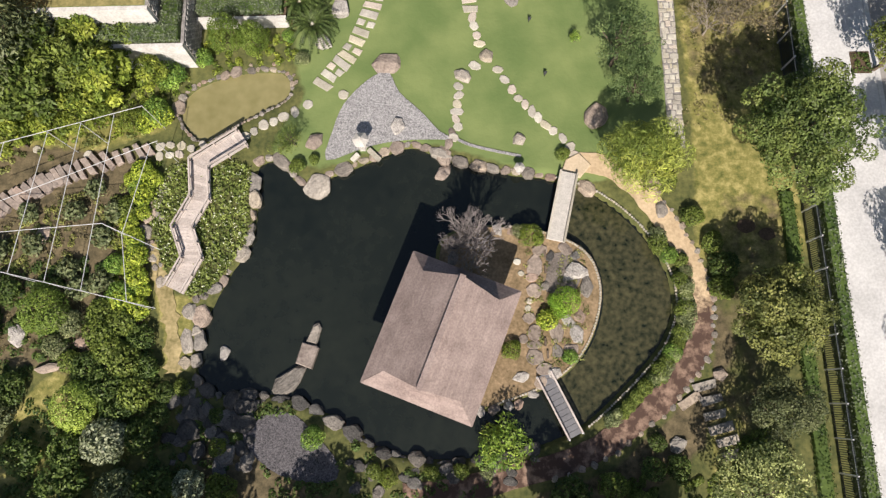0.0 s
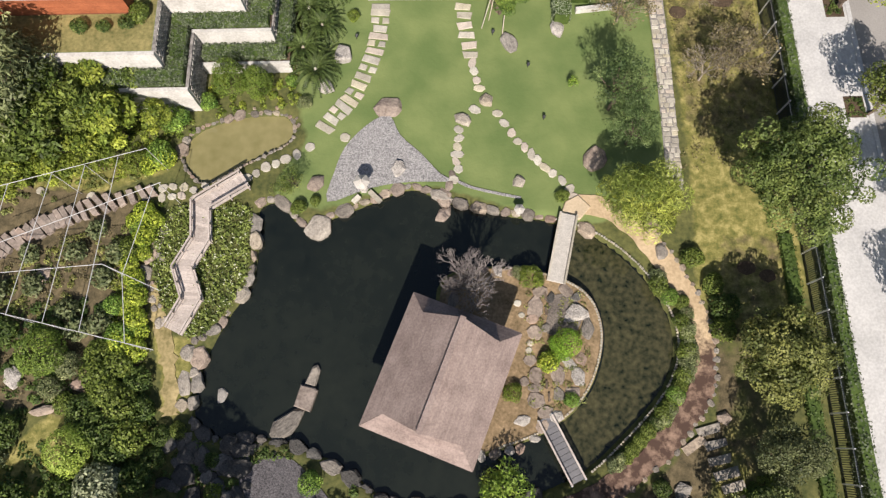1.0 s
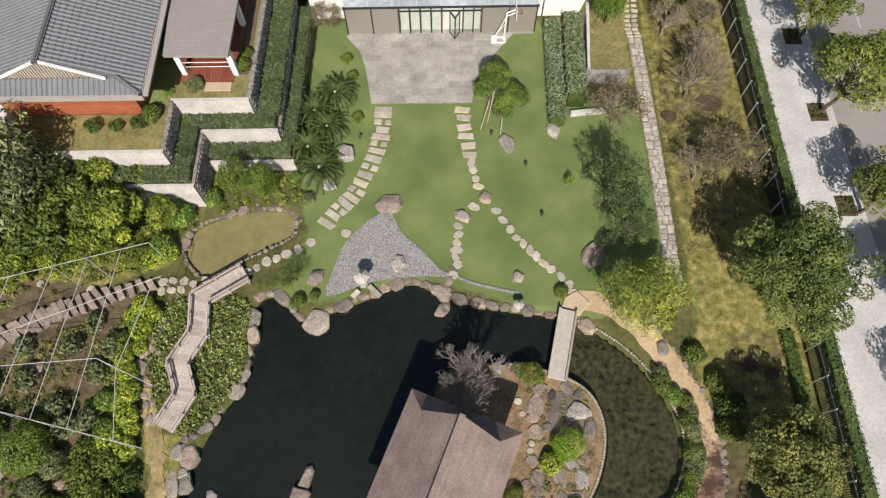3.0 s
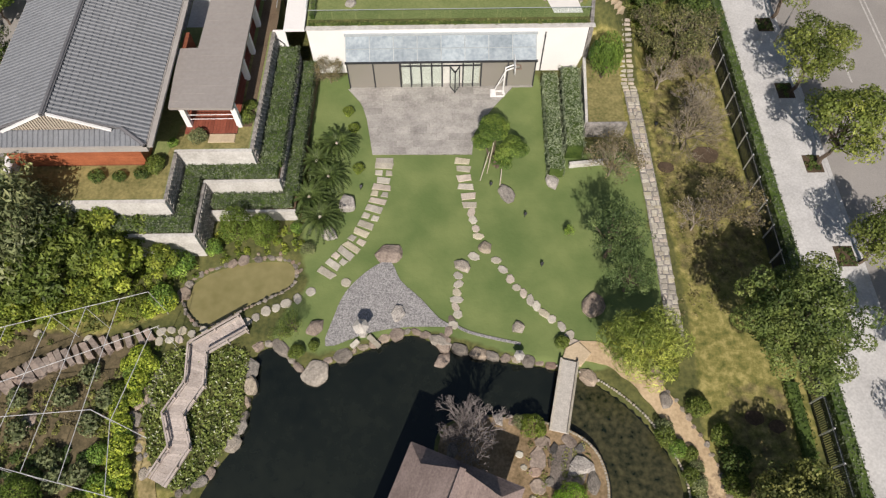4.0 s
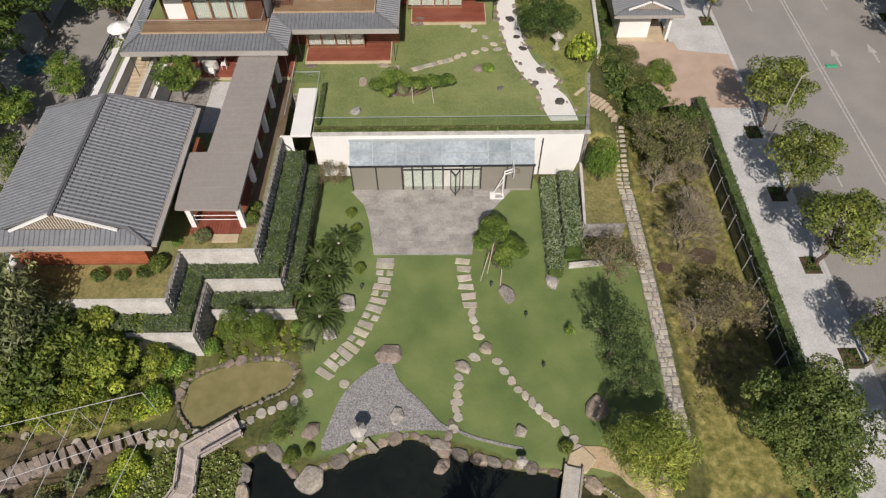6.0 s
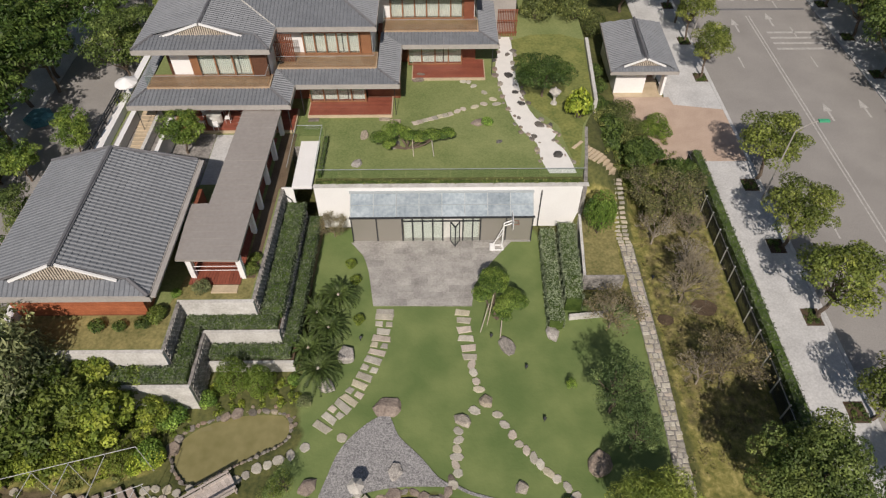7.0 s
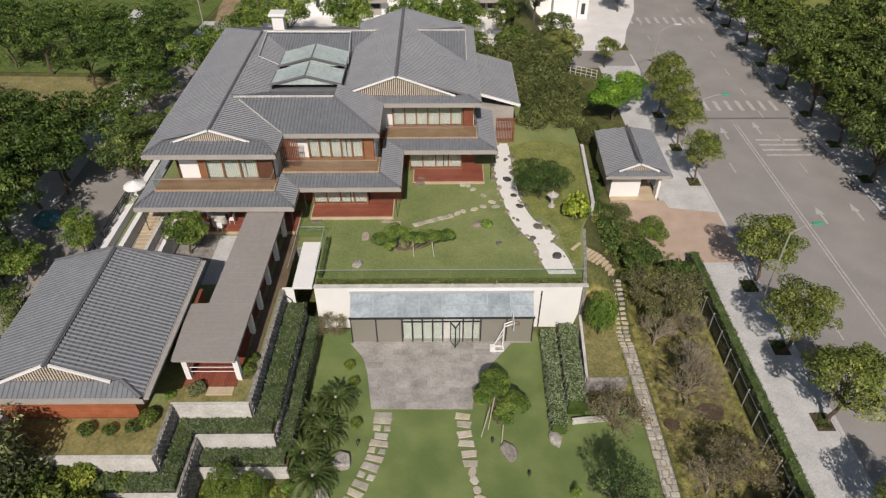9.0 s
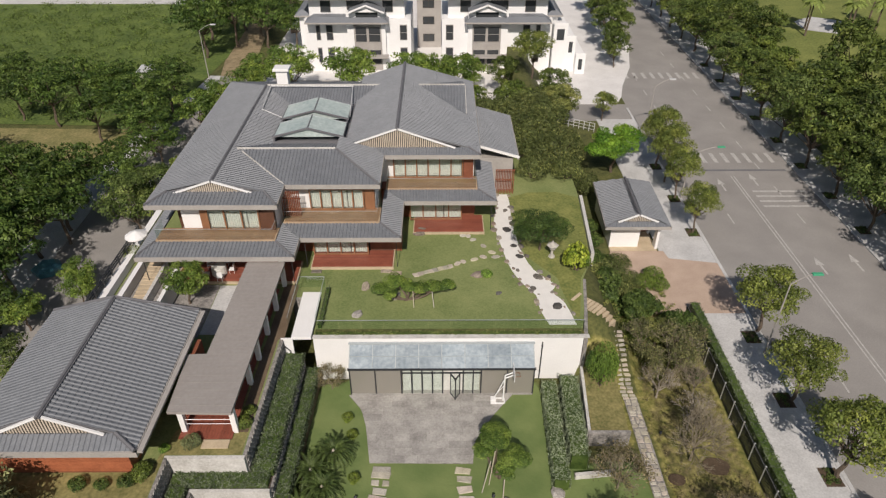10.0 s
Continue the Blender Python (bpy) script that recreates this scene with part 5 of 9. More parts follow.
def bare_proto(seed, height, radius, label, material=None, leaves=0, leaf_mat=None, first=6, deepest=5, root=None):
    """A leafless tree: forking twigs down to thin tips."""
    rnd = random.Random(seed)
    t, m = thing("tree", label, "tree"), Mesh()
    tips = []

    def grow(p, way, length, r, depth):
        q = p + way * length
        m.twig(p, q, r, r * 0.7, 5 if depth < 2 else 3)
        tips.append(q)
        if depth < deepest:
            for _ in range(3 if depth else first):
                w = (way + Vector((rnd.uniform(-1, 1), rnd.uniform(-1, 1), rnd.uniform(-0.35, 0.6))) * (0.75 if depth else 1.0)).normalized()
                w.z = max(w.z, 0.05)
                grow(q, w, length * rnd.uniform(0.62, 0.85), r * 0.62, depth + 1)

    grow(Vector((0, 0, -0.1)), Vector((0, 0, 1)), height * 0.2, root or 0.09, 0)
    far = max(math.hypot(p.x, p.y) for p in tips)
    top = max(p.z for p in tips)
    m.v = [(x * radius / far, y * radius / far, z * height / top) for x, y, z in m.v]
    part("branchwork", m, material or M_TWIG, t)
    if leaves:
        pick = rnd.sample(tips, min(len(tips), 220))
        cs = [(p.x * radius / far, p.y * radius / far, p.z * height / top) for p in pick]
        part("crown", leaf_mesh("crown", cs, [0.32] * len(cs), leaves, 0.13, leaf_mat, seed), leaf_mat, t)
    return t


def round_bush(seed, r, material, label, leaves=2000, size=0.11, name="bush", squash=0.8, lumps=14, category="bush"):
    rnd = random.Random(seed)
    t = thing(name, label, category)
    cs = [(0, 0, r * 0.55)]
    rs = [r * 0.82]
    for i in range(lumps):
        a, h = rnd.uniform(0, 6.28), rnd.uniform(0, 0.9)
        k = math.sqrt(1 - h * h) * 0.62 * r
        cs.append((k * math.cos(a), k * math.sin(a), r * (0.45 + 0.5 * h) * squash))
        rs.append(r * rnd.uniform(0.28, 0.45))
    w = Mesh()
    for c in cs[1:6]:
        limb(w, (0, 0, -0.1), c, 0.05, 0.02, rnd, 2)
    part("stem", w, M_BARK, t)
    part("foliage", leaf_mesh("foliage", cs, rs, leaves, size, material, seed, 0.3, 0.65, 0.8, squash), material, t)
    return t


def put(proto, x, y, z=None, scale=1.0, turn=0.0, zs=None, label=""):
    z = ground_height(x, y) if z is None else z
    ob = copy_thing(proto, pose(x, y, z, 0, 0, turn) @ Matrix.Diagonal((scale, scale, zs or scale, 1)))
    if label:
        ob["label"] = label
    return ob


def done(*protos):
    for p in protos:
        for o in (*p.children_recursive, p):
            bpy.data.objects.remove(o, do_unlink=True)


rnd = random.Random(5)
P_DARK = tree_proto(1, 5.6, 2.6, M_L_DARK, 5000, 0.24, "dense dark green broadleaf tree", clumps=40, spread=0.34)
P_MID = tree_proto(2, 5.4, 2.6, M_L_MID, 3400, 0.33, "mid-green broadleaf tree with an open crown", clumps=34, spread=0.3, shell=0.25, ratio=0.45)
P_LIME = tree_proto(3, 4.6, 2.4, M_L_LIME, 3400, 0.33, "leafy tree with a yellow-green crown", clumps=34, spread=0.3, shell=0.25, ratio=0.45)
P_OLIVE = tree_proto(4, 5.0, 2.6, M_L_OLIVE, 15000, 0.16, "small-leaved tree with an olive-green crown", clumps=64, spread=0.3, shell=0.6)
P_PALE = tree_proto(5, 4.6, 2.8, M_L_PALE, 4200, 0.30, "pale green tree with silvery leaves", ratio=0.3, shell=0.3, clumps=42, spread=0.32)
P_STREET = tree_proto(6, 5.4, 2.5, M_L_ROAD, 8500, 0.15, "street tree with a rounded green crown in a pavement pit", name="street_tree", clumps=40, spread=0.33)
P_FAR = tree_proto(7, 7.0, 3.8, M_L_FAR, 2700, 0.38, "spreading dark green roadside tree", ratio=0.4, clumps=60, trunk=0.18, squash=0.35, spread=0.26, base=0.45)
P_FAR2 = tree_proto(21, 8.0, 3.5, leaf("avenue_leaf", (0.028, 0.054, 0.012), (0.170, 0.225, 0.050)), 4000, 0.35, "leafy green roadside tree with a full crown", shell=0.3, ratio=0.45, clumps=60, trunk=0.18, squash=0.75, spread=0.26, base=0.26)
P_DOME = round_bush(23, 1.0, leaf("fresh_clipped_leaf", (0.23, 0.32, 0.05), (0.50, 0.60, 0.13), 0.3), "dense rounded light green clipped bush", 5200, 0.07, lumps=7)
P_DEEP = round_bush(24, 1.0, leaf("deep_clipped_leaf", (0.058, 0.120, 0.020), (0.165, 0.275, 0.052), 0.3), "tall dense clipped deep green shrub", 5200, 0.07, lumps=7)
P_CLIP = round_bush(22, 1.0, M_L_CLIP, "dense round clipped green shrub", 5000, 0.06, lumps=5)
P_WILLOW = tree_proto(8, 3.8, 2.1, M_L_WILLOW, 12000, 0.28, "weeping tree with fine yellow-green leaves", ratio=0.12, up=-0.1, clumps=30)
P_AIRY = tree_proto(9, 4.4, 2.5, leaf("airy_leaf", (0.050, 0.088, 0.030), (0.165, 0.235, 0.085)), 6500, 0.13, "airy dark green tree of fine leaves on the lawn", clumps=80, spread=0.2, shell=0.2, ratio=0.4)
P_LOW = tree_proto(36, 4.4, 2.5, M_L_MID, 1900, 0.15, "low airy green shrub on the pond bank", clumps=40, spread=0.3)
P_FEATHER = tree_proto(10, 4.4, 1.9, M_L_FRESH, 2300, 0.26, "small tree with feathery bright green leaves", ratio=0.3, clumps=22)
P_BARE = bare_proto(11, 3.6, 2.4, "leafless garden tree with fine grey-brown twigs", M_TWIG_DARK, first=8, deepest=6, root=0.055)
P_BARE2 = bare_proto(12, 3.4, 2.4, "half-bare tree with sparse brownish leaves", leaves=650, leaf_mat=M_L_BROWN, deepest=6, root=0.055)
P_TWIGGY = bare_proto(41, 4.0, 2.2, "leafless tree with a cloud of fine grey twigs", M_TWIG_GREY, first=9, deepest=6, root=0.095)
P_HAZE = bare_proto(52, 3.5, 2.3, "half-bare tree with a haze of fine brownish twigs and buds", M_TWIG_DARK, leaves=1500, leaf_mat=M_L_BROWN, first=9, deepest=6, root=0.05)
P_PALELIME = tree_proto(37, 4.4, 3.1, leaf("pale_lime_leaf", (0.13, 0.165, 0.055), (0.40, 0.45, 0.18)), 12000, 0.14, "tree with fine pale lime leaves", clumps=60, spread=0.26, shell=0.4)
P_SPRING = tree_proto(38, 5.4, 2.8, leaf("spring_leaf", (0.070, 0.125, 0.022), (0.26, 0.36, 0.070)), 6000, 0.20, "full-crowned tree with fresh green leaves", clumps=60, spread=0.27, shell=0.5)
P_SCRUB = bare_proto(53, 3.6, 2.3, "dense brownish-green scrub tree", M_TWIG_DARK, leaves=2300, leaf_mat=leaf("scrub_leaf", (0.080, 0.092, 0.034), (0.265, 0.275, 0.115)), first=7, deepest=5, root=0.05)
P_BUSH_D = round_bush(13, 1.0, M_L_DARK, "rounded dark green bush", 1500, 0.14)
P_BUSH_L = round_bush(14, 1.0, M_L_LIME, "rounded light green clipped bush", 2600, 0.09, lumps=8)
P_BUSH_B = round_bush(15, 1.0, M_L_BRIGHT, "low bright green bush", 2000, 0.12)
P_VIVID = round_bush(46, 1.0, M_L_VIVID, "dense round clipped vivid green shrub", 5200, 0.06, lumps=6)
P_BUSH_W = round_bush(45, 1.0, M_L_WHITE, "shrub full of small white flowers", 2200, 0.12, lumps=18)
P_BUSH_V = round_bush(44, 1.0, M_L_LIME2, "bushy yellow-green garden shrub", 1500, 0.17, lumps=26)
P_SPIKY = round_bush(48, 1.0, M_L_PALE, "small open shrub of pale green leaves", 420, 0.26, lumps=22)
P_BUSH_P = round_bush(16, 1.0, M_L_PALE, "bush with pale variegated leaves", 2000, 0.11)
P_BUSH_M = round_bush(17, 1.0, M_L_MID, "leafy green garden shrub", 1500, 0.15)
P_THICK = round_bush(19, 1.0, M_L_THICK, "tall dense olive-green evergreen shrub", 4500, 0.065, lumps=26)
P_BIG = tree_proto(31, 7.4, 4.3, M_L_BIG, 30000, 0.155, "large dense green tree shading the fence side", clumps=80, spread=0.2, trunk=0.2, shell=0.7, squash=0.75)
P_ROUND = tree_proto(32, 6.5, 3.0, M_L_BIG, 7000, 0.19, "dense round-crowned green tree beside the lane", clumps=60, spread=0.3, base=0.2)
P_DULL = tree_proto(35, 4.4, 2.2, leaf("dull_leaf", (0.055, 0.072, 0.030), (0.185, 0.215, 0.095)), 11000, 0.12, "round dull-green garden tree", clumps=50, spread=0.3, shell=0.6)
P_CLOUD = tree_proto(34, 3.9, 2.6, leaf("cloud_leaf", (0.030, 0.062, 0.014), (0.10, 0.165, 0.038)), 14000, 0.11, "dense cloud-clipped dark green tree", clumps=34, spread=0.36, base=0.3, squash=0.6, trunk=0.12)
P_UMBRELLA = tree_proto(33, 4.6, 3.0, M_L_VIVID, 15000, 0.19, "vivid green flat-crowned feathery tree", clumps=36, spread=0.3, base=0.5, squash=0.65, ratio=0.35)
P_TOPI = round_bush(18, 1.0, M_L_PINE, "dense clipped green shrub", 2800, 0.08, lumps=10)

# garden trees
put(P_PALE, -25.6, 20.4, None, 1.3, 210, zs=1.85, label="tall pale-leaved tree overhanging the annex garden")
put(P_BIG, 19.6, 13.9, turn=20)
put(P_OLIVE, 17.5, 4.1, scale=1.02, turn=30)
put(P_DULL, 17.6, -1.1, scale=0.95, turn=200)
put(P_PALELIME, 15.9, -5.3, scale=1.0, turn=50)
put(P_WILLOW, 11.2, 12.9, scale=1.2, turn=10)
put(P_FEATHER, 3.0, -2.6, scale=0.85, turn=0)
put(P_AIRY, 10.6, 20.2, scale=1.02, turn=70, zs=1.25)
put(P_AIRY, 11.5, 17.8, scale=0.85, turn=170)
put(P_FEATHER, 8.4, 21.9, scale=0.22, turn=10, label="small yellow-green sapling on the lawn")
put(P_TWIGGY, 1.7, 8.6, z=0.1, scale=1.2, turn=15, label="leafless island tree with fine grey twigs")
for x, y, s, a, p in ((17.2, 28.9, 1.35, 0, P_BARE), (18.3, 22.6, 1.15, 80, P_HAZE), (16.6, 22.2, 0.8, 180, P_BARE2), (11.7, 26.7, 1.0, 40, P_HAZE), (16.6, 42.6, 0.6, 210, P_DARK), (18.0, 37.4, 1.15, 20, P_SCRUB), (19.2, 34.8, 0.9, 220, P_BARE), (16.4, 34.6, 0.8, 140, P_BARE2), (19.6, 39.0, 0.9, 70, P_SCRUB), (17.8, 31.6, 0.9, 60, P_BARE2), (16.2, 38.4, 1.0, 190, P_SCRUB), (19.6, 40.6, 0.6, 300, P_DARK), (17.8, 40.2, 0.55, 80, P_OLIVE), (17.6, 35.6, 1.0, 100, P_SCRUB), (-8.35, 35.6, 0.62, 0, P_HAZE)):
    put(p, x, y, scale=s, turn=a)
for x, y, s, a, p in ((-25.0, 22.0, 1.1, 0, P_PALE), (-19.9, 18.9, 0.9, 40, P_LIME), (-24.0, 18.0, 0.95, 80, P_MID), (-21.2, 16.8, 0.75, 130, P_LIME), (-27.5, 19.5, 1.0, 10, P_DARK), (-28.0, 15.2, 0.8, 250, P_MID), (-28.5, 24.2, 1.0, 300, P_PALE), (-28.4, 21.4, 1.2, 210, P_PALE), (-17.6, 19.6, 0.55, 10, P_LIME), (-21.4, 22.0, 0.85, 60, P_LIME), (-25.6, 15.6, 0.7, 150, P_LIME), (-19.2, 21.6, 0.6, 250, P_MID), (-21.0, 19.4, 0.75, 250, P_MID), (-23.2, 20.4, 0.9, 20, P_MID), (-23.4, 16.4, 0.6, 20, P_LIME)):
    put(p, x, y, scale=s, turn=a)
for x, y, r, p in ((-22.9, 5.3, 1.75, P_CLIP), (-20.7, -0.05, 1.6, P_DOME), (-18.9, -1.9, 1.5, P_BUSH_W), (-13.3, 22.2, 1.3, P_CLIP), (-11.6, 21.9, 1.15, P_CLIP), (-17.6, 17.6, 1.0, P_BUSH_B), (-17.0, 20.0, 1.1, P_BUSH_B), (-19.0, 17.0, 1.0, P_BUSH_L), (-15.0, 21.2, 0.7, P_BUSH_B), (6.8, 5.3, 1.05, P_VIVID), (5.7, 4.2, 0.7, P_BUSH_V), (6.3, 4.7, 0.6, P_VIVID), (3.6, 2.6, 0.65, P_BUSH_L), (5.0, 9.2, 0.85, P_BUSH_L), (6.9, 2.1, 0.5, P_BUSH_B), (4.3, 9.5, 0.5, P_BUSH_P),
                   (14.6, 10.2, 0.75, P_BUSH_M), (15.6, 8.6, 0.75, P_BUSH_M), (16.1, 7.2, 1.0, P_BUSH_D), (15.8, 5.9, 0.85, P_BUSH_M), (12.4, 8.6, 0.7, P_BUSH_M), (13.0, 7.9, 0.6, P_BUSH_B), (13.5, 6.4, 0.6, P_BUSH_M), (13.9, 6.9, 0.5, P_BUSH_P), (13.6, 4.8, 0.65, P_BUSH_M), (13.3, 3.4, 0.6, P_BUSH_M), (12.7, 2.3, 0.6, P_BUSH_B), (11.9, 1.3, 0.6, P_BUSH_M), (11.0, 0.4, 0.55, P_BUSH_M), (10.0, -0.6, 0.5, P_BUSH_M), (9.2, -1.3, 0.45, P_BUSH_P), (13.75, 5.6, 0.5, P_BUSH_M), (13.5, 4.1, 0.5, P_BUSH_P), (13.0, 2.8, 0.5, P_BUSH_M), (12.3, 1.8, 0.5, P_BUSH_M), (11.5, 0.8, 0.5, P_BUSH_D), (10.5, -0.1, 0.5, P_BUSH_M), (9.6, -1.0, 0.45, P_BUSH_M), (13.7, 7.6, 0.5, P_BUSH_M), (13.4, 12.6, 0.6, P_BUSH_M),
                   (-18.5, 12.7, 0.6, P_BUSH_B), (-18.0, 11.2, 0.55, P_BUSH_V), (-18.3, 9.1, 0.6, P_BUSH_B), (-18.5, 7.8, 0.6, P_BUSH_V), (-18.3, 6.6, 0.65, P_BUSH_B), (-17.6, 6.4, 0.55, P_BUSH_V), (-18.2, 13.8, 0.75, P_BUSH_V), (-17.6, 13.2, 0.7, P_BUSH_V), (-18.8, 13.2, 0.6, P_BUSH_V), (-18.1, 12.2, 0.8, P_BUSH_V), (-18.9, 11.5, 0.75, P_BUSH_M), (-18.8, 10.6, 0.7, P_BUSH_V), (-18.4, 9.6, 0.7, P_BUSH_V), (-18.2, 8.5, 0.8, P_BUSH_V), (-18.0, 7.2, 0.8, P_BUSH_V), (-19.4, 8.0, 0.7, P_BUSH_B), (-18.9, 6.2, 0.9, P_BUSH_B), (-17.2, 17.2, 0.8, P_BUSH_V), (-18.2, 16.8, 0.8, P_BUSH_V), (-24.3, 9.3, 0.8, P_SPIKY), (-22.1, 7.8, 0.75, P_SPIKY), (-20.1, 7.0, 0.8, P_SPIKY), (-20.3, 9.7, 0.8, P_SPIKY), (-22.1, 11.3, 0.75, P_SPIKY), (-21.0, 12.7, 0.7, P_SPIKY), (-24.9, 11.3, 0.7, P_SPIKY), (-26.4, 9.0, 0.8, P_SPIKY), (-19.6, 11.2, 0.8, P_SPIKY), (-19.8, 5.2, 1.0, P_BUSH_M), (-21.6, 4.6, 0.9, P_BUSH_P), (-25.6, 6.6, 1.1, P_BUSH_D), (-26.8, 4.2, 1.3, P_BUSH_D), (-18.6, 4.6, 1.0, P_BUSH_M), (-19.8, 4.0, 1.1, P_BUSH_M), (-20.4, 2.2, 1.0, P_BUSH_D), (-18.2, 2.4, 1.2, P_BUSH_M), (-19.2, 3.1, 1.1, P_BUSH_M), (-17.5, 3.7, 0.9, P_BUSH_D), (-17.1, 2.0, 0.95, P_BUSH_D), (-19.3, 1.1, 1.2, P_BUSH_D), (-18.5, 0.0, 1.1, P_BUSH_D), (-17.0, -1.7, 1.1, P_BUSH_D), (-22.4, 3.3, 0.8, P_BUSH_P), (-21.4, 2.4, 0.8, P_BUSH_M), (-18.7, 5.8, 0.9, P_BUSH_V), (-17.8, 5.4, 0.8, P_BUSH_V), (-22.2, 5.0, 0.9, P_BUSH_P), (-15.9, 0.6, 0.7, P_BUSH_D), (-15.0, 0.9, 0.55, P_BUSH_M), (-21.0, -2.4, 1.2, P_BUSH_D), (-24.6, 1.0, 1.1, P_BUSH_D), (-17.4, 0.6, 1.2, P_BUSH_M), (-16.2, -0.6, 0.8, P_BUSH_D), (-21.4, 6.6, 0.8, P_SPIKY), 
                   (-25.5, -0.6, 1.5, P_BUSH_P), (-23.4, -2.6, 1.3, P_BUSH_D), (-21.0, -4.0, 1.5, P_BUSH_D), (-18.0, -4.6, 1.4, P_BUSH_P), (-16.0, -4.4, 1.3, P_BUSH_D), (-14.2, -4.4, 1.1, P_BUSH_W), (-12.8, -2.4, 0.6, P_BUSH_L), (-13.0, -0.7, 0.5, P_BUSH_D), (-12.4, -4.6, 1.0, P_BUSH_M), (-7.6, -2.0, 0.75, P_BUSH_B), (-3.4, -4.2, 0.6, P_BUSH_L), (-4.2, -3.8, 0.5, P_BUSH_M), (-1.0, -4.0, 0.5, P_BUSH_M), (0.6, -3.9, 0.5, P_BUSH_M), (2.0, -4.0, 0.45, P_BUSH_P), (6.4, -5.4, 1.3, P_BUSH_D), (8.8, -4.8, 0.9, P_BUSH_M), (12.4, -3.9, 0.8, P_BUSH_D), (16.6, -3.2, 0.8, P_BUSH_D), (11.4, -2.6, 0.6, P_BUSH_D), (11.0, -4.0, 0.8, P_BUSH_D), (10.2, -5.8, 0.9, P_BUSH_M), (-8.9, 13.9, 0.55, P_BUSH_M), (-7.9, 14.3, 0.4, P_BUSH_M), (7.2, 14.3, 0.5, P_BUSH_M), (-9.7, 22.6, 0.5, P_BUSH_B), (-8.8, 21.0, 0.55, P_BUSH_P),
                   (11.5, 45.2, 1.25, P_BUSH_V), (11.9, 34.6, 1.35, P_DEEP), (14.6, 46.0, 1.6, P_BUSH_D), (14.2, 43.6, 1.2, P_BUSH_D), (15.4, 46.6, 2.0, P_THICK), (17.0, 51.0, 1.5, P_THICK), (15.6, 49.4, 1.7, P_THICK), (16.4, 44.4, 1.5, P_THICK), (20.0, 49.3, 1.2, P_TOPI), (20.2, 47.8, 1.1, P_TOPI), (19.0, 48.3, 1.2, P_TOPI), (17.6, 48.6, 1.3, P_THICK), (17.8, 45.6, 1.4, P_BUSH_D), (16.2, 41.5, 1.4, P_BUSH_M), (20.2, 42.6, 1.1, P_BUSH_D), (15.6, 50.6, 1.2, P_BUSH_D), (15.0, 53.5, 1.1, P_BUSH_D), (15.8, 44.2, 1.3, P_BUSH_D), (17.2, 43.6, 1.2, P_BUSH_M), (18.6, 44.8, 1.2, P_BUSH_D), (19.6, 43.0, 1.0, P_BUSH_M), (20.0, 36.6, 0.8, P_BUSH_D), (13.6, 48.0, 1.1, P_BUSH_D), (15.0, 56.0, 1.1, P_BUSH_D), (-17.9, 24.8, 0.75, P_BUSH_M), (-18.6, 24.2, 0.6, P_BUSH_D), (-20.0, 24.0, 0.5, P_BUSH_D), (-21.4, 24.0, 0.6, P_BUSH_D), (-15.6, 27.0, 0.7, P_BUSH_P), (-12.7, 28.6, 0.6, P_BUSH_M), (-12.6, 29.6, 0.5, P_BUSH_M), (-17.2, 26.6, 0.4, P_BUSH_B), (-27.0, 47.5, 0.9, P_BUSH_L)):
    z = None
    if y > 36.9 and x < 12.0 or (y > 47.2 and x < 13.4) or (x < -12.2 and y > 26.1) or (x < -17 and y > 22.4):
        z = TERR
    if x == 11.9 and y == 34.6:
        z = 1.3
    put(p, x, y, z, r * 0.98, rnd.uniform(0, 360), zs=r * (2.7 if p is P_DEEP else 1.95) if (x, y) in ((11.9, 34.6), (-13.3, 22.2), (-11.6, 21.9), (11.5, 45.2)) else None)
put(P_CLOUD, 8.9, 48.2, TERR, 1.0, 40)
put(P_SPRING, -20.0, 40.9, TERR, 0.72, 40, label="leafy courtyard tree beside the covered walkway")
put(P_BUSH_M, -15.4, 33.4, TERR, 0.7, 10)
# dense evergreen planting east of the house
for x, y, s in ((9.8, 61.5, 2.0), (11.6, 64.0, 2.6), (9.6, 66.5, 2.6), (13.4, 66.5, 2.6), (11.2, 69.5, 2.9), (14.8, 70.0, 2.6), (9.4, 72.5, 2.7), (12.8, 73.5, 2.8), (16.4, 65.8, 2.0), (8.2, 76.0, 2.6), (11.4, 78.0, 2.6), (15.6, 75.0, 2.2), (13.2, 61.5, 1.9), (6.0, 76.5, 2.4)):
    put(P_THICK, x, y, ground_height(x, y) if x > 14.0 else TERR, s, rnd.uniform(0, 360), zs=s * 1.25)
put(P_UMBRELLA, 20.7, 70.6, None, 1.4, 30, zs=1.2)
# street trees
for x, y, s in ((26.6, 27.4, 1.25), (26.5, 34.2, 1.15), (27.0, 42.0, 1.2), (26.9, 19.5, 1.0), (27.2, 12.6, 1.0), (27.2, 5.8, 1.05), (27.0, -1.0, 1.0), (27.2, -7.6, 1.05)):
    put(P_STREET, x, y, 0.08, s, rnd.uniform(0, 360))
for x, y, s, k in ((26.3, 57.2, 0.82, 1.1), (26.4, 64.1, 0.9, 1.2), (26.4, 68.0, 1.0, 1.35), (26.4, 71.8, 1.12, 1.45), (22.6, 85.5, 0.72, 0.8)):
    put(P_STREET, x, y, 0.08, s, rnd.uniform(0, 360), zs=k)
for i in range(-3, 16):
    p = (P_FAR2, P_ROUND, P_FAR2)[i % 3]
    k = rnd.uniform(1.0, 1.2) * (1.25 if p is P_ROUND else 1.05)
    put(p, 44.8 if i > 0 else 45.5, 50.3 + i * 7.2, 0.05, k, rnd.uniform(0, 360), zs=k * rnd.uniform(0.9, 1.1), label="leafy tree on the far pavement of the street")
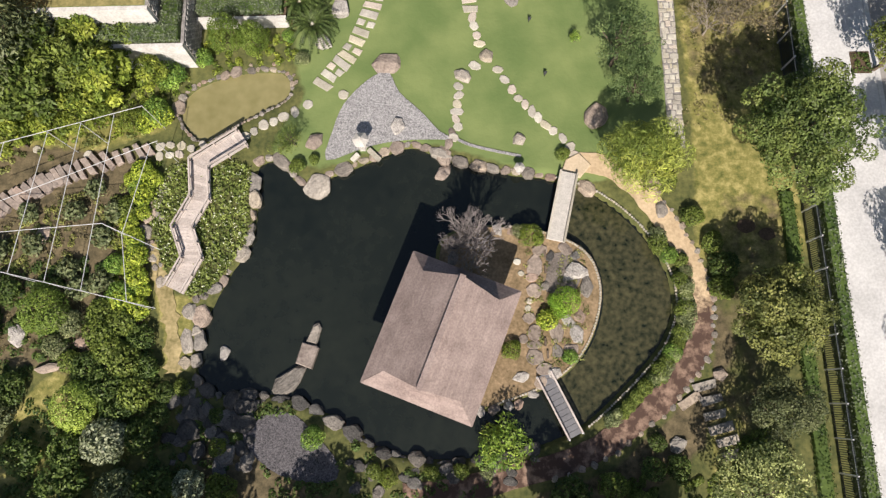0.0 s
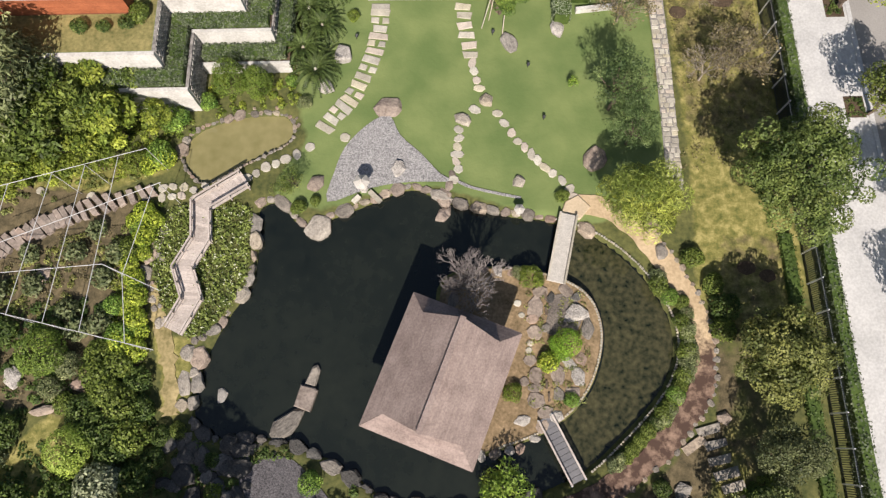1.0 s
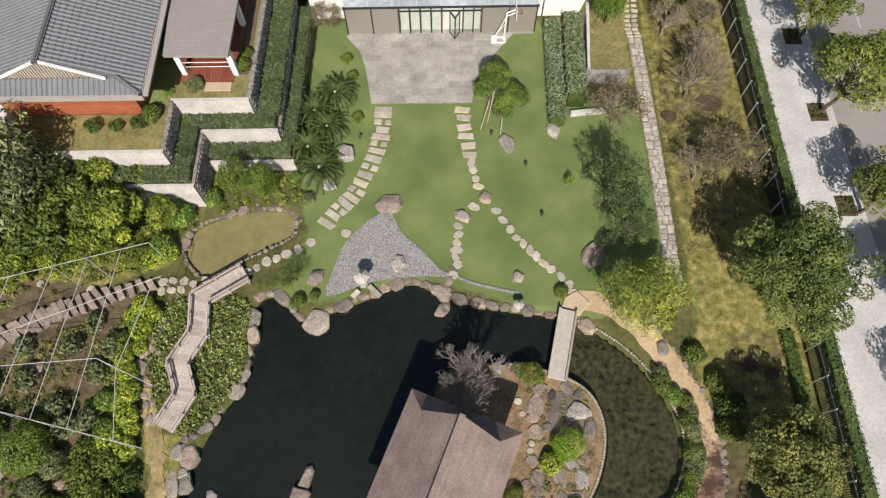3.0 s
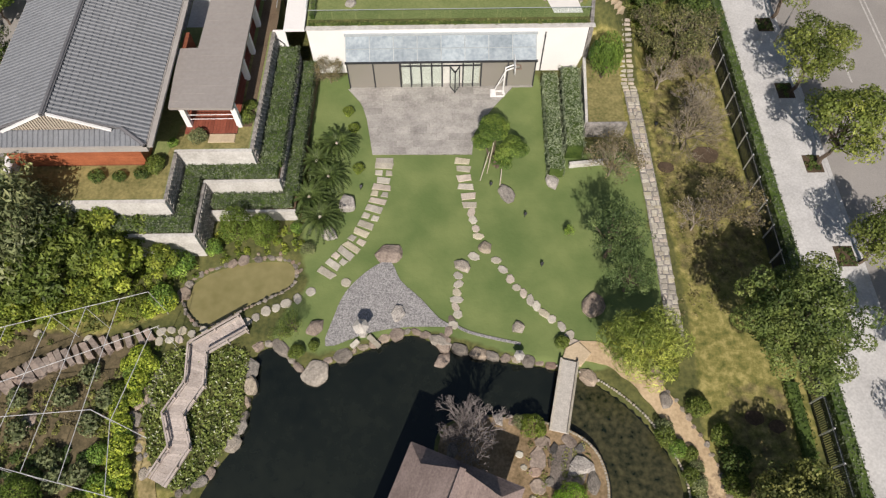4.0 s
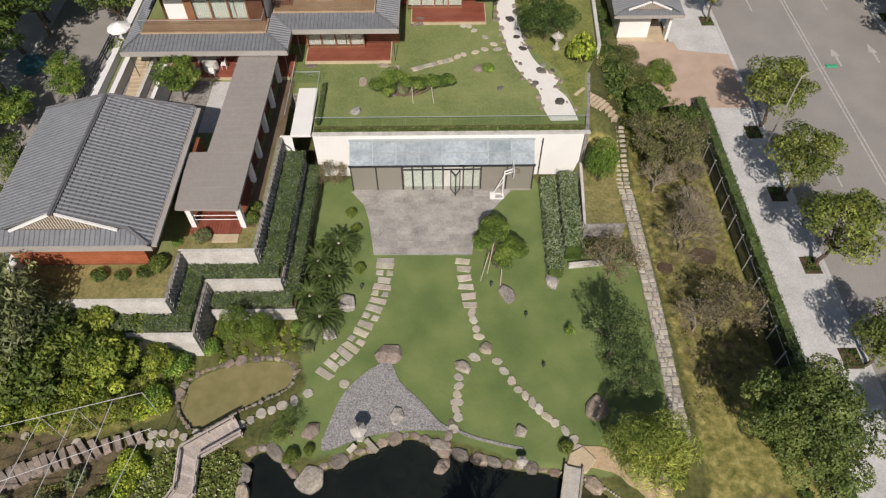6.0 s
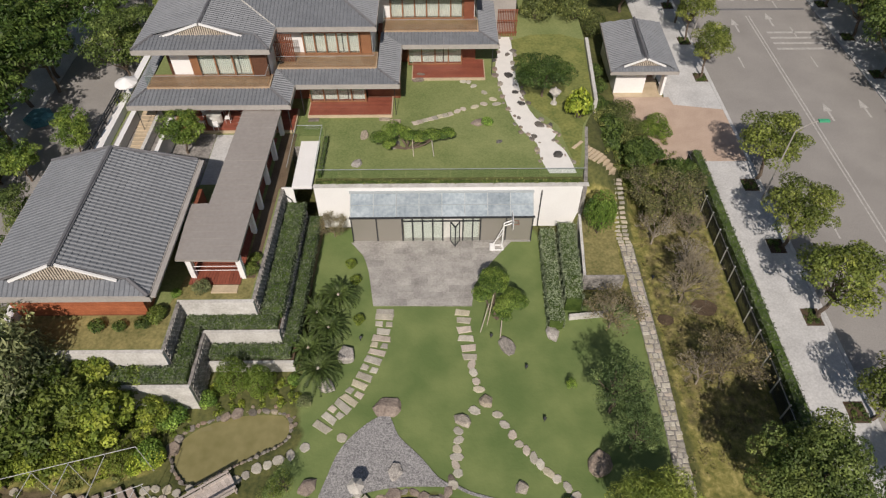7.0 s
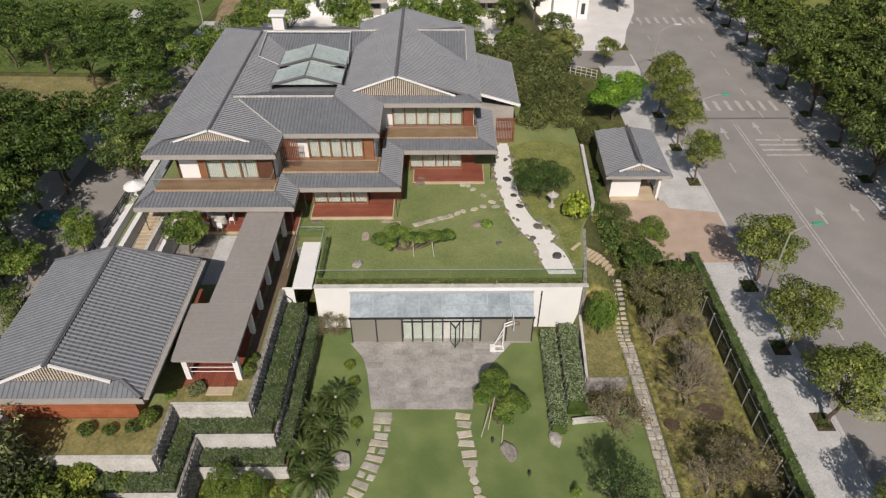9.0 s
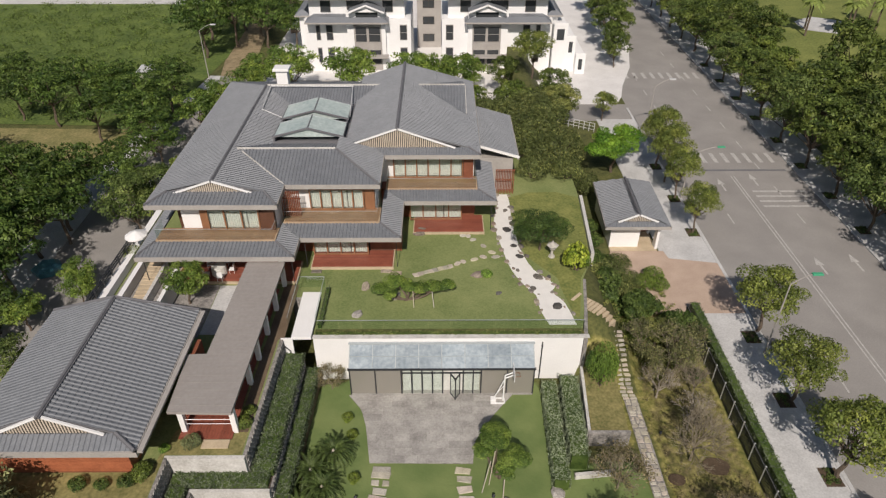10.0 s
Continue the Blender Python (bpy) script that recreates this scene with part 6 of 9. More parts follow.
for x, y, k in ((49.2, 50, 1.3), (49.6, 60.5, 1.3), (49.4, 70, 1.3), (50.2, 80.5, 1.3), (54.5, 61, 1.4), (54.0, 70.5, 1.4), (50.5, 46, 1.3), (52, 56, 1.45), (50, 65, 1.2), (57, 51, 1.5), (58.5, 62, 1.6), (51.5, 75, 1.4), (59, 73, 1.3), (51, 86, 1.3), (58, 83, 1.55), (52, 98, 1.2), (60, 94, 1.4), (51, 110, 1.1), (64, 67, 1.4), (65, 79, 1.3), (50.5, 104, 1.1), (54, 108, 1.3), (53, 119, 1.3), (50, 126, 1.2), (56, 128, 1.3)):
    put(P_FAR2 if k > 1.25 else P_MID, x + rnd.uniform(-1, 1), y + rnd.uniform(-1.5, 1.5), 0, k, rnd.uniform(0, 360), zs=k * rnd.uniform(0.8, 1.15), label="leafy park tree beyond the street")
# trees by the lane west of the house
for x, y, s, p in ((-31.0, 80.0, 1.3, P_SPRING), (-28.6, 84.5, 1.25, P_SPRING), (-31.2, 57.5, 1.1, P_ROUND), (-29.6, 60.5, 1.0, P_ROUND), (-33.0, 62.0, 0.8, P_ROUND), (-33.0, 48.3, 0.6, P_SPRING), (-37.4, 42.0, 0.95, P_DARK), (-38.0, 38.0, 0.95, P_MID), (-32.2, 30.5, 0.9, P_DARK), (-32.0, 46.0, 0.62, P_SPRING), (-35.0, 42.4, 0.75, P_SPRING), (-32.4, 36.4, 0.7, P_ROUND), (-29.4, 68, 0.7, P_MID), (-27.5, 92, 1.1, P_SPRING)):
    put(p, x, y, scale=s, turn=rnd.uniform(0, 360))
for x, y, s in ((-38.8, 47.0, 1.1), (-39.2, 53.0, 1.15), (-41.5, 43.0, 1.25), (-37.6, 55.5, 1.0), (-42.0, 49.5, 1.3), (-52, 91, 1.1), (-60, 92, 1.1), (-68, 90, 1.1), (-76, 93, 1.1), (-46.5, 91, 1.0), (-84, 92, 1.1), (-35.2, 67.5, 0.9), (-35.8, 75.0, 0.95), (-33.4, 71.5, 0.8), (-34.6, 63.0, 0.9), (-39.4, 63.5, 1.05), (-45.5, 63.0, 1.05), (-38.4, 81.5, 0.95), (-43.5, 87.0, 0.9), (-38.6, 58, 1.1), (-38.0, 79, 1.0), (-37.4, 87, 1.0), (-41, 52, 1.1), (-46, 47, 1.2), (-43, 60, 1.2), (-49, 56, 1.15), (-44, 79, 1.0), (-52, 66, 1.1), (-40, 84, 1.1), (-58, 70, 1.2), (-62, 62, 1.2), (-54, 45, 1.1), (-38.5, 41, 1.0), (-44, 40, 1.1), (-50, 38, 1.2), (-56, 54, 1.2), (-70, 66, 1.2), (-66, 80, 1.1), (-52, 84, 1.1), (-46, 88, 1.0), (-58, 86, 1.0), (-74, 82, 1.2), (-39, 93, 1.0), (-40, 112, 1.4), (-36, 118, 1.4), (-42, 122, 1.4), (-37, 128, 1.5), (-33, 124, 1.3), (-43, 134, 1.4), (-30, 116, 1.3), (-34, 136, 1.4), (-28, 126, 1.3), (-25, 116, 1.1)):
    put(P_FAR, x, y, 0, s, rnd.uniform(0, 360))
for x, y, s, p in ((-21.5, 93.5, 1.55, P_SPRING), (-13.0, 93.0, 1.55, P_SPRING), (-26.5, 95.0, 1.22, P_SPRING), (-4.2, 93.0, 1.42, P_SPRING), (3.2, 93.0, 1.35, P_SPRING), (0.0, 95.0, 1.22, P_SPRING), (13.4, 93.2, 1.3, P_STREET), (16.0, 89.4, 0.8, P_FAR2), (9.6, 95.0, 0.8, P_FAR2), (10.0, 84.0, 1.2, P_MID), (15.5, 82.0, 1.2, P_OLIVE), (4.5, 83.5, 1.1, P_MID), (28.8, 107.0, 0.8, P_FAR2), (29.6, 113.5, 1.15, P_FAR2), (30.6, 121.7, 1.25, P_FAR2), (31.2, 130.0, 1.05, P_FAR2), (31.2, 139.0, 1.05, P_FAR2)):
    put(p, x, y, scale=s, turn=rnd.uniform(0, 360))

solid("wall_hedge_end", Mesh().prism([(9.0, 27.35), (11.8, 27.65), (11.78, 27.9), (8.98, 27.6)], -0.1, 0.42), M_WALLTOP, "low white garden wall at the hedge's end", "wall", kind="structure")
# clipped hedges of small leaves
def hedge(line, width, z0, z1, seed, label, per=150, material=None):
    t = thing("hedge", label, "hedge", at=(*line[0], z0))
    core, rng = Mesh(), np.random.default_rng(abs(seed))
    vs = []
    for a, b in zip(line, line[1:]):
        a, b = Vector(a), Vector(b)
        d = b - a
        s = d.normalized()
        n = Vector((-s.y, s.x)) * width / 2
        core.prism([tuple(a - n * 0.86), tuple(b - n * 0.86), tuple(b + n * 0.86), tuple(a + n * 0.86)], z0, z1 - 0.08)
        count = int(per * d.length * (width + 2 * (z1 - z0)))
        share = width / (width + 2 * (z1 - z0))
        k = rng.random(count)
        side = np.where(rng.random(count) < share, 0, np.where(rng.random(count) < 0.5, -1, 1))
        across = np.where(side == 0, rng.uniform(-1, 1, count), side)
        high = np.where(side == 0, z1 + 0.05 * np.sin(k * 37) * np.sin(across * 3), z0 + (z1 - z0) * rng.random(count))
        across = across * (1 + 0.05 * np.sin(k * 53 + high * 4))
        pos = np.stack([a.x + d.x * k + n.x * across, a.y + d.y * k + n.y * across, high], 1) + rng.normal(size=(count, 3)) * 0.035
        nrm = np.stack([n.x * 2 / width * side, n.y * 2 / width * side, 1.0 * (side == 0) + 0.25], 1) + rng.normal(size=(count, 3)) * 0.5
        u1 = np.cross(nrm, rng.normal(size=(count, 3)))
        u1 /= np.linalg.norm(u1, axis=1)[:, None]
        u2 = np.cross(nrm, u1)
        u2 /= np.linalg.norm(u2, axis=1)[:, None]
        s_ = 0.13 * (0.6 + 0.8 * rng.random(count))[:, None]
        vs.append(np.stack([pos - u1 * s_ / 2, pos + u2 * s_ * 0.32, pos + u1 * s_ / 2, pos - u2 * s_ * 0.32], 1).reshape(-1, 3))
    # solid block under the leaves, always in the dark_leaf green
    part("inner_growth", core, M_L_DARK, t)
    v = np.concatenate(vs)
    me = bpy.data.meshes.new("foliage")
    me.from_pydata(v.tolist(), [], np.arange(len(v)).reshape(-1, 4).tolist())
    me.materials.append(material or M_HEDGE)
    part("foliage", me, M_HEDGE, t)
    return t


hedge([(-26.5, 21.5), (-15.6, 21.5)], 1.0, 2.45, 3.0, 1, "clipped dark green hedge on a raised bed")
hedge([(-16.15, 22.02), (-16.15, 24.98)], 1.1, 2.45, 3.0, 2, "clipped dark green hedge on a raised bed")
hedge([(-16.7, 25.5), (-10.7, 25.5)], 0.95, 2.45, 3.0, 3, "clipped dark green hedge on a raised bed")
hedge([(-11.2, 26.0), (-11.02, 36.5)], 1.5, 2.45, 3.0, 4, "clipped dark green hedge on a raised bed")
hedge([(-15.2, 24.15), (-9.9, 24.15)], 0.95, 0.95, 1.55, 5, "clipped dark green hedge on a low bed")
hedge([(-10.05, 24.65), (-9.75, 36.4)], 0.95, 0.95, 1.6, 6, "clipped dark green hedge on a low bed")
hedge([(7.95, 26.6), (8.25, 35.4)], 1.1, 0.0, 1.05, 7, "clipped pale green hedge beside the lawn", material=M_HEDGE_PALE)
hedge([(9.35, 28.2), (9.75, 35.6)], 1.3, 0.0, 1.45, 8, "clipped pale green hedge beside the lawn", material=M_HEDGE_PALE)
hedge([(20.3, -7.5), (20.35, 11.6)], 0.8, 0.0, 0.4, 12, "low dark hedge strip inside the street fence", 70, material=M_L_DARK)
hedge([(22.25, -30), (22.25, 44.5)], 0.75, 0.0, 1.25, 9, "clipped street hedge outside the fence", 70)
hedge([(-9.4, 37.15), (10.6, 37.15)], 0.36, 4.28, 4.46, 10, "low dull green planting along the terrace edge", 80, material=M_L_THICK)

# tall trees out of view, added to cast shade on the garden's southern edge
for x, y, s in ((-25.8, -10.4, 1.3), (-19.4, -10.4, 1.0), (-14.4, -9.4, 1.42), (-7.4, -10.4, 1.0), (0.0, -10.8, 1.0), (6.6, -10.2, 1.12), (10.2, -9.8, 1.0)):
    put(P_DARK, x, y, 0, s * 1.1, rnd.uniform(0, 360), label="tall dark tree south of the pond garden")

# ---- stones ----
def blob(seed, low=False):
    """A quarried boulder about 2 m across: the hull of uneven rings, its edges worn round."""
    rnd_ = random.Random(seed)
    b = bmesh.new()
    n, lean = rnd_.choice((6, 7, 7, 8)), (rnd_.uniform(-0.12, 0.12), rnd_.uniform(-0.12, 0.12))
    rings = ((-0.6, 0.7, 1.05), (0.05, 0.72, 1.15), (0.35, 0.55, 1.05), (0.62, 0.3, 0.8)) if not low else ((-0.6, 0.75, 1.05), (0.3, 0.72, 1.15), (0.55, 0.5, 1.0))
    for h, r0, r1 in rings:
        for i in range(n):
            a = 2 * math.pi * (i + rnd_.uniform(-0.38, 0.38)) / n
            r = rnd_.uniform(r0, r1)
            x, y = r * math.cos(a), r * math.sin(a)
            b.verts.new((x, y, h + rnd_.uniform(-0.08, 0.08) + (lean[0] * x + lean[1] * y) * (h > 0)))
    hull = bmesh.ops.convex_hull(b, input=list(b.verts))
    bmesh.ops.delete(b, geom=[v_ for v_ in hull["geom_interior"] if isinstance(v_, bmesh.types.BMVert)], context="VERTS")
    bmesh.ops.bevel(b, geom=list(b.edges), offset=0.05, segments=1, affect="EDGES", clamp_overlap=True)
    bmesh.ops.triangulate(b, faces=list(b.faces))
    bmesh.ops.recalc_face_normals(b, faces=list(b.faces))
    for v_ in b.verts:
        p = v_.co
        v_.co = p * (1 + 0.07 * noise.noise(p * 1.7 + Vector((seed * 7.1, 0, 0))) + 0.03 * noise.noise(p * 6 + Vector((0, seed, 0))))
    return b


def rock_data(seed, material, low=False):
    b = blob(seed, low)
    me = bpy.data.meshes.new("rock")
    b.to_mesh(me)
    b.free()
    me.materials.append(material)
    return me


ROCKS = [rock_data(i, M_STONE, i % 2 == 1) for i in range(12)]
PALES = [rock_data(i + 60, M_ROCK_PALE, i % 2 == 0) for i in range(6)]
DARKS = [rock_data(i + 40, M_ROCK_DARK, i % 2 == 1) for i in range(8)]
BROWNS = [rock_data(i + 20, M_ROCK_BROWN, i % 2 == 1) for i in range(8)]
rr = random.Random(11)


def rock(x, y, rx, ry=None, z=None, turn=None, h=None, brown=False, label="weathered grey boulder", group=""):
    small = group.startswith(("edging", "rocks round the small"))
    ob = new("edging_stone" if small else "rock", rr.choice(DARKS if "dark" in label else PALES if label.startswith(("pale", "large pale", "upright pale")) else BROWNS if brown else ROCKS))
    z = ground_height(x, y) if z is None else z
    ry = ry or rx * rr.uniform(0.7, 1.0)
    ob.matrix_world = pose(x, y, z, 0, 0, rr.uniform(0, 360) if turn is None else turn) @ Matrix.Diagonal((rx * 1.1, ry * 1.1, h or 0.9 * min(rx, ry), 1))
    return tagged(ob, label, "edging stone" if small else "rock", group)


def shore(a, b, size, z, poly, label, group, off=0.05, brown=0.25, skip=(), deep=0.7, second=0.0, chance=1.0):
    """Boulders packed side by side along a stretch of a water's edge, now and then a second row behind."""
    n, i, run, last = len(poly), float(a), 0.0, None
    s = size * rr.uniform(0.6, 1.3)
    while i <= b:
        p = Vector(poly[int(i) % n]).lerp(Vector(poly[(int(i) + 1) % n]), i % 1)
        run += (p - last).length if last is not None else 0.0
        last = p
        if run >= s * 0.93:
            t = (Vector(poly[(int(i) + 1) % n]) - Vector(poly[int(i) % n])).normalized()
            q = p + Vector((rr.uniform(-off, off), rr.uniform(-off, off)))
            if rr.random() < chance and not any((q - Vector(c)).length < d for c, d in skip):
                rock(q.x, q.y, s, s * rr.uniform(deep - 0.15, deep + 0.2), z, math.degrees(math.atan2(t.y, t.x)) + rr.uniform(-18, 18), s * rr.uniform(0.55, 0.9), rr.random() < brown, label, group)
                if rr.random() < second:
                    w = q + Vector((t.y, -t.x)) * (-s * 1.15)
                    rock(w.x, w.y, s * rr.uniform(0.4, 0.75), None, z + 0.1, None, None, rr.random() < brown, label, group)
            nxt = size * rr.choice((0.5, 0.65, 0.8, 1.0, 1.2, 1.5)) * rr.uniform(0.9, 1.1)
            run, s = -s * 0.93, nxt
        i += 0.05


PB = "boulders round the pond"
BRIDGES = (((7.5, 12.9), 0.8), ((6.8, -2.0), 0.8))
shore(0, 35, 0.50, -0.12, POND, "grey boulder at the pond's edge", PB, 0.06, 0.4, BRIDGES, 0.66, 0.12)
shore(62, 80, 0.44, -0.2, POND, "dark grey boulder at the pond's edge", PB, 0.12, 0.15, BRIDGES, 0.8, 0.5)
shore(80, 88.5, 0.40, -0.2, POND, "dark grey boulder at the pond's edge", PB, 0.15, 0.15, BRIDGES, 0.8, 0.6)
shore(95.6, 98, 0.44, -0.2, POND, "grey boulder at the pond's edge", PB, 0.15, 0.2, BRIDGES, 0.8, 0.6)
shore(98, 107, 0.42, -0.14, POND, "grey boulder at the pond's edge", PB, 0.08, 0.15, BRIDGES, 0.7, 0.1)
DOTS = [rock_data(i + 80, M_STEP, True) for i in range(3)]


def dotted(line, pitch, r, z, label, group):
    """Small round stones set one beside the next along a line."""
    run, last = 0.0, None
    for a, b in zip(line, line[1:]):
        a, b = Vector(a), Vector(b)
        length = (b - a).length
        while run < length:
            p = a.lerp(b, run / length)
            ob = new("edging_stone", rr.choice(DOTS))
            k = r * rr.uniform(0.85, 1.15)
            ob.matrix_world = pose(p.x + rr.uniform(-0.015, 0.015), p.y + rr.uniform(-0.015, 0.015), z, 0, 0, rr.uniform(0, 360)) @ Matrix.Diagonal((k, k, k * 1.3, 1))
            tagged(ob, label, "edging stone", group)
            run += pitch
        run -= length


dotted(POND[32:60], 0.17, 0.075, 0.02, "small pale edging stone of the channel", "edging stones of the channel")
shore(0, 30, 0.27, -0.08, POOL, "grey edging rock of the small pool", "rocks round the small pool", 0.04, 0.3, deep=0.75, second=0.2)
shore(30, 48, 0.13, -0.04, POOL, "small pale edging stone of the small pool", "rocks round the small pool", 0.02, 0.0)
solid("island_ground", sheet([(x * 0.985 + 0.06, y * 0.985 + 0.06) for x, y in ISLAND], 0.2), mat("island_soil", (0.115, 0.085, 0.042), (0.35, 0.255, 0.155), 1.1, 6, 0.95, 0.6, 0.03), "tan soil and moss of the pond island", "island", kind="structure")
ring = [p for p in ISLAND[6:38]]
rl, rrg = ribbon(ring, 0.16)
solid("island_edging", strip(Mesh(), rl, rrg, -0.6, 0.2), M_EARTH, "narrow brown earth edging of the island", "edging", kind="structure")
dotted(ring, 0.165, 0.07, 0.2, "small round edging stone of the island", "edging stones of the island")
# boulders of known place
for x, y, rx, ry, z, br, lab in ((-7.7, 12.75, 0.85, 0.75, -0.3, False, "grey square boulder standing in the pond"), (0.0, 14.4, 0.62, 0.42, -0.1, True, "reddish flat boulder on the pond bank"), (0.3, 15.2, 0.42, 0.3, -0.05, True, "tan flat boulder on the pond bank"), (0.6, 15.85, 0.55, 0.26, -0.1, True, "long tan flat stone at the gravel"), (-0.05, 13.45, 0.55, 0.42, -0.35, True, "reddish boulder standing in the water"), (4.45, 25.2, 0.8, 0.5, 0.0, False, "grey boulder on the lawn"), (7.7, 26.2, 0.45, 0.6, 0.05, False, "pale boulder beside the hedge"), (-3.4, 20.6, 0.95, 0.78, -0.15, True, "low reddish boulder at the gravel's tip"), (9.4, 16.8, 0.72, 0.85, -0.1, True, "rugged tan boulder on the lawn"), (4.6, 15.4, 0.5, 0.4, 0.0, False, "grey boulder on the lawn near the pond"), (1.3, 19.7, 0.55, 0.42, 0.0, False, "flat grey-brown boulder in the stepping path"), (2.8, 21.0, 0.55, 0.45, 0.0, False, "flat grey boulder in the stepping path"), (-7.9, 15.5, 0.55, 0.5, 0.05, True, "orange-brown boulder by the pond"), (-7.5, 22.2, 0.55, 0.5, 0.05, False, "pale boulder under the cycads"), (-6.5, 24.5, 0.65, 0.6, 0.1, False, "pale boulder under the cycads"), (-2.8, 16.4, 0.5, 0.4, 0.05, False, "pale flat boulder in the gravel"), (-12.9, 2.8, 0.3, 0.45, -0.38, False, "pale stone standing in the pond"), (15.3, 1.0, 0.32, 0.45, 0.1, True, "upright tan stone beside the steps"), (12.6, -2.8, 0.6, 0.45, 0.0, False, "grey boulder beside the path"), (12.9, 10.7, 0.5, 0.4, 0.0, False, "grey boulder beside the sandy path"), (12.5, 12.3, 0.6, 0.45, 0.05, True, "brown boulder beside the sandy path"),
                           (-6.5, 39.5, 0.5, 0.4, TERR, True, "pale tan boulder on the terrace lawn"), (-6.2, 43.0, 0.6, 0.35, TERR, False, "grey flat rock beside the pine"), (-1.8, 51.1, 0.7, 0.5, TERR, True, "tan boulder beside the deck"), (3.2, 44.6, 0.55, 0.5, TERR, True, "reddish rock on the terrace lawn"), (-3.6, 41.7, 0.5, 0.4, TERR, False, "grey rock under the pine"), (-24.8, 4.0, 0.6, 0.5, 0.0, False, "pale rock under the shrubs"), (-20.9, 3.6, 0.6, 0.5, 0.0, True, "brown rock under the shrubs"), (-19.4, 4.4, 0.5, 0.45, 0.0, False, "grey rock under the shrubs"), (-22.7, 2.1, 0.75, 0.3, 0.1, True, "long tan stone among the shrubs"), (-24.0, 9.9, 0.6, 0.5, 0.0, False, "grey rock on bare soil"), (-22.2, 3.4, 0.5, 0.4, 0.0, True, "brown rock under the shrubs")):
    rock(x, y, rx, ry, z, brown=br, label=lab)
solid("rock_basin", sheet(smooth_loop([(5.75, 5.9), (5.85, 7.0), (6.1, 7.95), (6.8, 8.2), (7.5, 7.9), (7.9, 7.1), (7.6, 6.2), (7.0, 5.8)], 3), 0.235), mat("wet_gravel", (0.055, 0.048, 0.042), (0.26, 0.225, 0.195), 1.2, 9, 0.6, 0.9, 0.05), "dark wet gravel hollow on the island", "gravel", kind="structure")
for x, y, rx, ry, h, lab in ((7.6, 7.1, 0.72, 0.62, 0.55, "pale round-topped rock in the island hollow"), (7.15, 6.75, 0.42, 0.38, 0.4, "pale rounded rock in the island hollow"), (8.1, 6.15, 0.42, 0.82, 0.35, "dark grey upright oval rock on the island"), (7.0, 8.45, 0.62, 0.42, 0.3, "tan flat rock at the bridge end"), (6.1, 8.0, 0.4, 0.3, 0.3, "dark grey rock round the hollow"), (7.6, 8.0, 0.4, 0.3, 0.35, "dark grey rock round the hollow"), (5.75, 6.2, 0.3, 0.42, 0.3, "dark grey rock round the hollow"), (7.35, 3.45, 0.42, 0.66, 0.35, "pale upright rock on the island"), (6.25, 3.5, 0.75, 0.5, 0.25, "brown flat rock on the island"), (6.9, 4.2, 0.6, 0.34, 0.25, "pale rock under the clipped shrub"), (7.6, 4.4, 0.5, 0.4, 0.25, "tan rock under the clipped shrub"), (5.95, 1.25, 0.42, 0.5, 0.35, "pale grey rock beside the plank bridge"), (6.2, 2.5, 0.5, 0.4, 0.28, "dark grey rock on the island"), (7.0, 2.6, 0.4, 0.5, 0.28, "grey rock on the island"), (4.1, 1.05, 0.34, 0.55, 0.3, "pale rock at the water's edge"), (5.2, 0.75, 0.45, 0.4, 0.3, "grey rock beside the plank bridge"), (4.75, 0.1, 0.42, 0.25, 0.3, "pale rock at the water's edge"), (1.75, -0.72, 0.46, 0.26, 0.25, "pale rock at the water's edge"), (2.5, -0.68, 0.4, 0.3, 0.28, "grey rock at the water's edge"), (3.3, -0.5, 0.36, 0.3, 0.25, "pale rock at the water's edge"), (3.9, -0.42, 0.34, 0.28, 0.25, "grey rock at the water's edge"), (1.4, 9.5, 0.5, 0.34, 0.3, "grey rock at the water's edge"), (2.2, 9.75, 0.4, 0.3, 0.3, "grey rock at the water's edge"), (3.1, 9.7, 0.45, 0.32, 0.3, "pale rock at the water's edge"), (0.5, 8.9, 0.45, 0.4, 0.3, "dark grey rock at the water's edge"), (0.4, 8.0, 0.5, 0.4, 0.35, "dark grey rock beside the pavilion"), (3.9, 9.5, 0.3, 0.25, 0.25, "grey rock at the water's edge")):
    rock(x, y, rx * 0.86, ry * 0.86, 0.14, h=h * 0.8, brown=lab.startswith(("tan", "brown", "grey")), label=lab, group="rocks on the island")
cover_low = [(rr.uniform(4.6, 8.0), rr.uniform(1.6, 8.4), 0.24) for _ in range(90)]
tagged(new("island_grass", leaf_mesh("island_grass", cover_low, [0.2] * 90, 2600, 0.11, M_L_OLIVE, 61, 0.8, 0.4, squash=0.4)), "sparse olive grass tufts on the island", "ground plants", kind="stuff")
for i in range(52):
    x, y = rr.uniform(-15.6, -11.0), rr.uniform(-3.6, 0.6)
    if not inside(x, y, POND):
        rock(x, y, rr.uniform(0.2, 0.7), brown=rr.random() < 0.3, label="dark grey rock in the planting south of the pond", group="rocks south of the pond")
for i in range(22):
    x, y = rr.uniform(-6.0, 3.5), rr.uniform(-5.0, -3.2)
    if not inside(x, y, POND):
        rock(x, y, rr.uniform(0.18, 0.45), brown=rr.random() < 0.3, label="dark grey rock in the planting south of the pond", group="rocks south of the pond")
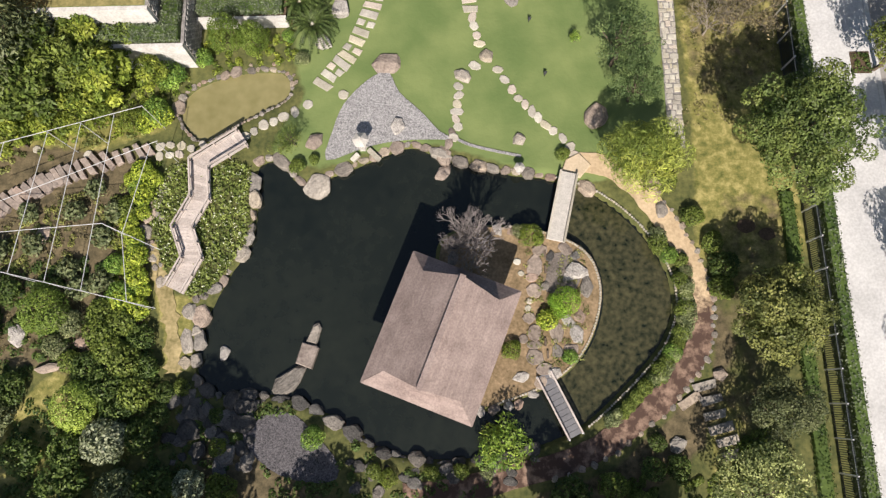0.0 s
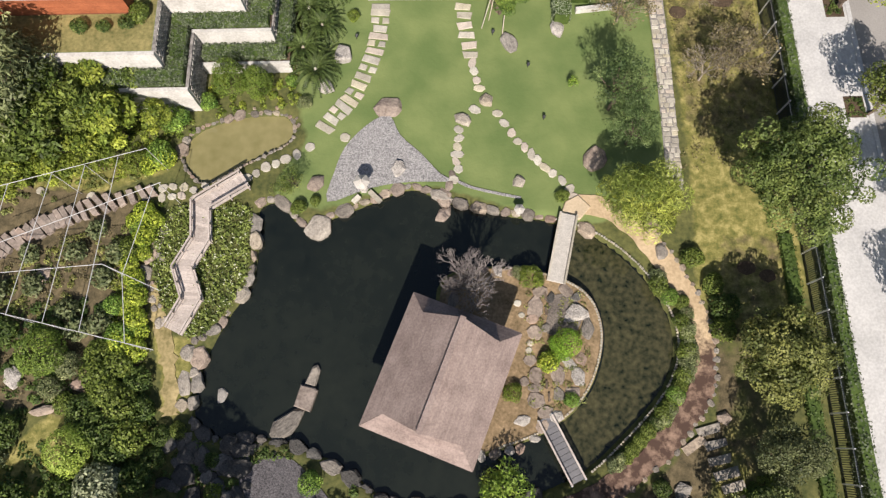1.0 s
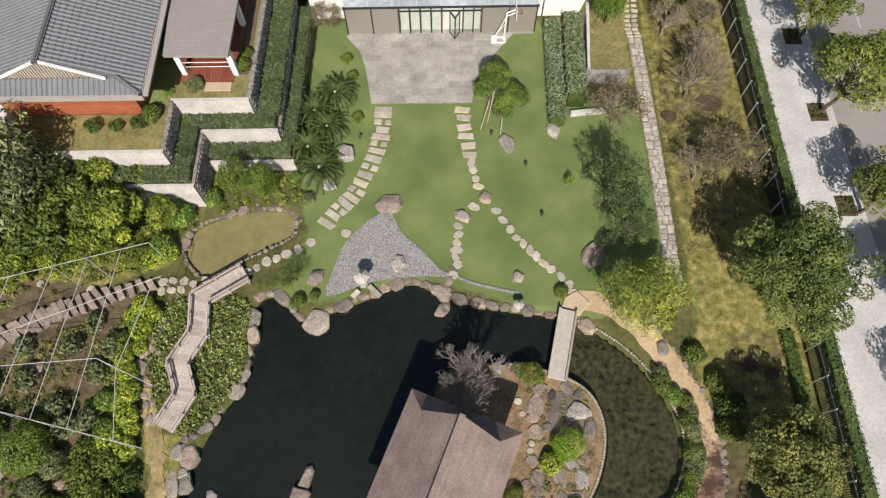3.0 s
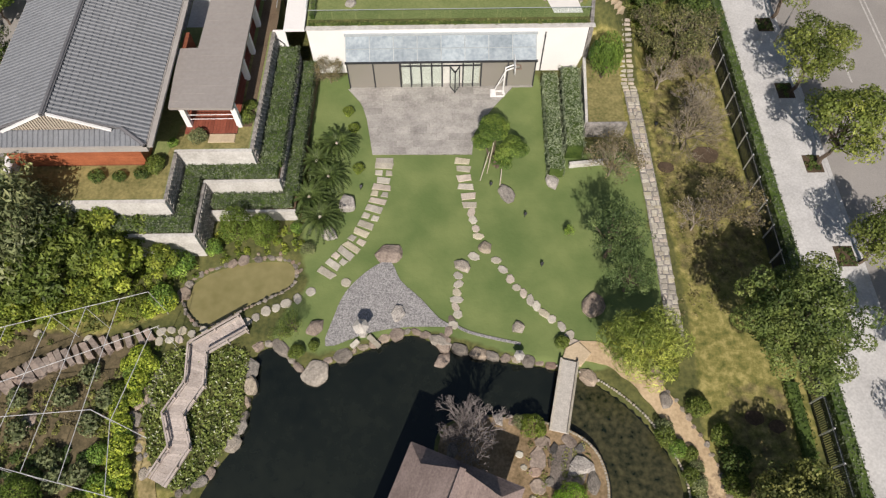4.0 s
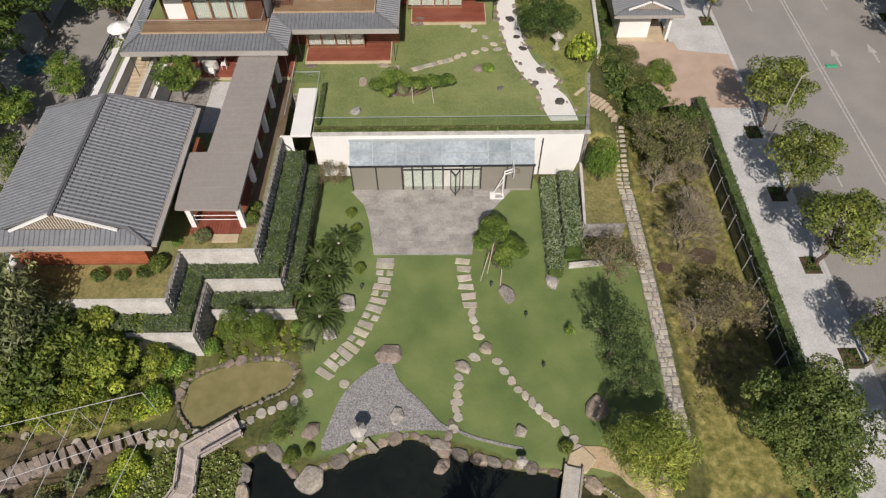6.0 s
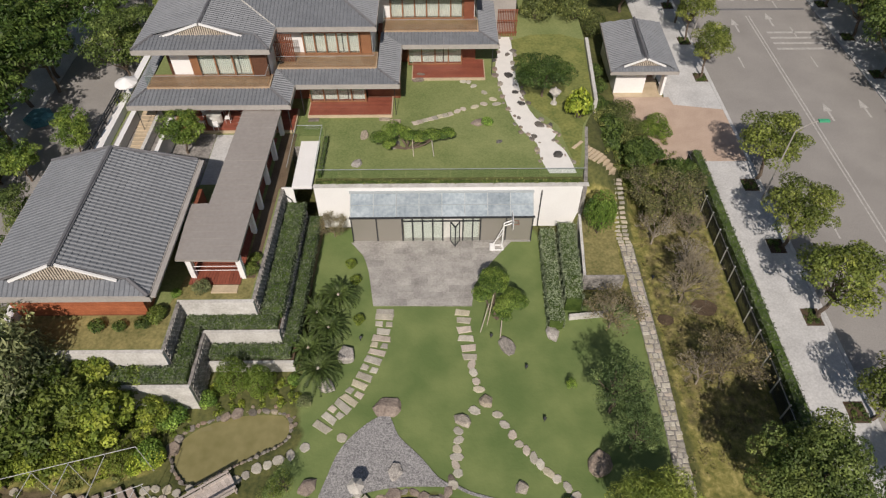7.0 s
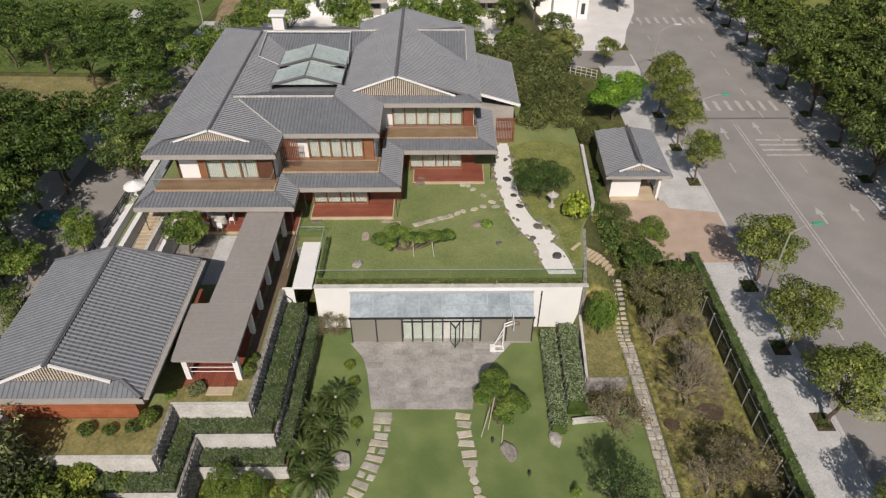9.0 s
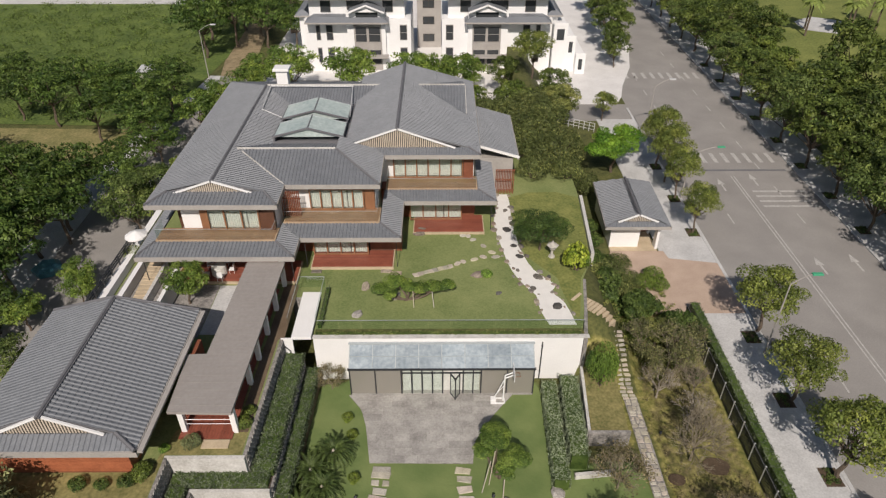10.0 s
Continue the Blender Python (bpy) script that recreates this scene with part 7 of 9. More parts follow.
for x, y, rx, ry, a in ((-14.3, 4.95, 0.55, 0.7, 10), (-15.0, 5.2, 0.45, 0.5, 0), (-15.0, 3.45, 0.36, 0.8, 5), (-14.3, 3.45, 0.42, 0.62, -8), (-14.5, 4.1, 0.3, 0.32, 0), (-15.0, 2.25, 0.42, 0.36, 0), (-14.45, 2.4, 0.3, 0.42, 0), (-13.65, 6.5, 0.5, 0.34, 25), (-14.2, 6.1, 0.26, 0.24, 0), (-14.6, 5.9, 0.2, 0.24, 0)):
    rock(x, y, rx, ry, -0.12, a, 0.4, label="grey boulder beside the foot of the bridge", group=PB)
LOTUS_WALL = smooth_loop([(-15.8, 14.1), (-16.7, 13.4), (-17.0, 12.4), (-17.6, 11.4), (-17.9, 10.3), (-17.6, 9.0), (-17.0, 7.6), (-16.6, 6.8), (-16.2, 6.0)], 4, closed=False)
shore(0, 27, 0.4, -0.05, LOTUS_WALL, "grey rock edging the lotus bed", "rocks round the lotus bed", 0.08, 0.1, deep=0.8, second=0.4)
for i in range(9):
    rock(rr.uniform(4.6, 10.6), rr.uniform(42, 56), rr.uniform(0.2, 0.4), z=TERR, brown=i % 2 == 0, label="dark rock beside the white gravel", group="rocks by the dry stream")


def flat_stone(x, y, rx, ry, z, turn, corners, label, group, parent=None, material=None, thick=0.1):
    pts = []
    for i in range(corners):
        a = 2 * math.pi * (i + 0.5) / corners + rr.uniform(-0.15, 0.15)
        k = (1 / max(abs(math.cos(a)), abs(math.sin(a))) if corners == 4 else 1) * rr.uniform(0.88, 1.06)
        px, py = rx * k * math.cos(a) * (0.9 if corners == 4 else 1), ry * k * math.sin(a) * (0.9 if corners == 4 else 1)
        c, s = math.cos(radians(turn)), math.sin(radians(turn))
        pts.append((x + px * c - py * s, y + px * s + py * c))
    m = Mesh().slab(pts, z - thick, z + 0.04, 0.03)
    if parent is not None:
        return part("stone", m, material or M_STEP, parent)
    return solid("stepping_stone", m, material or M_STEP, label, "stepping stone", group)


SG = "stepping stones across the lawn"
west_steps = smooth_loop([(-4.0, 28.2), (-4.1, 26.5), (-4.4, 24.8), (-5.1, 22.9), (-6.0, 21.2), (-7.1, 19.9), (-8.2, 18.2)], 12, closed=False)
for i in range(0, 66, 4):
    p, q = west_steps[min(i, len(west_steps) - 2)], west_steps[min(i + 1, len(west_steps) - 1)]
    a = math.degrees(math.atan2(q[1] - p[1], q[0] - p[0])) + 90
    if i % 12 == 8:
        for s in (-0.36, 0.36):
            flat_stone(p[0] + s * math.cos(radians(a)), p[1] + s * math.sin(radians(a)), 0.3, 0.26, 0.03, a, 4, "small square pale stepping stone", SG)
    else:
        flat_stone(p[0], p[1], rr.uniform(0.6, 0.78), 0.29, 0.03, a, 4, "oblong pale stepping stone set in grass", SG)
for x, y in ((-8.4, 18.0), (-9.2, 17.5), (-9.9, 17.2), (-10.5, 16.9), (-11.1, 16.7), (-11.7, 16.3), (-12.2, 16.0), (-6.2, 18.6)):
    flat_stone(x, y, rr.uniform(0.28, 0.42), rr.uniform(0.26, 0.34), 0.03, rr.uniform(0, 180), 9, "rounded pale stepping stone by the pool", SG)
for x, y in ((1.5, 28.1), (1.6, 27.4), (1.6, 26.6), (1.7, 25.9), (1.8, 25.1), (1.9, 24.4)):
    flat_stone(x, y, rr.uniform(0.58, 0.68), 0.3, 0.03, rr.uniform(-8, 8), 4, "oblong pale stepping stone set in grass", SG)
for x, y in ((2.0, 23.8), (2.1, 23.2), (2.25, 22.5), (2.4, 21.9), (2.05, 20.4), (1.0, 19.0), (1.0, 18.4), (0.9, 17.8), (0.85, 17.3), (0.8, 16.8), (0.9, 16.3), (3.5, 20.1), (3.9, 19.4), (4.35, 18.7), (4.7, 18.1), (5.1, 17.7), (5.5, 17.2), (5.85, 16.8), (6.3, 16.3), (6.75, 15.9), (7.3, 15.4), (7.7, 14.8), (8.0, 14.3), (0.6, 15.6)):
    flat_stone(x, y, rr.uniform(0.3, 0.46), rr.uniform(0.24, 0.33), 0.03, rr.uniform(0, 180), 7, "small rounded stepping stone in the lawn", SG)
# sleepers of stone on the western slope, then a patch of cobbles
sleepers = smooth_loop([(-27.6, 11.2), (-26.0, 12.2), (-24.4, 13.1), (-22.9, 13.75), (-20.5, 14.55), (-17.9, 15.25)], 8, closed=False)
for i in range(23):
    f = i / 22 * (len(sleepers) - 2)
    p, q = Vector(sleepers[int(f)]), Vector(sleepers[int(f) + 1])
    a = math.degrees(math.atan2(q.y - p.y, q.x - p.x))
    p = p.lerp(q, f % 1)
    flat_stone(p.x, p.y, rr.uniform(0.74, 0.9) * (1 if i < 19 else 0.8), rr.uniform(0.2, 0.25), rr.uniform(0.16, 0.26), a - 72 + rr.uniform(-8, 8), 4, "long pinkish-grey stone step set in soil", "stone steps on the western slope", material=M_SLEEPER, thick=0.35)
for x, y in ((-17.4, 15.4), (-16.8, 15.5), (-16.1, 15.45), (-15.5, 15.25), (-16.8, 14.85), (-16.2, 14.9), (-15.3, 14.7), (-14.8, 15.5), (-17.4, 14.8), (-21.8, 15.0), (-25.0, 15.4), (-14.4, 15.1)):
    flat_stone(x, y, rr.uniform(0.27, 0.36), rr.uniform(0.24, 0.3), 0.05, rr.uniform(0, 180), 7, "rounded tan cobble by the bridge", "cobbles by the bridge")
# broad steps by the south-east path
for x, y, a in ((14.4, 0.4, 14), (14.6, -0.4, 14), (14.8, -1.2, 14), (15.1, -1.9, 13), (15.4, -2.6, 13), (15.6, -3.3, 13), (13.5, -0.4, 30)):
    flat_stone(x, y, 0.8, 0.3, 0.1, a, 4, "broad weathered stone step", "stone steps by the path", material=M_STONE, thick=0.25)
# island path
for x, y, rx, ry, a in ((5.15, 7.4, 0.5, 0.8, -8), (5.05, 5.95, 0.48, 0.45, 0), (5.5, 8.35, 0.5, 0.34, 5), (4.95, 6.75, 0.42, 0.3, 0), (4.7, 4.4, 0.4, 0.36, 20), (4.95, 3.55, 0.42, 0.55, -12), (4.9, 2.15, 0.55, 0.5, 8), (4.9, 2.85, 0.5, 0.26, 0), (5.4, 1.5, 0.5, 0.4, 10), (4.3, 3.2, 0.3, 0.3, 0)):
    flat_stone(x, y, rx, ry, rr.uniform(0.225, 0.265), a, 8, "brown flat stone of the island path", "flat stones on the island", material=M_ROCK_BROWN)
for x, y, r in ((4.15, 7.7, 0.24), (4.35, 7.0, 0.2), (4.75, 5.35, 0.22), (4.65, 4.95, 0.22)):
    flat_stone(x, y, r, r * 0.9, 0.23, 0, 8, "small pale rounded stone on the island", "flat stones on the island")
for x, y in ((5.8, 8.1), (5.78, 7.2), (5.55, 3.0), (5.65, 2.3)):
    solid("timber_block", Mesh().box(x - 0.06, x + 0.06, y - 0.24, y + 0.24, 0.18, 0.32, 0.02), M_BARK, "short dark timber block set in the island soil", "timber block", "timber blocks on the island")

# stone path along the east of the lawn, with each stone laid in rows
east_path = solid("path_east", Mesh().prism([(13.75, 14.6), (14.7, 14.6), (14.95, 24), (14.95, 31), (14.9, 34.5), (13.9, 34.5), (13.95, 24)], -0.05, 0.04), M_RSTONE, "garden path of irregular pale stones", "path", kind="structure")
y = 14.7
while y < 34.2:
    d = rr.uniform(0.26, 0.46)
    x0 = 13.8 + 0.15 * step(14, 24, y)
    cuts = [rr.uniform(-0.08, 0.06), rr.uniform(0.38, 0.62), rr.uniform(0.94, 1.08)] if rr.random() < 0.6 else [rr.uniform(-0.08, 0.06), rr.uniform(0.22, 0.4), rr.uniform(0.6, 0.78), rr.uniform(0.94, 1.08)]
    for a, b in zip(cuts, cuts[1:]):
        j = [rr.uniform(0.005, 0.08) for _ in range(8)]
        xa, xb, dy = x0 + a * 0.95, x0 + b * 0.95, rr.uniform(-0.07, 0.07)
        xm = (xa + xb) / 2 + rr.uniform(-0.06, 0.06)
        part("stone", Mesh().slab([(xa + j[0], y + dy + j[1]), (xm, y + dy + rr.uniform(0, 0.05)), (xb - j[2], y + dy + j[3]), (xb - j[4], y + dy + d - j[5]), (xm, y + dy + d - rr.uniform(0, 0.05)), (xa + j[6], y + dy + d - j[7])], 0.03, rr.uniform(0.07, 0.1), 0.018), M_STEP, east_path)
    y += d
# the path climbs to the terrace: stones, then a flight of pale treads
for i in range(16):
    t_ = i / 15
    x, y = 14.35 - 0.5 * t_, 34.5 + 4.5 * t_
    for e in (-0.28, 0.28):
        flat_stone(x + e + rr.uniform(-0.05, 0.05), y, 0.27, 0.13, bank(x, y) + 0.06, rr.uniform(-10, 10), 4, "irregular pale stone of the climbing path", "stones of the climbing path")
flight = thing("garden_stairs", "flight of pale stone treads up to the terrace", "stairs", at=(12.3, 40.3, 2.0))
ax = (Vector((11.05, 41.6)) - Vector((13.45, 39.3))).normalized()
an = Vector((-ax.y, ax.x))
for i in range(11):
    t_ = i / 10
    c = Vector((13.45, 39.3)).lerp(Vector((11.05, 41.6)), t_)
    z = max(bank(c.x, c.y), 2.2 + 1.95 * t_) + 0.06
    part("tread", Mesh().slab([tuple(c - an * 0.62 - ax * 0.13), tuple(c + an * 0.62 - ax * 0.13), tuple(c + an * 0.62 + ax * 0.13), tuple(c - an * 0.62 + ax * 0.13)], z - 0.6, z + 0.05, 0.02), M_TANSTEP, flight)

# patio of large grey slabs with curved sides
patio = solid("patio", Mesh().prism([(-4.9, 28.75), (2.2, 28.65), (2.45, 30.6), (3.8, 32.8), (5.5, 34.95), (-7.0, 34.95), (-5.9, 33.5), (-5.45, 32.0)], -0.1, 0.045), M_RSTONE, "paved patio in front of the garden room", "patio", kind="structure")
rows_l = ((28.7, -4.9), (32.0, -5.45), (33.5, -5.9), (34.95, -7.0))
rows_r = ((28.6, 2.2), (30.6, 2.45), (32.8, 3.8), (34.95, 5.5))


def at_y(rows, y):
    for (y0, x0), (y1, x1) in zip(rows, rows[1:]):
        if y <= y1:
            return x0 + (x1 - x0) * (y - y0) / (y1 - y0)
    return rows[-1][1]


y, k = 28.72, 0
while y < 34.6:
    d = 0.62
    la, lb, ra, rb = at_y(rows_l, y), at_y(rows_l, y + d), at_y(rows_r, y), at_y(rows_r, y + d)
    x = la + (0.6 if k % 2 else 1.2)
    xs2 = [None]
    while x < ra - 0.5:
        xs2.append(x)
        x += rr.choice((1.2, 1.2, 0.9))
    xs2.append(None)
    for i in range(len(xs2) - 1):
        a, b = xs2[i], xs2[i + 1]
        q = [(la if a is None else a) + 0.006, (ra if b is None else b) - 0.006, (rb if b is None else b) - 0.006, (lb if a is None else a) + 0.006]
        part("slab", Mesh().slab([(q[0], y + 0.006), (q[1], y + 0.006), (q[2], y + d - 0.006), (q[3], y + d - 0.006)], 0.04, 0.075, 0.006), M_PAVE, patio)
    y += d
    k += 1

# ---- bridges ----
def plank_bridge(name, label, line, width, z, board, rail_h, material, rim):
    """A footbridge of cross boards with low side beams along a bent line, mitred at the bends."""
    t = thing(name, label, "footbridge", at=(*line[0], 0))
    side = {-1: [], 1: []}
    for i, c in enumerate(line):
        c = Vector(c)
        d0 = (c - Vector(line[i - 1])).normalized() if i else None
        d1 = (Vector(line[i + 1]) - c).normalized() if i + 1 < len(line) else None
        d0, d1 = d0 or d1, d1 or d0
        n0, n1 = Vector((-d0.y, d0.x)), Vector((-d1.y, d1.x))
        m = (n0 + n1).normalized()
        for e in side:
            side[e].append(c + m * e * width / 2 / max(0.5, m.dot(n0)))
    for k in range(len(line) - 1):
        la, lb, ra, rb = side[1][k], side[1][k + 1], side[-1][k], side[-1][k + 1]
        count = max(2, round(((lb - la).length + (rb - ra).length) / 2 / board))
        for i in range(count):
            f, g_ = i / count, (i + 0.97) / count
            part("board", Mesh().slab([tuple(ra.lerp(rb, f)), tuple(ra.lerp(rb, g_)), tuple(la.lerp(lb, g_)), tuple(la.lerp(lb, f))], z - 0.06, z, 0.008), material, t)
        for e in side:
            p, q = side[e][k], side[e][k + 1]
            part("side_beam", Mesh().beam((p.x, p.y, z + 0.05), (q.x, q.y, z + 0.05), 0.12, 0.12), rim, t)
            part("handrail", Mesh().beam((p.x, p.y, z + rail_h), (q.x, q.y, z + rail_h), 0.1, 0.07), rim, t)
            for f in (0.04, 0.5):
                w = p.lerp(q, f)
                part("post", Mesh().box(w.x - 0.05, w.x + 0.05, w.y - 0.05, w.y + 0.05, -0.8, z + rail_h - 0.036), rim, t)
    return t


plank_bridge("zigzag_bridge", "zigzag footbridge of weathered grey boards", [(-12.2, 15.75), (-14.75, 14.1), (-14.55, 11.95), (-15.5, 10.15), (-14.8, 8.3), (-15.75, 6.4)], 1.08, 0.36, 0.2, 0.46, M_GREYWOOD, M_GREYWOOD)
slab_bridge = thing("stone_bridge", "pale flat stone slab footbridge with low kerbs", "footbridge", at=(7.0, 11.0, 0))
bu = (Vector((6.45, 8.9)) - Vector((7.5, 13.1))).normalized()
bn = Vector((-bu.y, bu.x))
a, b = Vector((7.5, 13.1)), Vector((6.45, 8.9))
part("deck", Mesh().slab([tuple(a - bn * 0.55), tuple(b - bn * 0.55), tuple(b + bn * 0.55), tuple(a + bn * 0.55)], 0.1, 0.34, 0.02), M_LANTERN, slab_bridge, "pale stone deck")
for e in (-1, 1):
    p, q = a + bn * e * 0.5, b + bn * e * 0.5
    part("kerb", Mesh().beam((p.x, p.y, 0.42), (q.x, q.y, 0.42), 0.12, 0.16), M_STEP, slab_bridge)
part("landing", Mesh().slab([(7.0, 13.0), (8.2, 12.8), (8.9, 13.6), (8.2, 14.4), (7.4, 14.0)], -0.1, 0.16, 0.04), M_TANSTEP, slab_bridge, "tan stone landing")
small_bridge = thing("plank_bridge", "narrow dark plank footbridge with pale side rails", "footbridge", at=(6.1, -0.5, 0))
a, b = Vector((5.35, 1.2)), Vector((6.95, -2.2))
sn = (b - a).normalized()
sn = Vector((-sn.y, sn.x))
for i in range(12):
    p, q = a.lerp(b, i / 12), a.lerp(b, (i + 0.94) / 12)
    part("board", Mesh().slab([tuple(p - sn * 0.4), tuple(q - sn * 0.4), tuple(q + sn * 0.4), tuple(p + sn * 0.4)], 0.2, 0.26, 0.006), M_RIDGE, small_bridge)
for e in (-1, 1):
    p, q = a + sn * e * 0.42, b + sn * e * 0.42
    part("rail", Mesh().beam((p.x, p.y, 0.4), (q.x, q.y, 0.4), 0.09, 0.12), M_GREYWOOD, small_bridge)
    for w in (p, q):
        part("post", Mesh().box(w.x - 0.05, w.x + 0.05, w.y - 0.05, w.y + 0.05, -0.3, 0.42), M_GALV, small_bridge)
rock(-9.05, 1.15, 1.15, 0.6, -0.35, 42, 0.5, label="large smooth dark grey boulder in the pond")
solid("stone_slab", Mesh().slab([(-7.55, 3.1), (-7.3, 4.1), (-7.45, 4.4), (-7.75, 4.3), (-8.2, 3.3)], -0.7, -0.1, 0.1), M_STONE, "grey pointed stone lying in the pond", "stone slab")
solid("stone_slab", Mesh().slab([(-7.8, 1.75), (-7.4, 2.95), (-7.55, 3.08), (-8.35, 3.3), (-8.72, 2.1)], -0.7, 0.02, 0.06), M_SLEEPER, "tan flat stone block lying in the pond", "stone slab")

# stone lanterns
def lantern(x, y, z, s, label):
    t = thing("stone_lantern", label, "lantern", at=(x, y, z))
    def prism(r0, r1, za, zb, n=6):
        return Mesh().add([(x + s * r * math.cos(2 * math.pi * i / n), y + s * r * math.sin(2 * math.pi * i / n), z + s * h) for r, h in ((r0, za), (r1, zb)) for i in range(n)], [(i, (i + 1) % n, n + (i + 1) % n, n + i) for i in range(n)] + [tuple(range(n - 1, -1, -1)), tuple(range(n, 2 * n))])
    for nm, m in (("foot", prism(0.34, 0.26, -0.1, 0.2)), ("shaft", prism(0.13, 0.12, 0.2, 0.8)), ("platform", prism(0.2, 0.34, 0.8, 0.95)), ("light_box", prism(0.2, 0.2, 0.95, 1.25)), ("cap", prism(0.55, 0.16, 1.25, 1.5)), ("finial", prism(0.09, 0.03, 1.5, 1.72))):
        part(nm, m, M_LANTERN, t)
    return t


lantern(-4.95, 15.1, 0.0, 0.95, "pale stone garden lantern on the pond bank")
lantern(4.5, 13.35, -0.1, 0.62, "small pale stone lantern at the pond's edge")
lantern(9.8, 47.2, TERR, 1.0, "stone lantern under the clipped tree")
for q in (((-4.6, 14.9), (-3.9, 14.2)), ((-5.2, 14.6), (-5.6, 14.2))):
    solid("stone_slab", Mesh().beam((*q[0], 0.12), (*q[1], 0.08), 0.3, 0.2), M_STEP, "pale stone beam over the water", "stone slab")

# thin pale edging between the gravel and the lawn
el_, er_ = ribbon(smooth_loop([(0.9, 15.45), (1.6, 15.1), (2.6, 14.8), (3.6, 14.55), (4.7, 14.3)], 4, closed=False), 0.16)
solid("edging_strip", strip(Mesh(), el_, er_, -0.05, 0.06), M_GRAVEL, "narrow pale gravel edging along the pond bank", "edging", kind="structure")
put(P_LOW, -9.1, 15.3, None, 0.42, 30, label="low airy green shrub on the pond bank")
put(P_LOW, -9.8, 15.0, None, 0.3, 130, label="low airy green shrub on the pond bank")
# small stones along the outer rim of the sandy path
for i in range(10, 46):
    rock(pl[i][0], pl[i][1], rr.uniform(0.14, 0.24), z=0.0, label="small stone edging the sandy path", group="edging stones of the path")

wl_, wr_ = ribbon(smooth_loop([(-17.3, 9.3), (-17.0, 7.9), (-16.3, 5.8), (-15.9, 4.2), (-15.7, 2.8), (-15.6, 1.7)], 5, closed=False), 0.95, 0.2, 8)
solid("path_worn", strip(Mesh(), wl_, wr_, -0.1, 0.045), mat("worn_grass", (0.16, 0.14, 0.055), (0.47, 0.38, 0.20), 0.9, 5, 0.95, 0.5, 0.03), "narrow worn earth path beside the lotus bed", "path", kind="structure")

# ---- lotus bed on both sides of the zigzag bridge ----
M_L_LOTUS = leaf("lotus_leaf", (0.065, 0.105, 0.022), (0.30, 0.36, 0.095))
LILY = smooth_loop([(-17.0, 13.8), (-15.6, 14.3), (-12.1, 14.1), (-11.8, 12.0), (-11.8, 9.6), (-12.5, 8.2), (-13.5, 6.9), (-14.6, 6.0), (-16.2, 7.1), (-17.2, 9.4), (-17.6, 11.5)], 4)
solid("lotus_bed", sheet(LILY, 0.06), M_GROUND, "wet planted bed of water plants", "planting bed", kind="structure")
rng = np.random.default_rng(4)
pts = [(x, y) for x, y in rng.uniform((-17.8, 5.8), (-11.6, 14.4), (3200, 2)) if inside(x, y, LILY)]
cs = [(x, y, 0.06 + 0.16 * rng.random()) for x, y in pts]
tagged(new("lotus_plants", leaf_mesh("lotus_plants", cs, [0.16] * len(cs), 7600, 0.16, M_L_LOTUS, 7, 0.9, 0.6)), "low green water plants with pale flowers", "water plants", kind="stuff")
cs2 = [(x, y, 0.3) for x, y in pts[::3]]
tagged(new("lotus_flowers", leaf_mesh("lotus_flowers", cs2, [0.06] * len(cs2), 650, 0.075, M_FLOWER, 8, 1.2, 0.8)), "small creamy white flowers over the plants", "flowers", kind="stuff")

# ---- cycads and pines ----
def cycad(seed):
    """A cycad: a short trunk and arching fronds, each a folded blade with a notched edge."""
    rnd_ = random.Random(seed)
    t = thing("cycad", "cycad with a rosette of stiff dark green fronds", "cycad", "cycads beside the lawn")
    part("trunk", Mesh().bar((0, 0, -0.1), (0, 0, 0.8), 0.24, 0.2, 9), M_BARK, t)
    part("cone", Mesh().bar((0, 0, 0.8), (0, 0, 1.0), 0.16, 0.06, 9), M_STEP, t, "pale woolly centre")
    m = Mesh()
    for i in range(46):
        a, lift = 2.4 * i + rnd_.uniform(-0.1, 0.1), 1.15 - 1.0 * (i / 46)
        length = rnd_.uniform(1.3, 1.55)
        out = Vector((math.cos(a), math.sin(a), 0))
        side = Vector((-out.y, out.x, 0))

        def at(f):
            return Vector((0, 0, 0.85)) + out * (length * f) + Vector((0, 0, lift * length * f - 0.85 * length * f * f))

        m.bar(at(0.04), at(0.5), 0.016, 0.012, 3)
        m.bar(at(0.5), at(0.97), 0.012, 0.006, 3)
        for k in range(15):
            f = 0.16 + 0.058 * k
            p, ahead = at(f), (at(f + 0.02) - at(f)).normalized()
            reach = 0.15 * math.sin(min(1.0, 0.35 + f) * 2.6) + 0.03
            for e in (-1, 1):
                tip = p + (side * e * 0.8 + ahead * 0.6 + Vector((0, 0, 0.25))) * reach
                m.add([p, p + ahead * 0.075, tip + ahead * 0.03, tip - ahead * 0.01], [(0, 1, 2, 3)])
    tagged(part("fronds", m, M_L_CYCAD, t), kind="stuff")
    return t


cy = cycad(3)
for x, y, s, a in ((-8.9, 24.6, 1.08, 0), (-8.05, 23.0, 1.08, 40), (-8.65, 27.6, 1.02, 80), (-7.75, 26.3, 0.98, 130), (-7.35, 29.1, 1.05, 200)):
    put(cy, x, y, None, s, a)
done(cy)


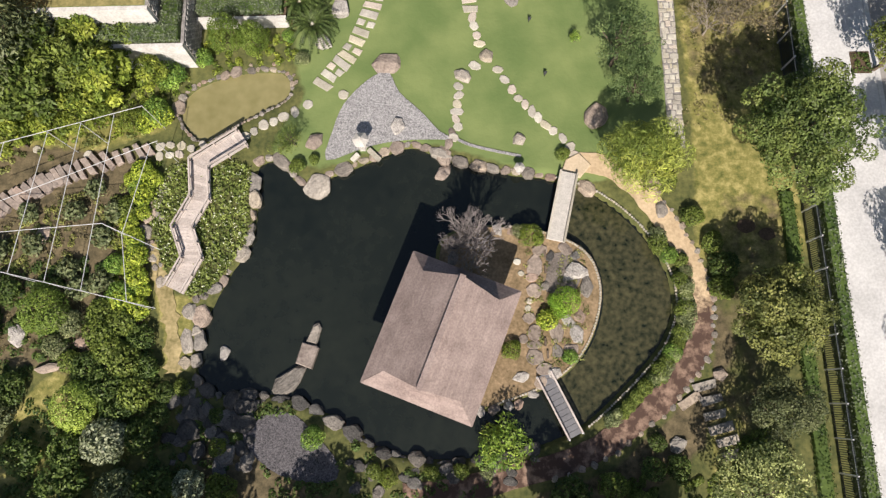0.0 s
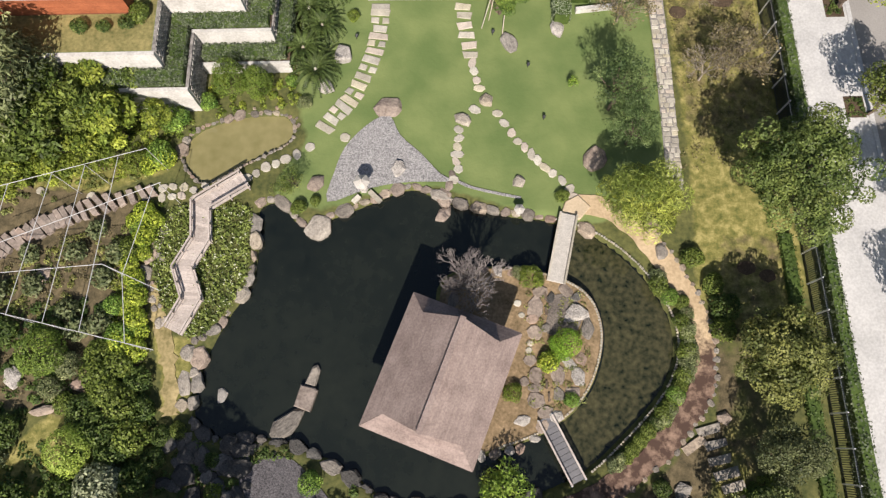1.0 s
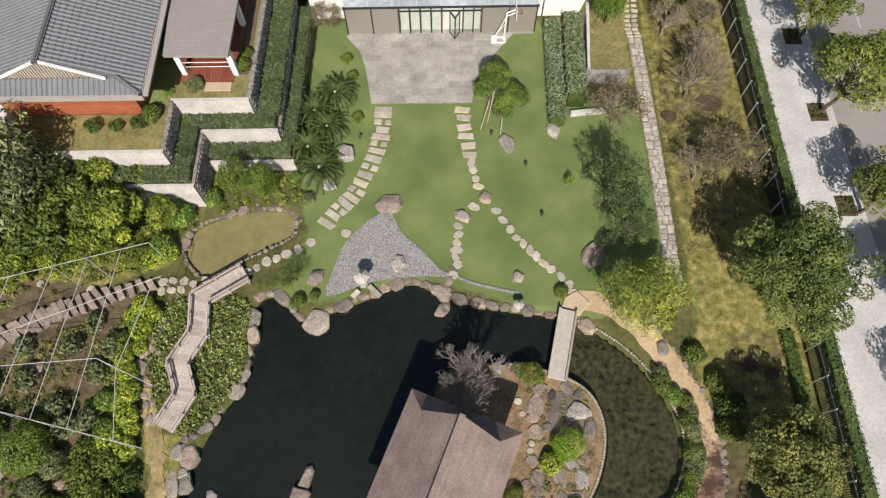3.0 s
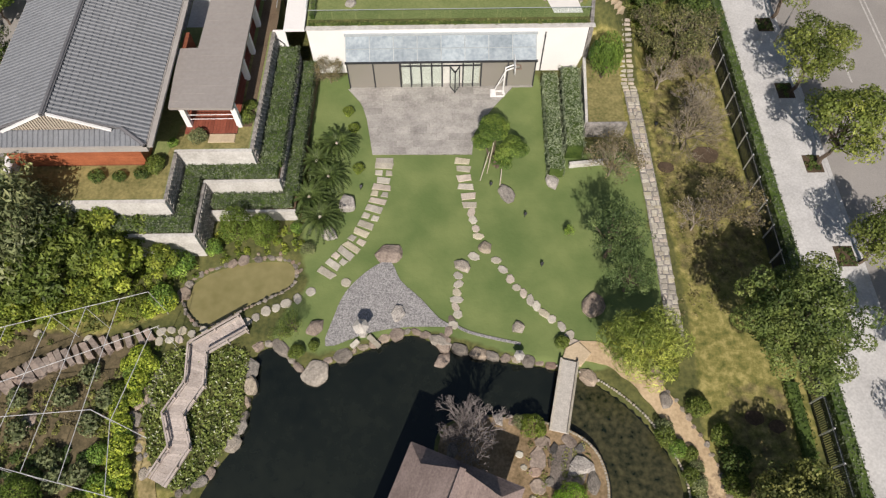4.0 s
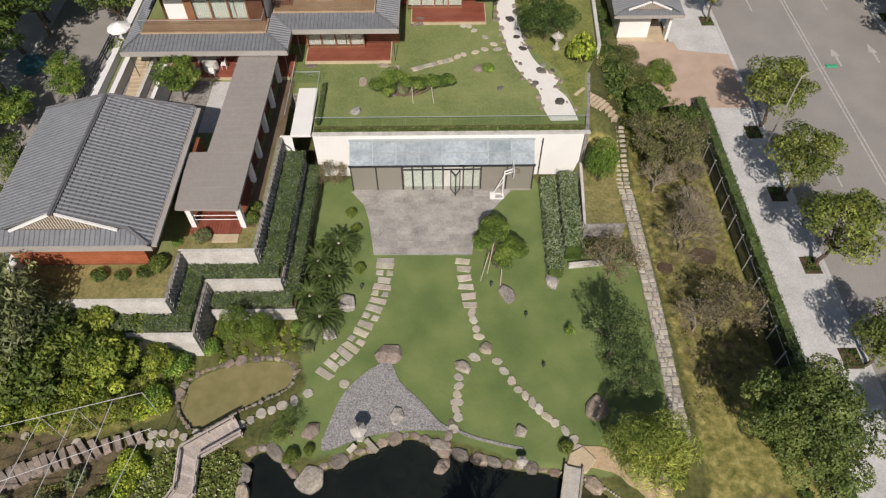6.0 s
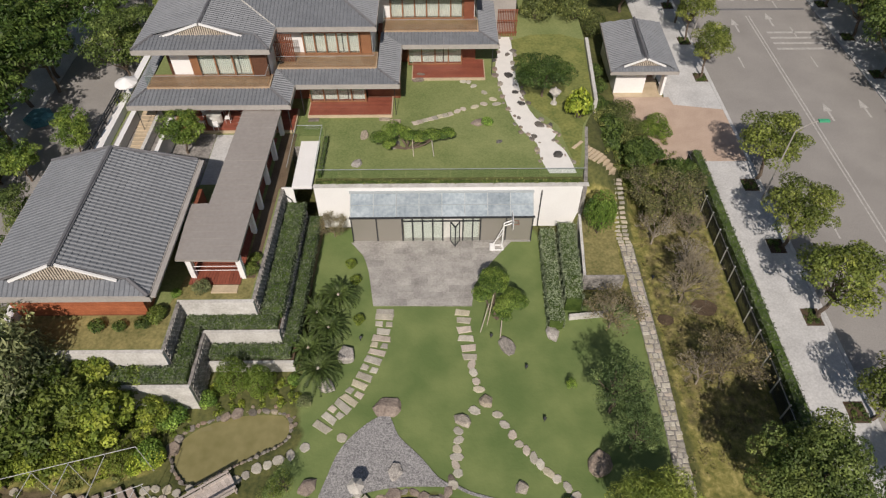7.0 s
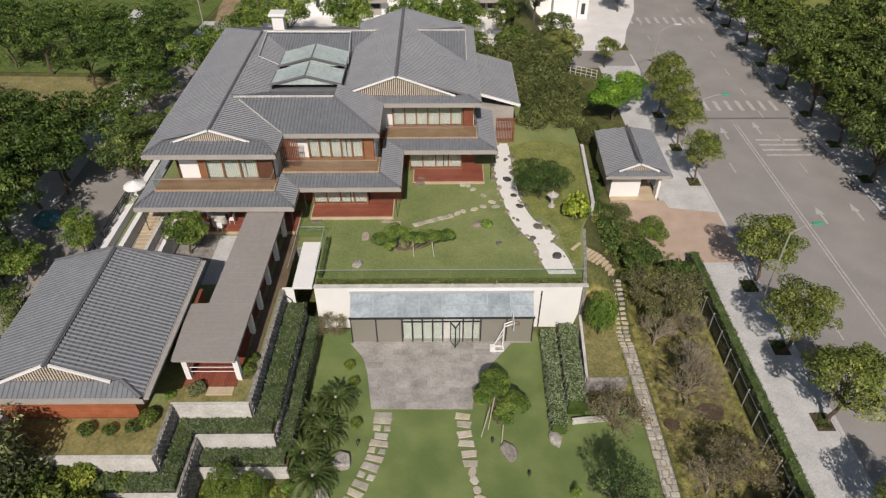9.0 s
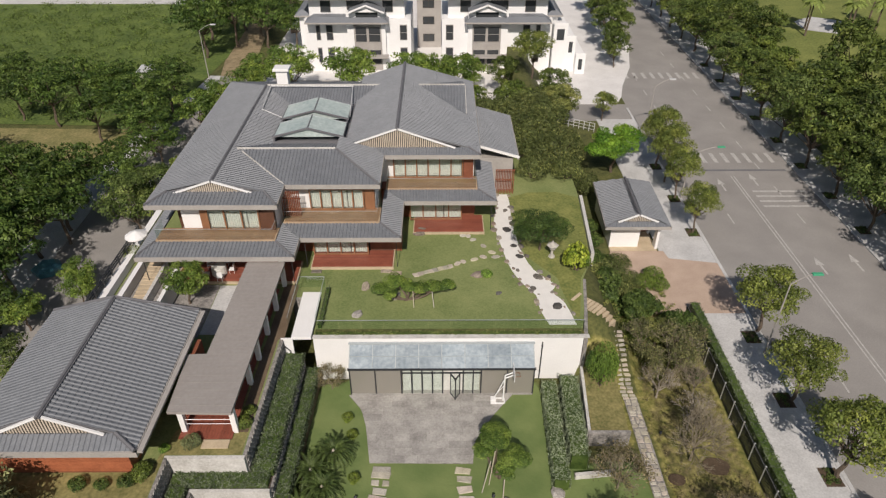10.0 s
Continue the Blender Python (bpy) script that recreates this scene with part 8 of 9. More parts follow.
def pine(x, y, z, pads, props, label, base_r=0.16):
    """A trained pine: crooked trunk, flat clouds of needles, slim props."""
    rnd_ = random.Random(int(x * 10))
    t = thing("pine_tree", label, "tree", at=(x, y, z))
    w = Mesh()
    for px, py, pz, r, fl in pads:
        limb(w, (x, y, z - 0.1), (px, py, pz - 0.15), base_r * 0.7, 0.03, rnd_, 4)
    part("trunk", w, M_BARK, t)
    for i, (px, py, pz, r, fl) in enumerate(pads):
        cs_, rs_ = [], []
        for k in range(12):
            a, d = rnd_.uniform(0, 6.28), r * math.sqrt(rnd_.random()) * 0.6
            cs_.append((px + d * math.cos(a), py + d * math.sin(a), pz + rnd_.uniform(-0.1, 0.1)))
            rs_.append(r * rnd_.uniform(0.42, 0.6))
        part("needle_pad", leaf_mesh("needle_pad", cs_, rs_, int(4200 * r * r) + 600, 0.12, M_L_PINE, i + int(x * 7), 0.7, 0.35, 0.75, fl), M_L_PINE, t)
    for a, b in props:
        part("prop", Mesh().bar(a, b, 0.035), M_STEP, t, "slim pale prop")
    return t


pine(3.9, 27.6, 0, [(3.5, 29.0, 2.5, 1.25, 0.5), (4.9, 27.7, 2.0, 1.05, 0.5), (2.9, 28.2, 1.9, 0.8, 0.5), (4.2, 26.9, 1.6, 0.75, 0.5), (4.0, 29.4, 2.1, 0.8, 0.5)], [((2.7, 26.4, 0), (3.3, 27.6, 1.7)), ((4.05, 25.9, 0), (4.2, 27.0, 1.5)), ((3.2, 27.0, 0), (3.6, 28.0, 2.2))], "trained pine with cloud-like pads and pale props")
pine(-2.6, 41.3, TERR, [(-4.6, 41.2, 5.6, 0.9, 0.6), (-3.6, 41.7, 5.9, 0.9, 0.6), (-2.6, 41.5, 5.6, 0.85, 0.55), (-1.5, 41.4, 5.5, 0.8, 0.5), (-0.5, 41.5, 5.5, 0.8, 0.5), (0.6, 41.6, 5.45, 0.75, 0.5), (-4.0, 40.6, 5.3, 0.6, 0.6)], [((-2.1, 40.3, TERR), (-2.2, 41.2, 5.5)), ((-0.5, 40.3, TERR), (-0.7, 41.3, 5.4))], "long low trained pine on pale props")

# ---- low ground plants between the shrubs ----
def cover_plants(name, regions, count, size, material, seed, label, category="ground plants", avoid=(), high=0.1):
    rg = np.random.default_rng(seed)
    cs_ = []
    for poly in regions:
        xs_ = [p[0] for p in poly]
        ys_ = [p[1] for p in poly]
        area = (max(xs_) - min(xs_)) * (max(ys_) - min(ys_))
        for x, y in rg.uniform((min(xs_), min(ys_)), (max(xs_), max(ys_)), (int(area * 5), 2)):
            if inside(x, y, poly) and not any(inside(x, y, q) for q in avoid) and noise.noise((x * 0.5, y * 0.5, seed)) > -0.12:
                cs_.append((x, y, ground_height(x, y) + high * rg.random()))
    tagged(new(name, leaf_mesh(name, cs_, [0.22] * len(cs_), count, size, material, seed, 0.8, 0.5, squash=0.6)), label, category, kind="stuff")


SOUTH = [[(-18, -5), (-14.5, 1.0), (-12, -0.2), (-9, -0.2), (-6, -1.8), (-3, -3.6), (2, -3.9), (6, -3.0), (2, -5.0), (-3, -6.0), (-10, -6.5)], [(-29, -6), (-17, -6), (-16.5, 2), (-18, 5), (-29, 5)]]
WESTB = [[(-19.3, 4.0), (-17.2, 4.0), (-17.7, 8.5), (-18.2, 12.5), (-16.4, 13.4), (-16.2, 14.6), (-18.4, 14.6), (-20.0, 9.0)], [(-29, 15.0), (-17, 16.3), (-16.6, 18.8), (-13.4, 20.6), (-9.2, 21.0), (-9.4, 23.3), (-15.4, 23.3), (-15.4, 20.6), (-29, 20.6)]]
EASTB = [[(11.0, -0.6), (12.7, 1.9), (13.8, 4.8), (13.4, 7.5), (12.3, 9.6), (13.0, 9.8), (14.0, 7.4), (14.1, 4.2), (13.3, 2.1), (10.2, -1.5)], [(8, -6), (18, -6), (19, -2), (16.5, -2), (14, -4.5), (9, -4.6)]]
cover_plants("ground_plants", SOUTH, 16000, 0.17, M_L_DARK, 31, "low dark green planting south of the pond", avoid=(POND, GBED))
cover_plants("ground_plants_west", WESTB, 12000, 0.17, M_L_LIME, 32, "low yellow-green ground plants", avoid=(POOL, LILY))
cover_plants("ground_plants_east", EASTB, 7000, 0.15, M_L_MID, 33, "low green plants along the channel bank", avoid=(POND,))
border = smooth_loop([(12.2, 9.2), (12.9, 8.2), (13.5, 6.8), (13.75, 5.4), (13.6, 4.0), (13.0, 2.7), (12.0, 1.4), (10.8, 0.3), (9.6, -0.7), (8.8, -1.4)], 6, closed=False)
shrubs = thing("shrub_border", "low leafy green shrub border along the channel", "shrub", at=(13, 5, 0))
cs_, rs_ = [], []
for x, y in border:
    if noise.noise((x * 0.9, y * 0.9, 2.0)) < -0.08:
        continue
    for k in range(3):
        cs_.append((x + 0.12 + rr.uniform(-0.22, 0.22), y + rr.uniform(-0.22, 0.22), rr.uniform(0.1, 0.4)))
        rs_.append(rr.uniform(0.22, 0.36))
part("stems", Mesh().bar((13.6, 5.4, -0.1), (13.6, 5.4, 0.3), 0.03).bar((12.0, 1.4, -0.1), (12.0, 1.4, 0.3), 0.03), M_BARK, shrubs)
tagged(part("foliage", leaf_mesh("foliage", cs_, rs_, 16000, 0.09, M_L_PALE, 77, 0.4, 0.6, 0.7), M_L_PALE, shrubs), kind="stuff")
cover_plants("bank_plants", [[(15.0, 36), (20.8, 36), (20.8, 48), (13.0, 52), (13.2, 43)]], 9000, 0.16, M_L_OLIVE, 34, "scrubby brownish-green bank plants", high=0.5)
cover_plants("dry_tufts", [[(15.0, 16), (21, 16), (21, 36), (15.1, 36)], [(-27, 3), (-18.4, 3), (-18.5, 13), (-27, 12)]], 7000, 0.12, M_L_BROWN, 35, "dry grass tufts on the ground")

# dark plants added so that the beds' shade sits in the ground colour
cover_plants("shade_plants", [[(-28, 2.5), (-18.8, 2.5), (-19.2, 8.2), (-21.5, 8.6), (-28, 7.5)]], 9000, 0.15, M_L_DARK, 36, "low dark green plants between the beds", high=0.25)
cover_plants("bed_plants", [[(-28, 7.5), (-19.0, 7.5), (-19.2, 13.2), (-23, 12.2), (-28, 9.6)], [(-29, 13.4), (-22, 15.4), (-18.5, 16.2), (-18.5, 17.4), (-29, 16.4)]], 9000, 0.13, M_L_OLIVE, 38, "thin olive-green ground plants in the beds", high=0.12)

# ---- terrace details ----
SL = [(5.6, 58.1), (5.7, 56.4), (5.1, 52.7), (5.6, 48.2), (6.1, 45.3), (7.0, 43.1), (7.8, 41.8), (7.9, 40.0), (8.4, 38.2)]
SR = [(6.8, 58.1), (6.9, 56.4), (6.85, 52.7), (7.2, 48.4), (8.0, 45.3), (9.5, 43.3), (9.2, 42.2), (10.0, 40.8), (10.5, 38.2)]
solid("dry_stream", sheet(smooth_loop(SL, 3, False) + smooth_loop(SR, 3, False)[::-1], TERR + 0.02), M_WGRAVEL, "winding dry stream of white gravel", "gravel", kind="structure")
solid("terrace_bank", sheet(smooth_loop([(6.9, 57.5), (7.3, 49), (8.2, 46.4), (9.8, 44.2), (10.0, 42.4), (10.7, 39.0), (11.3, 41), (11.9, 44.2), (13.1, 47.2), (13.85, 57.5)], 3), TERR + 0.012), mat("bank_grass", (0.10, 0.135, 0.035), (0.27, 0.275, 0.085), 0.7, 4, 0.95, 0.6, 0.04), "grassy planting strip beside the gravel", "ground", kind="structure")
for x, y, s in ((6.2, 51.5, 0.4), (8.3, 44.2, 0.45), (9.3, 40.4, 0.5), (7.0, 47.2, 0.35)):
    rock(x, y, s, z=TERR, label="dark rock standing in the white gravel", group="rocks by the dry stream")
for line in (SL, SR):
    shore(0, 23, 0.24, TERR - 0.04, smooth_loop(line, 3, False), "grey-brown rock lining the white gravel", "rocks by the dry stream", 0.24, 0.5, chance=0.6)
for x, y in ((2.0, 46.5), (3.0, 46.8), (3.8, 47.2), (4.6, 47.9), (3.0, 49.9), (3.9, 48.9), (2.6, 50.5), (1.5, 46.2), (4.9, 47.2), (2.1, 50.6)):
    flat_stone(x, y, rr.uniform(0.3, 0.42), 0.26, TERR + 0.03, rr.uniform(0, 180), 8, "flat pale stepping stone on the terrace lawn", "stepping stones on the terrace")
for i in range(8):
    p = Vector((-2.3, 44.5)).lerp(Vector((1.1, 45.9)), (i + 0.5) / 8)
    flat_stone(p.x, p.y, 0.26, 0.3, TERR + 0.03, 22, 4, "pale stone setts in a short strip on the lawn", "stepping stones on the terrace")
for x, y in ((-4.6, 45.1), (-3.7, 44.8), (-10.6, 45.1)):
    flat_stone(x, y, 0.55, 0.25, TERR + 0.06, 0, 4, "long stone step before the deck", "steps before the decks", material=M_STONE)
edge_rail = thing("glass_balustrade", "frameless glass balustrade along the terrace edge", "balustrade", at=(0, 37.6, TERR))
for i in range(12):
    xa, xb = -9.4 + i * 1.7, -9.4 + (i + 1) * 1.7 - 0.05
    part("pane", Mesh().box(xa, xb, 37.75, 37.766, TERR, 5.1), M_GLASS, edge_rail).visible_shadow = False
part("handrail", Mesh().box(-9.45, 11.0, 37.743, 37.773, 5.1, 5.13), M_SASHBLUE, edge_rail)
walk_bridge = thing("glass_walkway", "white paved walkway with glass sides over the passage", "walkway", at=(-10.4, 39.4, TERR))
part("deck", Mesh().box(-11.2, -9.7, 36.75, 42.2, 4.1, 4.32, 0.01), M_WHITE, walk_bridge, "white paved deck")
for x in (-11.6, -9.5):
    part("pane", Mesh().box(x - 0.01, x + 0.01, 37.9, 43.0, 4.2, 5.25), M_GLASS, walk_bridge).visible_shadow = False
    part("handrail", Mesh().box(x - 0.016, x + 0.016, 37.9, 43.0, 5.25, 5.28), M_SASHBLUE, walk_bridge)
part("pane", Mesh().box(-11.58, -9.52, 43.0, 43.02, 4.2, 5.25), M_GLASS, walk_bridge).visible_shadow = False
part("handrail", Mesh().box(-11.61, -9.49, 42.994, 43.026, 5.251, 5.281), M_SASHBLUE, walk_bridge)
spout = thing("downpipe", "dark metal rainwater pipe on the white wall end", "pipe", at=(-11.3, 36.6, 0))
part("pipe", Mesh().bar((-11.75, 36.58, 3.6), (-11.35, 36.58, 3.1), 0.045, n=8).bar((-11.35, 36.58, 3.1), (-11.3, 36.58, 0.2), 0.045, n=8), M_METAL, spout)
# stands for dark floor and grass; the roofs' shade is put into its colour
solid("walkway_bed", Mesh().prism([(-13.1, 28.0), (-12.35, 28.0), (-12.15, 36.6), (-11.7, 37.0), (-11.7, 43.3), (-12.9, 43.3)], 4.1, 4.225), M_SOIL, "shaded strip of dark soil beside the walkway", "planting bed", kind="structure")
hedge([(-9.2, 37.9), (-9.15, 42.6)], 0.3, TERR, TERR + 0.4, 21, "narrow low hedge beside the walkway", 90)
# courtyard between the annex and the house, with stairs down to the lane
solid("courtyard_ground", sheet([(-26.4, 36.9), (-18.25, 36.9), (-18.25, 43.3), (-22.1, 43.3), (-22.1, 45.9), (-26.4, 45.9)], TERR + 0.012), M_RSTONE, "dark stone floor of the sunken courtyard", "paving", kind="structure")
solid("courtyard_paving", Mesh().box(-18.2, -16.2, 37.2, 43.2, 4.2, 4.23), M_CONC, "pale paved courtyard", "paving", kind="structure")
solid("courtyard_wall", Mesh().box(-21.7, -21.4, 37.6, 43.3, 4.2, 5.9), M_WHITE, "white courtyard wall", "wall", kind="structure")
stairs = thing("outdoor_stairs", "tan stone stairs along the courtyard wall", "stairs", at=(-24.0, 43.0, TERR))
for i in range(18):
    part("tread", Mesh().box(-24.6, -23.5, 38.0 + i * 0.42, 38.0 + (i + 1) * 0.42, 4.2, 4.3 + i * 0.05, 0.02), M_TANSTEP, stairs)
part("side_wall", Mesh().box(-23.48, -23.2, 37.5, 45.5, 4.2, 5.0), M_WALLTOP, stairs, "pale side wall")
solid("wall_west", Mesh().box(-27.2, -26.6, 22.3, 78, -0.2, 4.9), M_WHITE, "white boundary retaining wall", "wall", kind="structure")
solid("wall_west_inner", Mesh().box(-25.6, -25.2, 37.4, 46.2, 4.2, 5.1), M_WHITE, "white low wall", "wall", kind="structure")
wrail = thing("rail_fence", "black metal rail fence on the boundary wall", "fence", at=(-27, 44, 4.9))
for z in (5.15, 5.4, 5.65):
    part("rail", Mesh().box(-27.3, -27.22, 39.0, 50.0, z, z + 0.1), M_METAL, wrail)
for i in range(8):
    part("post", Mesh().box(-27.2, -27.1, 39 + i * 1.55, 39.1 + i * 1.55, 4.9, 5.8), M_METAL, wrail)
um = thing("parasol", "white garden parasol with a round canopy", "parasol", at=(-26.2, 47.4, TERR))
part("pole", Mesh().bar((-26.2, 47.4, TERR), (-26.2, 47.4, 6.9), 0.03), M_GALV, um)
part("canopy", Mesh().add([(-26.2, 47.4, 6.95)] + [(-26.2 + 0.95 * math.cos(i * math.pi / 5), 47.4 + 0.95 * math.sin(i * math.pi / 5), 6.5) for i in range(10)] + [(-26.2 + 0.95 * math.cos(i * math.pi / 5), 47.4 + 0.95 * math.sin(i * math.pi / 5), 6.38) for i in range(10)], [(0, 1 + i, 1 + (i + 1) % 10) for i in range(10)] + [(1 + i, 11 + i, 11 + (i + 1) % 10, 1 + (i + 1) % 10) for i in range(10)]), M_WHITE, um, "white fabric canopy")
tb = thing("garden_table", "round white-draped table with chairs on the veranda", "table", at=(-18.6, 44.6, 4.5))
part("cloth", Mesh().bar((-18.6, 44.6, 4.5), (-18.6, 44.6, 5.25), 0.65, 0.6, 14), M_CURTAIN, tb, "white tablecloth")
for i in range(5):
    a = i * 1.26
    x, y = -18.6 + 1.1 * math.cos(a), 44.6 + 1.1 * math.sin(a)
    ch = thing("chair", "small pale chair at the veranda table", "chair", "chairs at the veranda table", at=(x, y, 4.5))
    part("seat", Mesh().box(x - 0.22, x + 0.22, y - 0.22, y + 0.22, 4.9, 4.96, 0.01), M_WHITE, ch)
    part("backrest", Mesh().beam((x + 0.2 * math.cos(a) - 0.2 * math.sin(a), y + 0.2 * math.sin(a) + 0.2 * math.cos(a), 5.2), (x + 0.2 * math.cos(a) + 0.2 * math.sin(a), y + 0.2 * math.sin(a) - 0.2 * math.cos(a), 5.2), 0.04, 0.5), M_WHITE, ch)
    for sx in (-0.19, 0.19):
        for sy in (-0.19, 0.19):
            part("leg", Mesh().bar((x + sx, y + sy, 4.5), (x + sx, y + sy, 4.9), 0.02), M_WHITE, ch)

put(P_BUSH_B, 3.9, 44.4, TERR, 0.55, 20)
pipe = thing("downpipe", "dark metal rainwater pipe on the white wall", "pipe", at=(7.7, 36.6, 0))
part("pipe", Mesh().bar((7.7, 36.6, 0.1), (7.7, 36.6, 3.9), 0.05, n=8), M_METAL, pipe)
for z in (0.8, 2.2, 3.5):
    part("bracket", Mesh().box(7.63, 7.77, 36.56, 36.655, z, z + 0.05), M_METAL, pipe)

# basketball hoop on the patio
hoop = thing("basketball_hoop", "white portable basketball hoop on a wheeled base", "basketball hoop", at=(4.2, 34.2, 0.07))
for a, b in (((3.8, 34.0), (4.8, 34.0)), ((3.8, 34.5), (4.8, 34.5)), ((3.8, 34.0), (3.8, 34.5)), ((4.8, 34.0), (4.8, 34.5))):
    part("base_bar", Mesh().beam((*a, 0.13), (*b, 0.13), 0.08, 0.1), M_WHITE, hoop)
part("weight_box", Mesh().box(3.75, 4.15, 33.95, 34.4, 0.08, 0.5, 0.03), M_WHITE, hoop)
part("mast", Mesh().bar((4.7, 34.3, 0.1), (4.75, 34.35, 2.7), 0.06), M_WHITE, hoop)
part("stay", Mesh().bar((3.95, 34.2, 0.3), (4.73, 34.33, 2.3), 0.04), M_WHITE, hoop)
part("stay", Mesh().bar((3.95, 34.4, 0.3), (4.73, 34.4, 1.6), 0.03), M_WHITE, hoop)
part("arm", Mesh().bar((4.75, 34.35, 2.7), (5.35, 34.4, 2.95), 0.05), M_WHITE, hoop)
part("arm", Mesh().bar((4.75, 34.35, 2.4), (5.35, 34.4, 2.65), 0.05), M_WHITE, hoop)
part("backboard", Mesh().box(5.36, 5.4, 33.8, 35.0, 2.55, 3.35), M_WHITE, hoop, "white backboard seen edge-on")
part("rim", Mesh().bar((5.4, 34.2, 2.7), (5.85, 34.2, 2.7), 0.02).bar((5.4, 34.6, 2.7), (5.85, 34.6, 2.7), 0.02).bar((5.85, 34.2, 2.7), (5.85, 34.6, 2.7), 0.02), M_WOOD, hoop, "orange-red rim")

# drain holes / planting pits in the dry grass
for x, y, r in ((18.8, 28.3, 0.95), (15.8, 27.3, 0.6), (17.8, 9.6, 0.55), (19.0, 9.1, 0.5)):
    solid("planting_pit", sheet([(x + r * math.cos(i * 0.52) * rr.uniform(0.9, 1.1), y + 0.8 * r * math.sin(i * 0.52) * rr.uniform(0.9, 1.1)) for i in range(12)], 0.07), M_PIT, "bare dark soil planting pit in the grass", "planting pit", "planting pits in the dry grass")
# small garden spotlights on the lawn
for x, y in ((6.4, 19.6), (3.4, 25.9), (5.6, 23.4), (-5.6, 25.8), (15.7, 31.0), (14.8, 10.2)):
    lt = thing("garden_spotlight", "small dark garden spotlight on a spike", "lamp", "garden spotlights", at=(x, y, 0))
    part("spike", Mesh().bar((x, y, 0), (x, y, 0.2), 0.03), M_METAL, lt)
    part("head", Mesh().bar((x, y, 0.2), (x + 0.05, y + 0.16, 0.32), 0.09, 0.11, 8), M_METAL, lt)
for x, y in ((-6.8, 32.6), (-5.8, 27.4), (-6.3, 31.0)):
    put(P_BUSH_L, x, y, None, 0.5, 30)

# ---- trellis frame over the western beds ----
tre = thing("trellis_frame", "open frame of pale tubes over the vegetable beds", "trellis", at=(-21, 10, 0))
TUBES = [((-26.73, 14.09), (-17.21, 16.62)), ((-26.73, 10.30), (-16.14, 14.48)), ((-26.73, 9.19), (-18.86, 9.72)), ((-18.86, 9.72), (-15.55, 8.17)), ((-26.73, 7.78), (-15.55, 4.96)), ((-22.45, 15.16), (-23.72, 7.00)), ((-20.61, 15.65), (-21.68, 6.51)), ((-18.76, 16.14), (-19.64, 6.03)), ((-16.53, 14.19), (-17.69, 9.04)), ((-17.69, 9.04), (-17.11, 5.35)), ((-24.88, 14.58), (-25.66, 7.48))]
for a, b in TUBES:
    part("tube", Mesh().bar((*a, 3.2), (*b, 3.2), 0.02, n=5), M_GALV, tre)
for x, y in ((-17.21, 16.62), (-16.23, 14.39), (-18.86, 9.72), (-17.11, 5.35), (-23.72, 7.00), (-21.68, 6.51), (-19.64, 6.03), (-22.45, 15.16), (-20.61, 15.65), (-26.63, 9.23)):
    part("post", Mesh().bar((x, y, -0.1), (x, y, 3.2), 0.022, n=5), M_GALV, tre)

# ---- fence along the street ----
fp = thing("fence_panel", "black metal railing panel with pale posts", "fence", "fence panels along the street")
part("post", Mesh().box(-0.04, 0.04, -0.04, 0.04, 0, 1.75, 0.01), M_GALV, fp, "pale metal post")
for z in (0.2, 1.55):
    part("rail", Mesh().box(-0.02, 0.02, 0.04, 1.81, z, z + 0.05), M_GALV if z > 1 else M_METAL, fp)
bar = Mesh().box(-0.02, 0.02, -0.02, 0.02, 0.1, 1.72).data("bar", M_METAL)
for i in range(14):
    ob = part("bar", bar, M_METAL, fp)
    ob.location = (0, 0.16 + i * 0.122, 0)
for i in range(32):
    copy_thing(fp, pose(21.25, -15.5 + i * 1.85, 0.02))
done(fp)

# ---- street: lamps, tree pits, markings ----
def street_lamp(x, y, reach, h=7.5, tone=None):
    t = thing("street_lamp", "slender grey street lamp with a curved arm", "street lamp", "street lamps", at=(x, y, 0))
    part("pole", Mesh().bar((x, y, 0), (x, y, h - 1.2), 0.08, 0.05, 8), M_FASCIA, t)
    arm = Mesh()
    last = Vector((x, y, h - 1.2))
    for i in range(1, 7):
        k = i / 6
        nxt = Vector((x + reach * k, y, h - 1.2 + 1.0 * math.sin(k * 1.57)))
        arm.bar(last, nxt, 0.04, 0.035, 6)
        last = nxt
    part("arm", arm, M_FASCIA, t)
    part("head", Mesh().box(last.x - 0.35, last.x + 0.45, y - 0.14, y + 0.14, last.z - 0.08, last.z + 0.06, 0.03), mat("lamp_green", (0.05, 0.30, 0.16), (0.08, 0.42, 0.24), 2, 9, 0.5, 0.0) if tone else M_GALV, t, "green lamp head" if tone else "grey lamp head")


street_lamp(26.56, 39.3, 1.7, 8.4, True)
street_lamp(27.2, 64.2, 3.0, 6.7, True)
street_lamp(26.9, 79.0, 2.0, 8.7)
street_lamp(-36.6, 101.5, 2.2, 9.0)
for x, y in ((26.2, 27.4), (26.0, 34.2), (26.2, 41.2), (26.3, 57.2), (26.4, 64.1), (26.4, 71.8), (26.2, 20), *((44.3, 50.3 + i * 7.2) for i in range(-1, 9))):
    pit = thing("tree_pit", "square dark soil tree pit in the pavement", "tree pit", "tree pits in the pavement", at=(x, y, 0.1))
    part("soil", Mesh().box(x - 0.62, x + 0.62, y - 0.75, y + 0.75, 0.02, 0.115), M_PIT, pit)
    tagged(part("planting", leaf_mesh("planting", [(x + rr.uniform(-0.5, 0.5), y + rr.uniform(-0.6, 0.6), 0.15) for _ in range(20)], [0.16] * 20, 520, 0.11, M_L_DARK, int(y)), M_L_DARK, pit), kind="stuff")
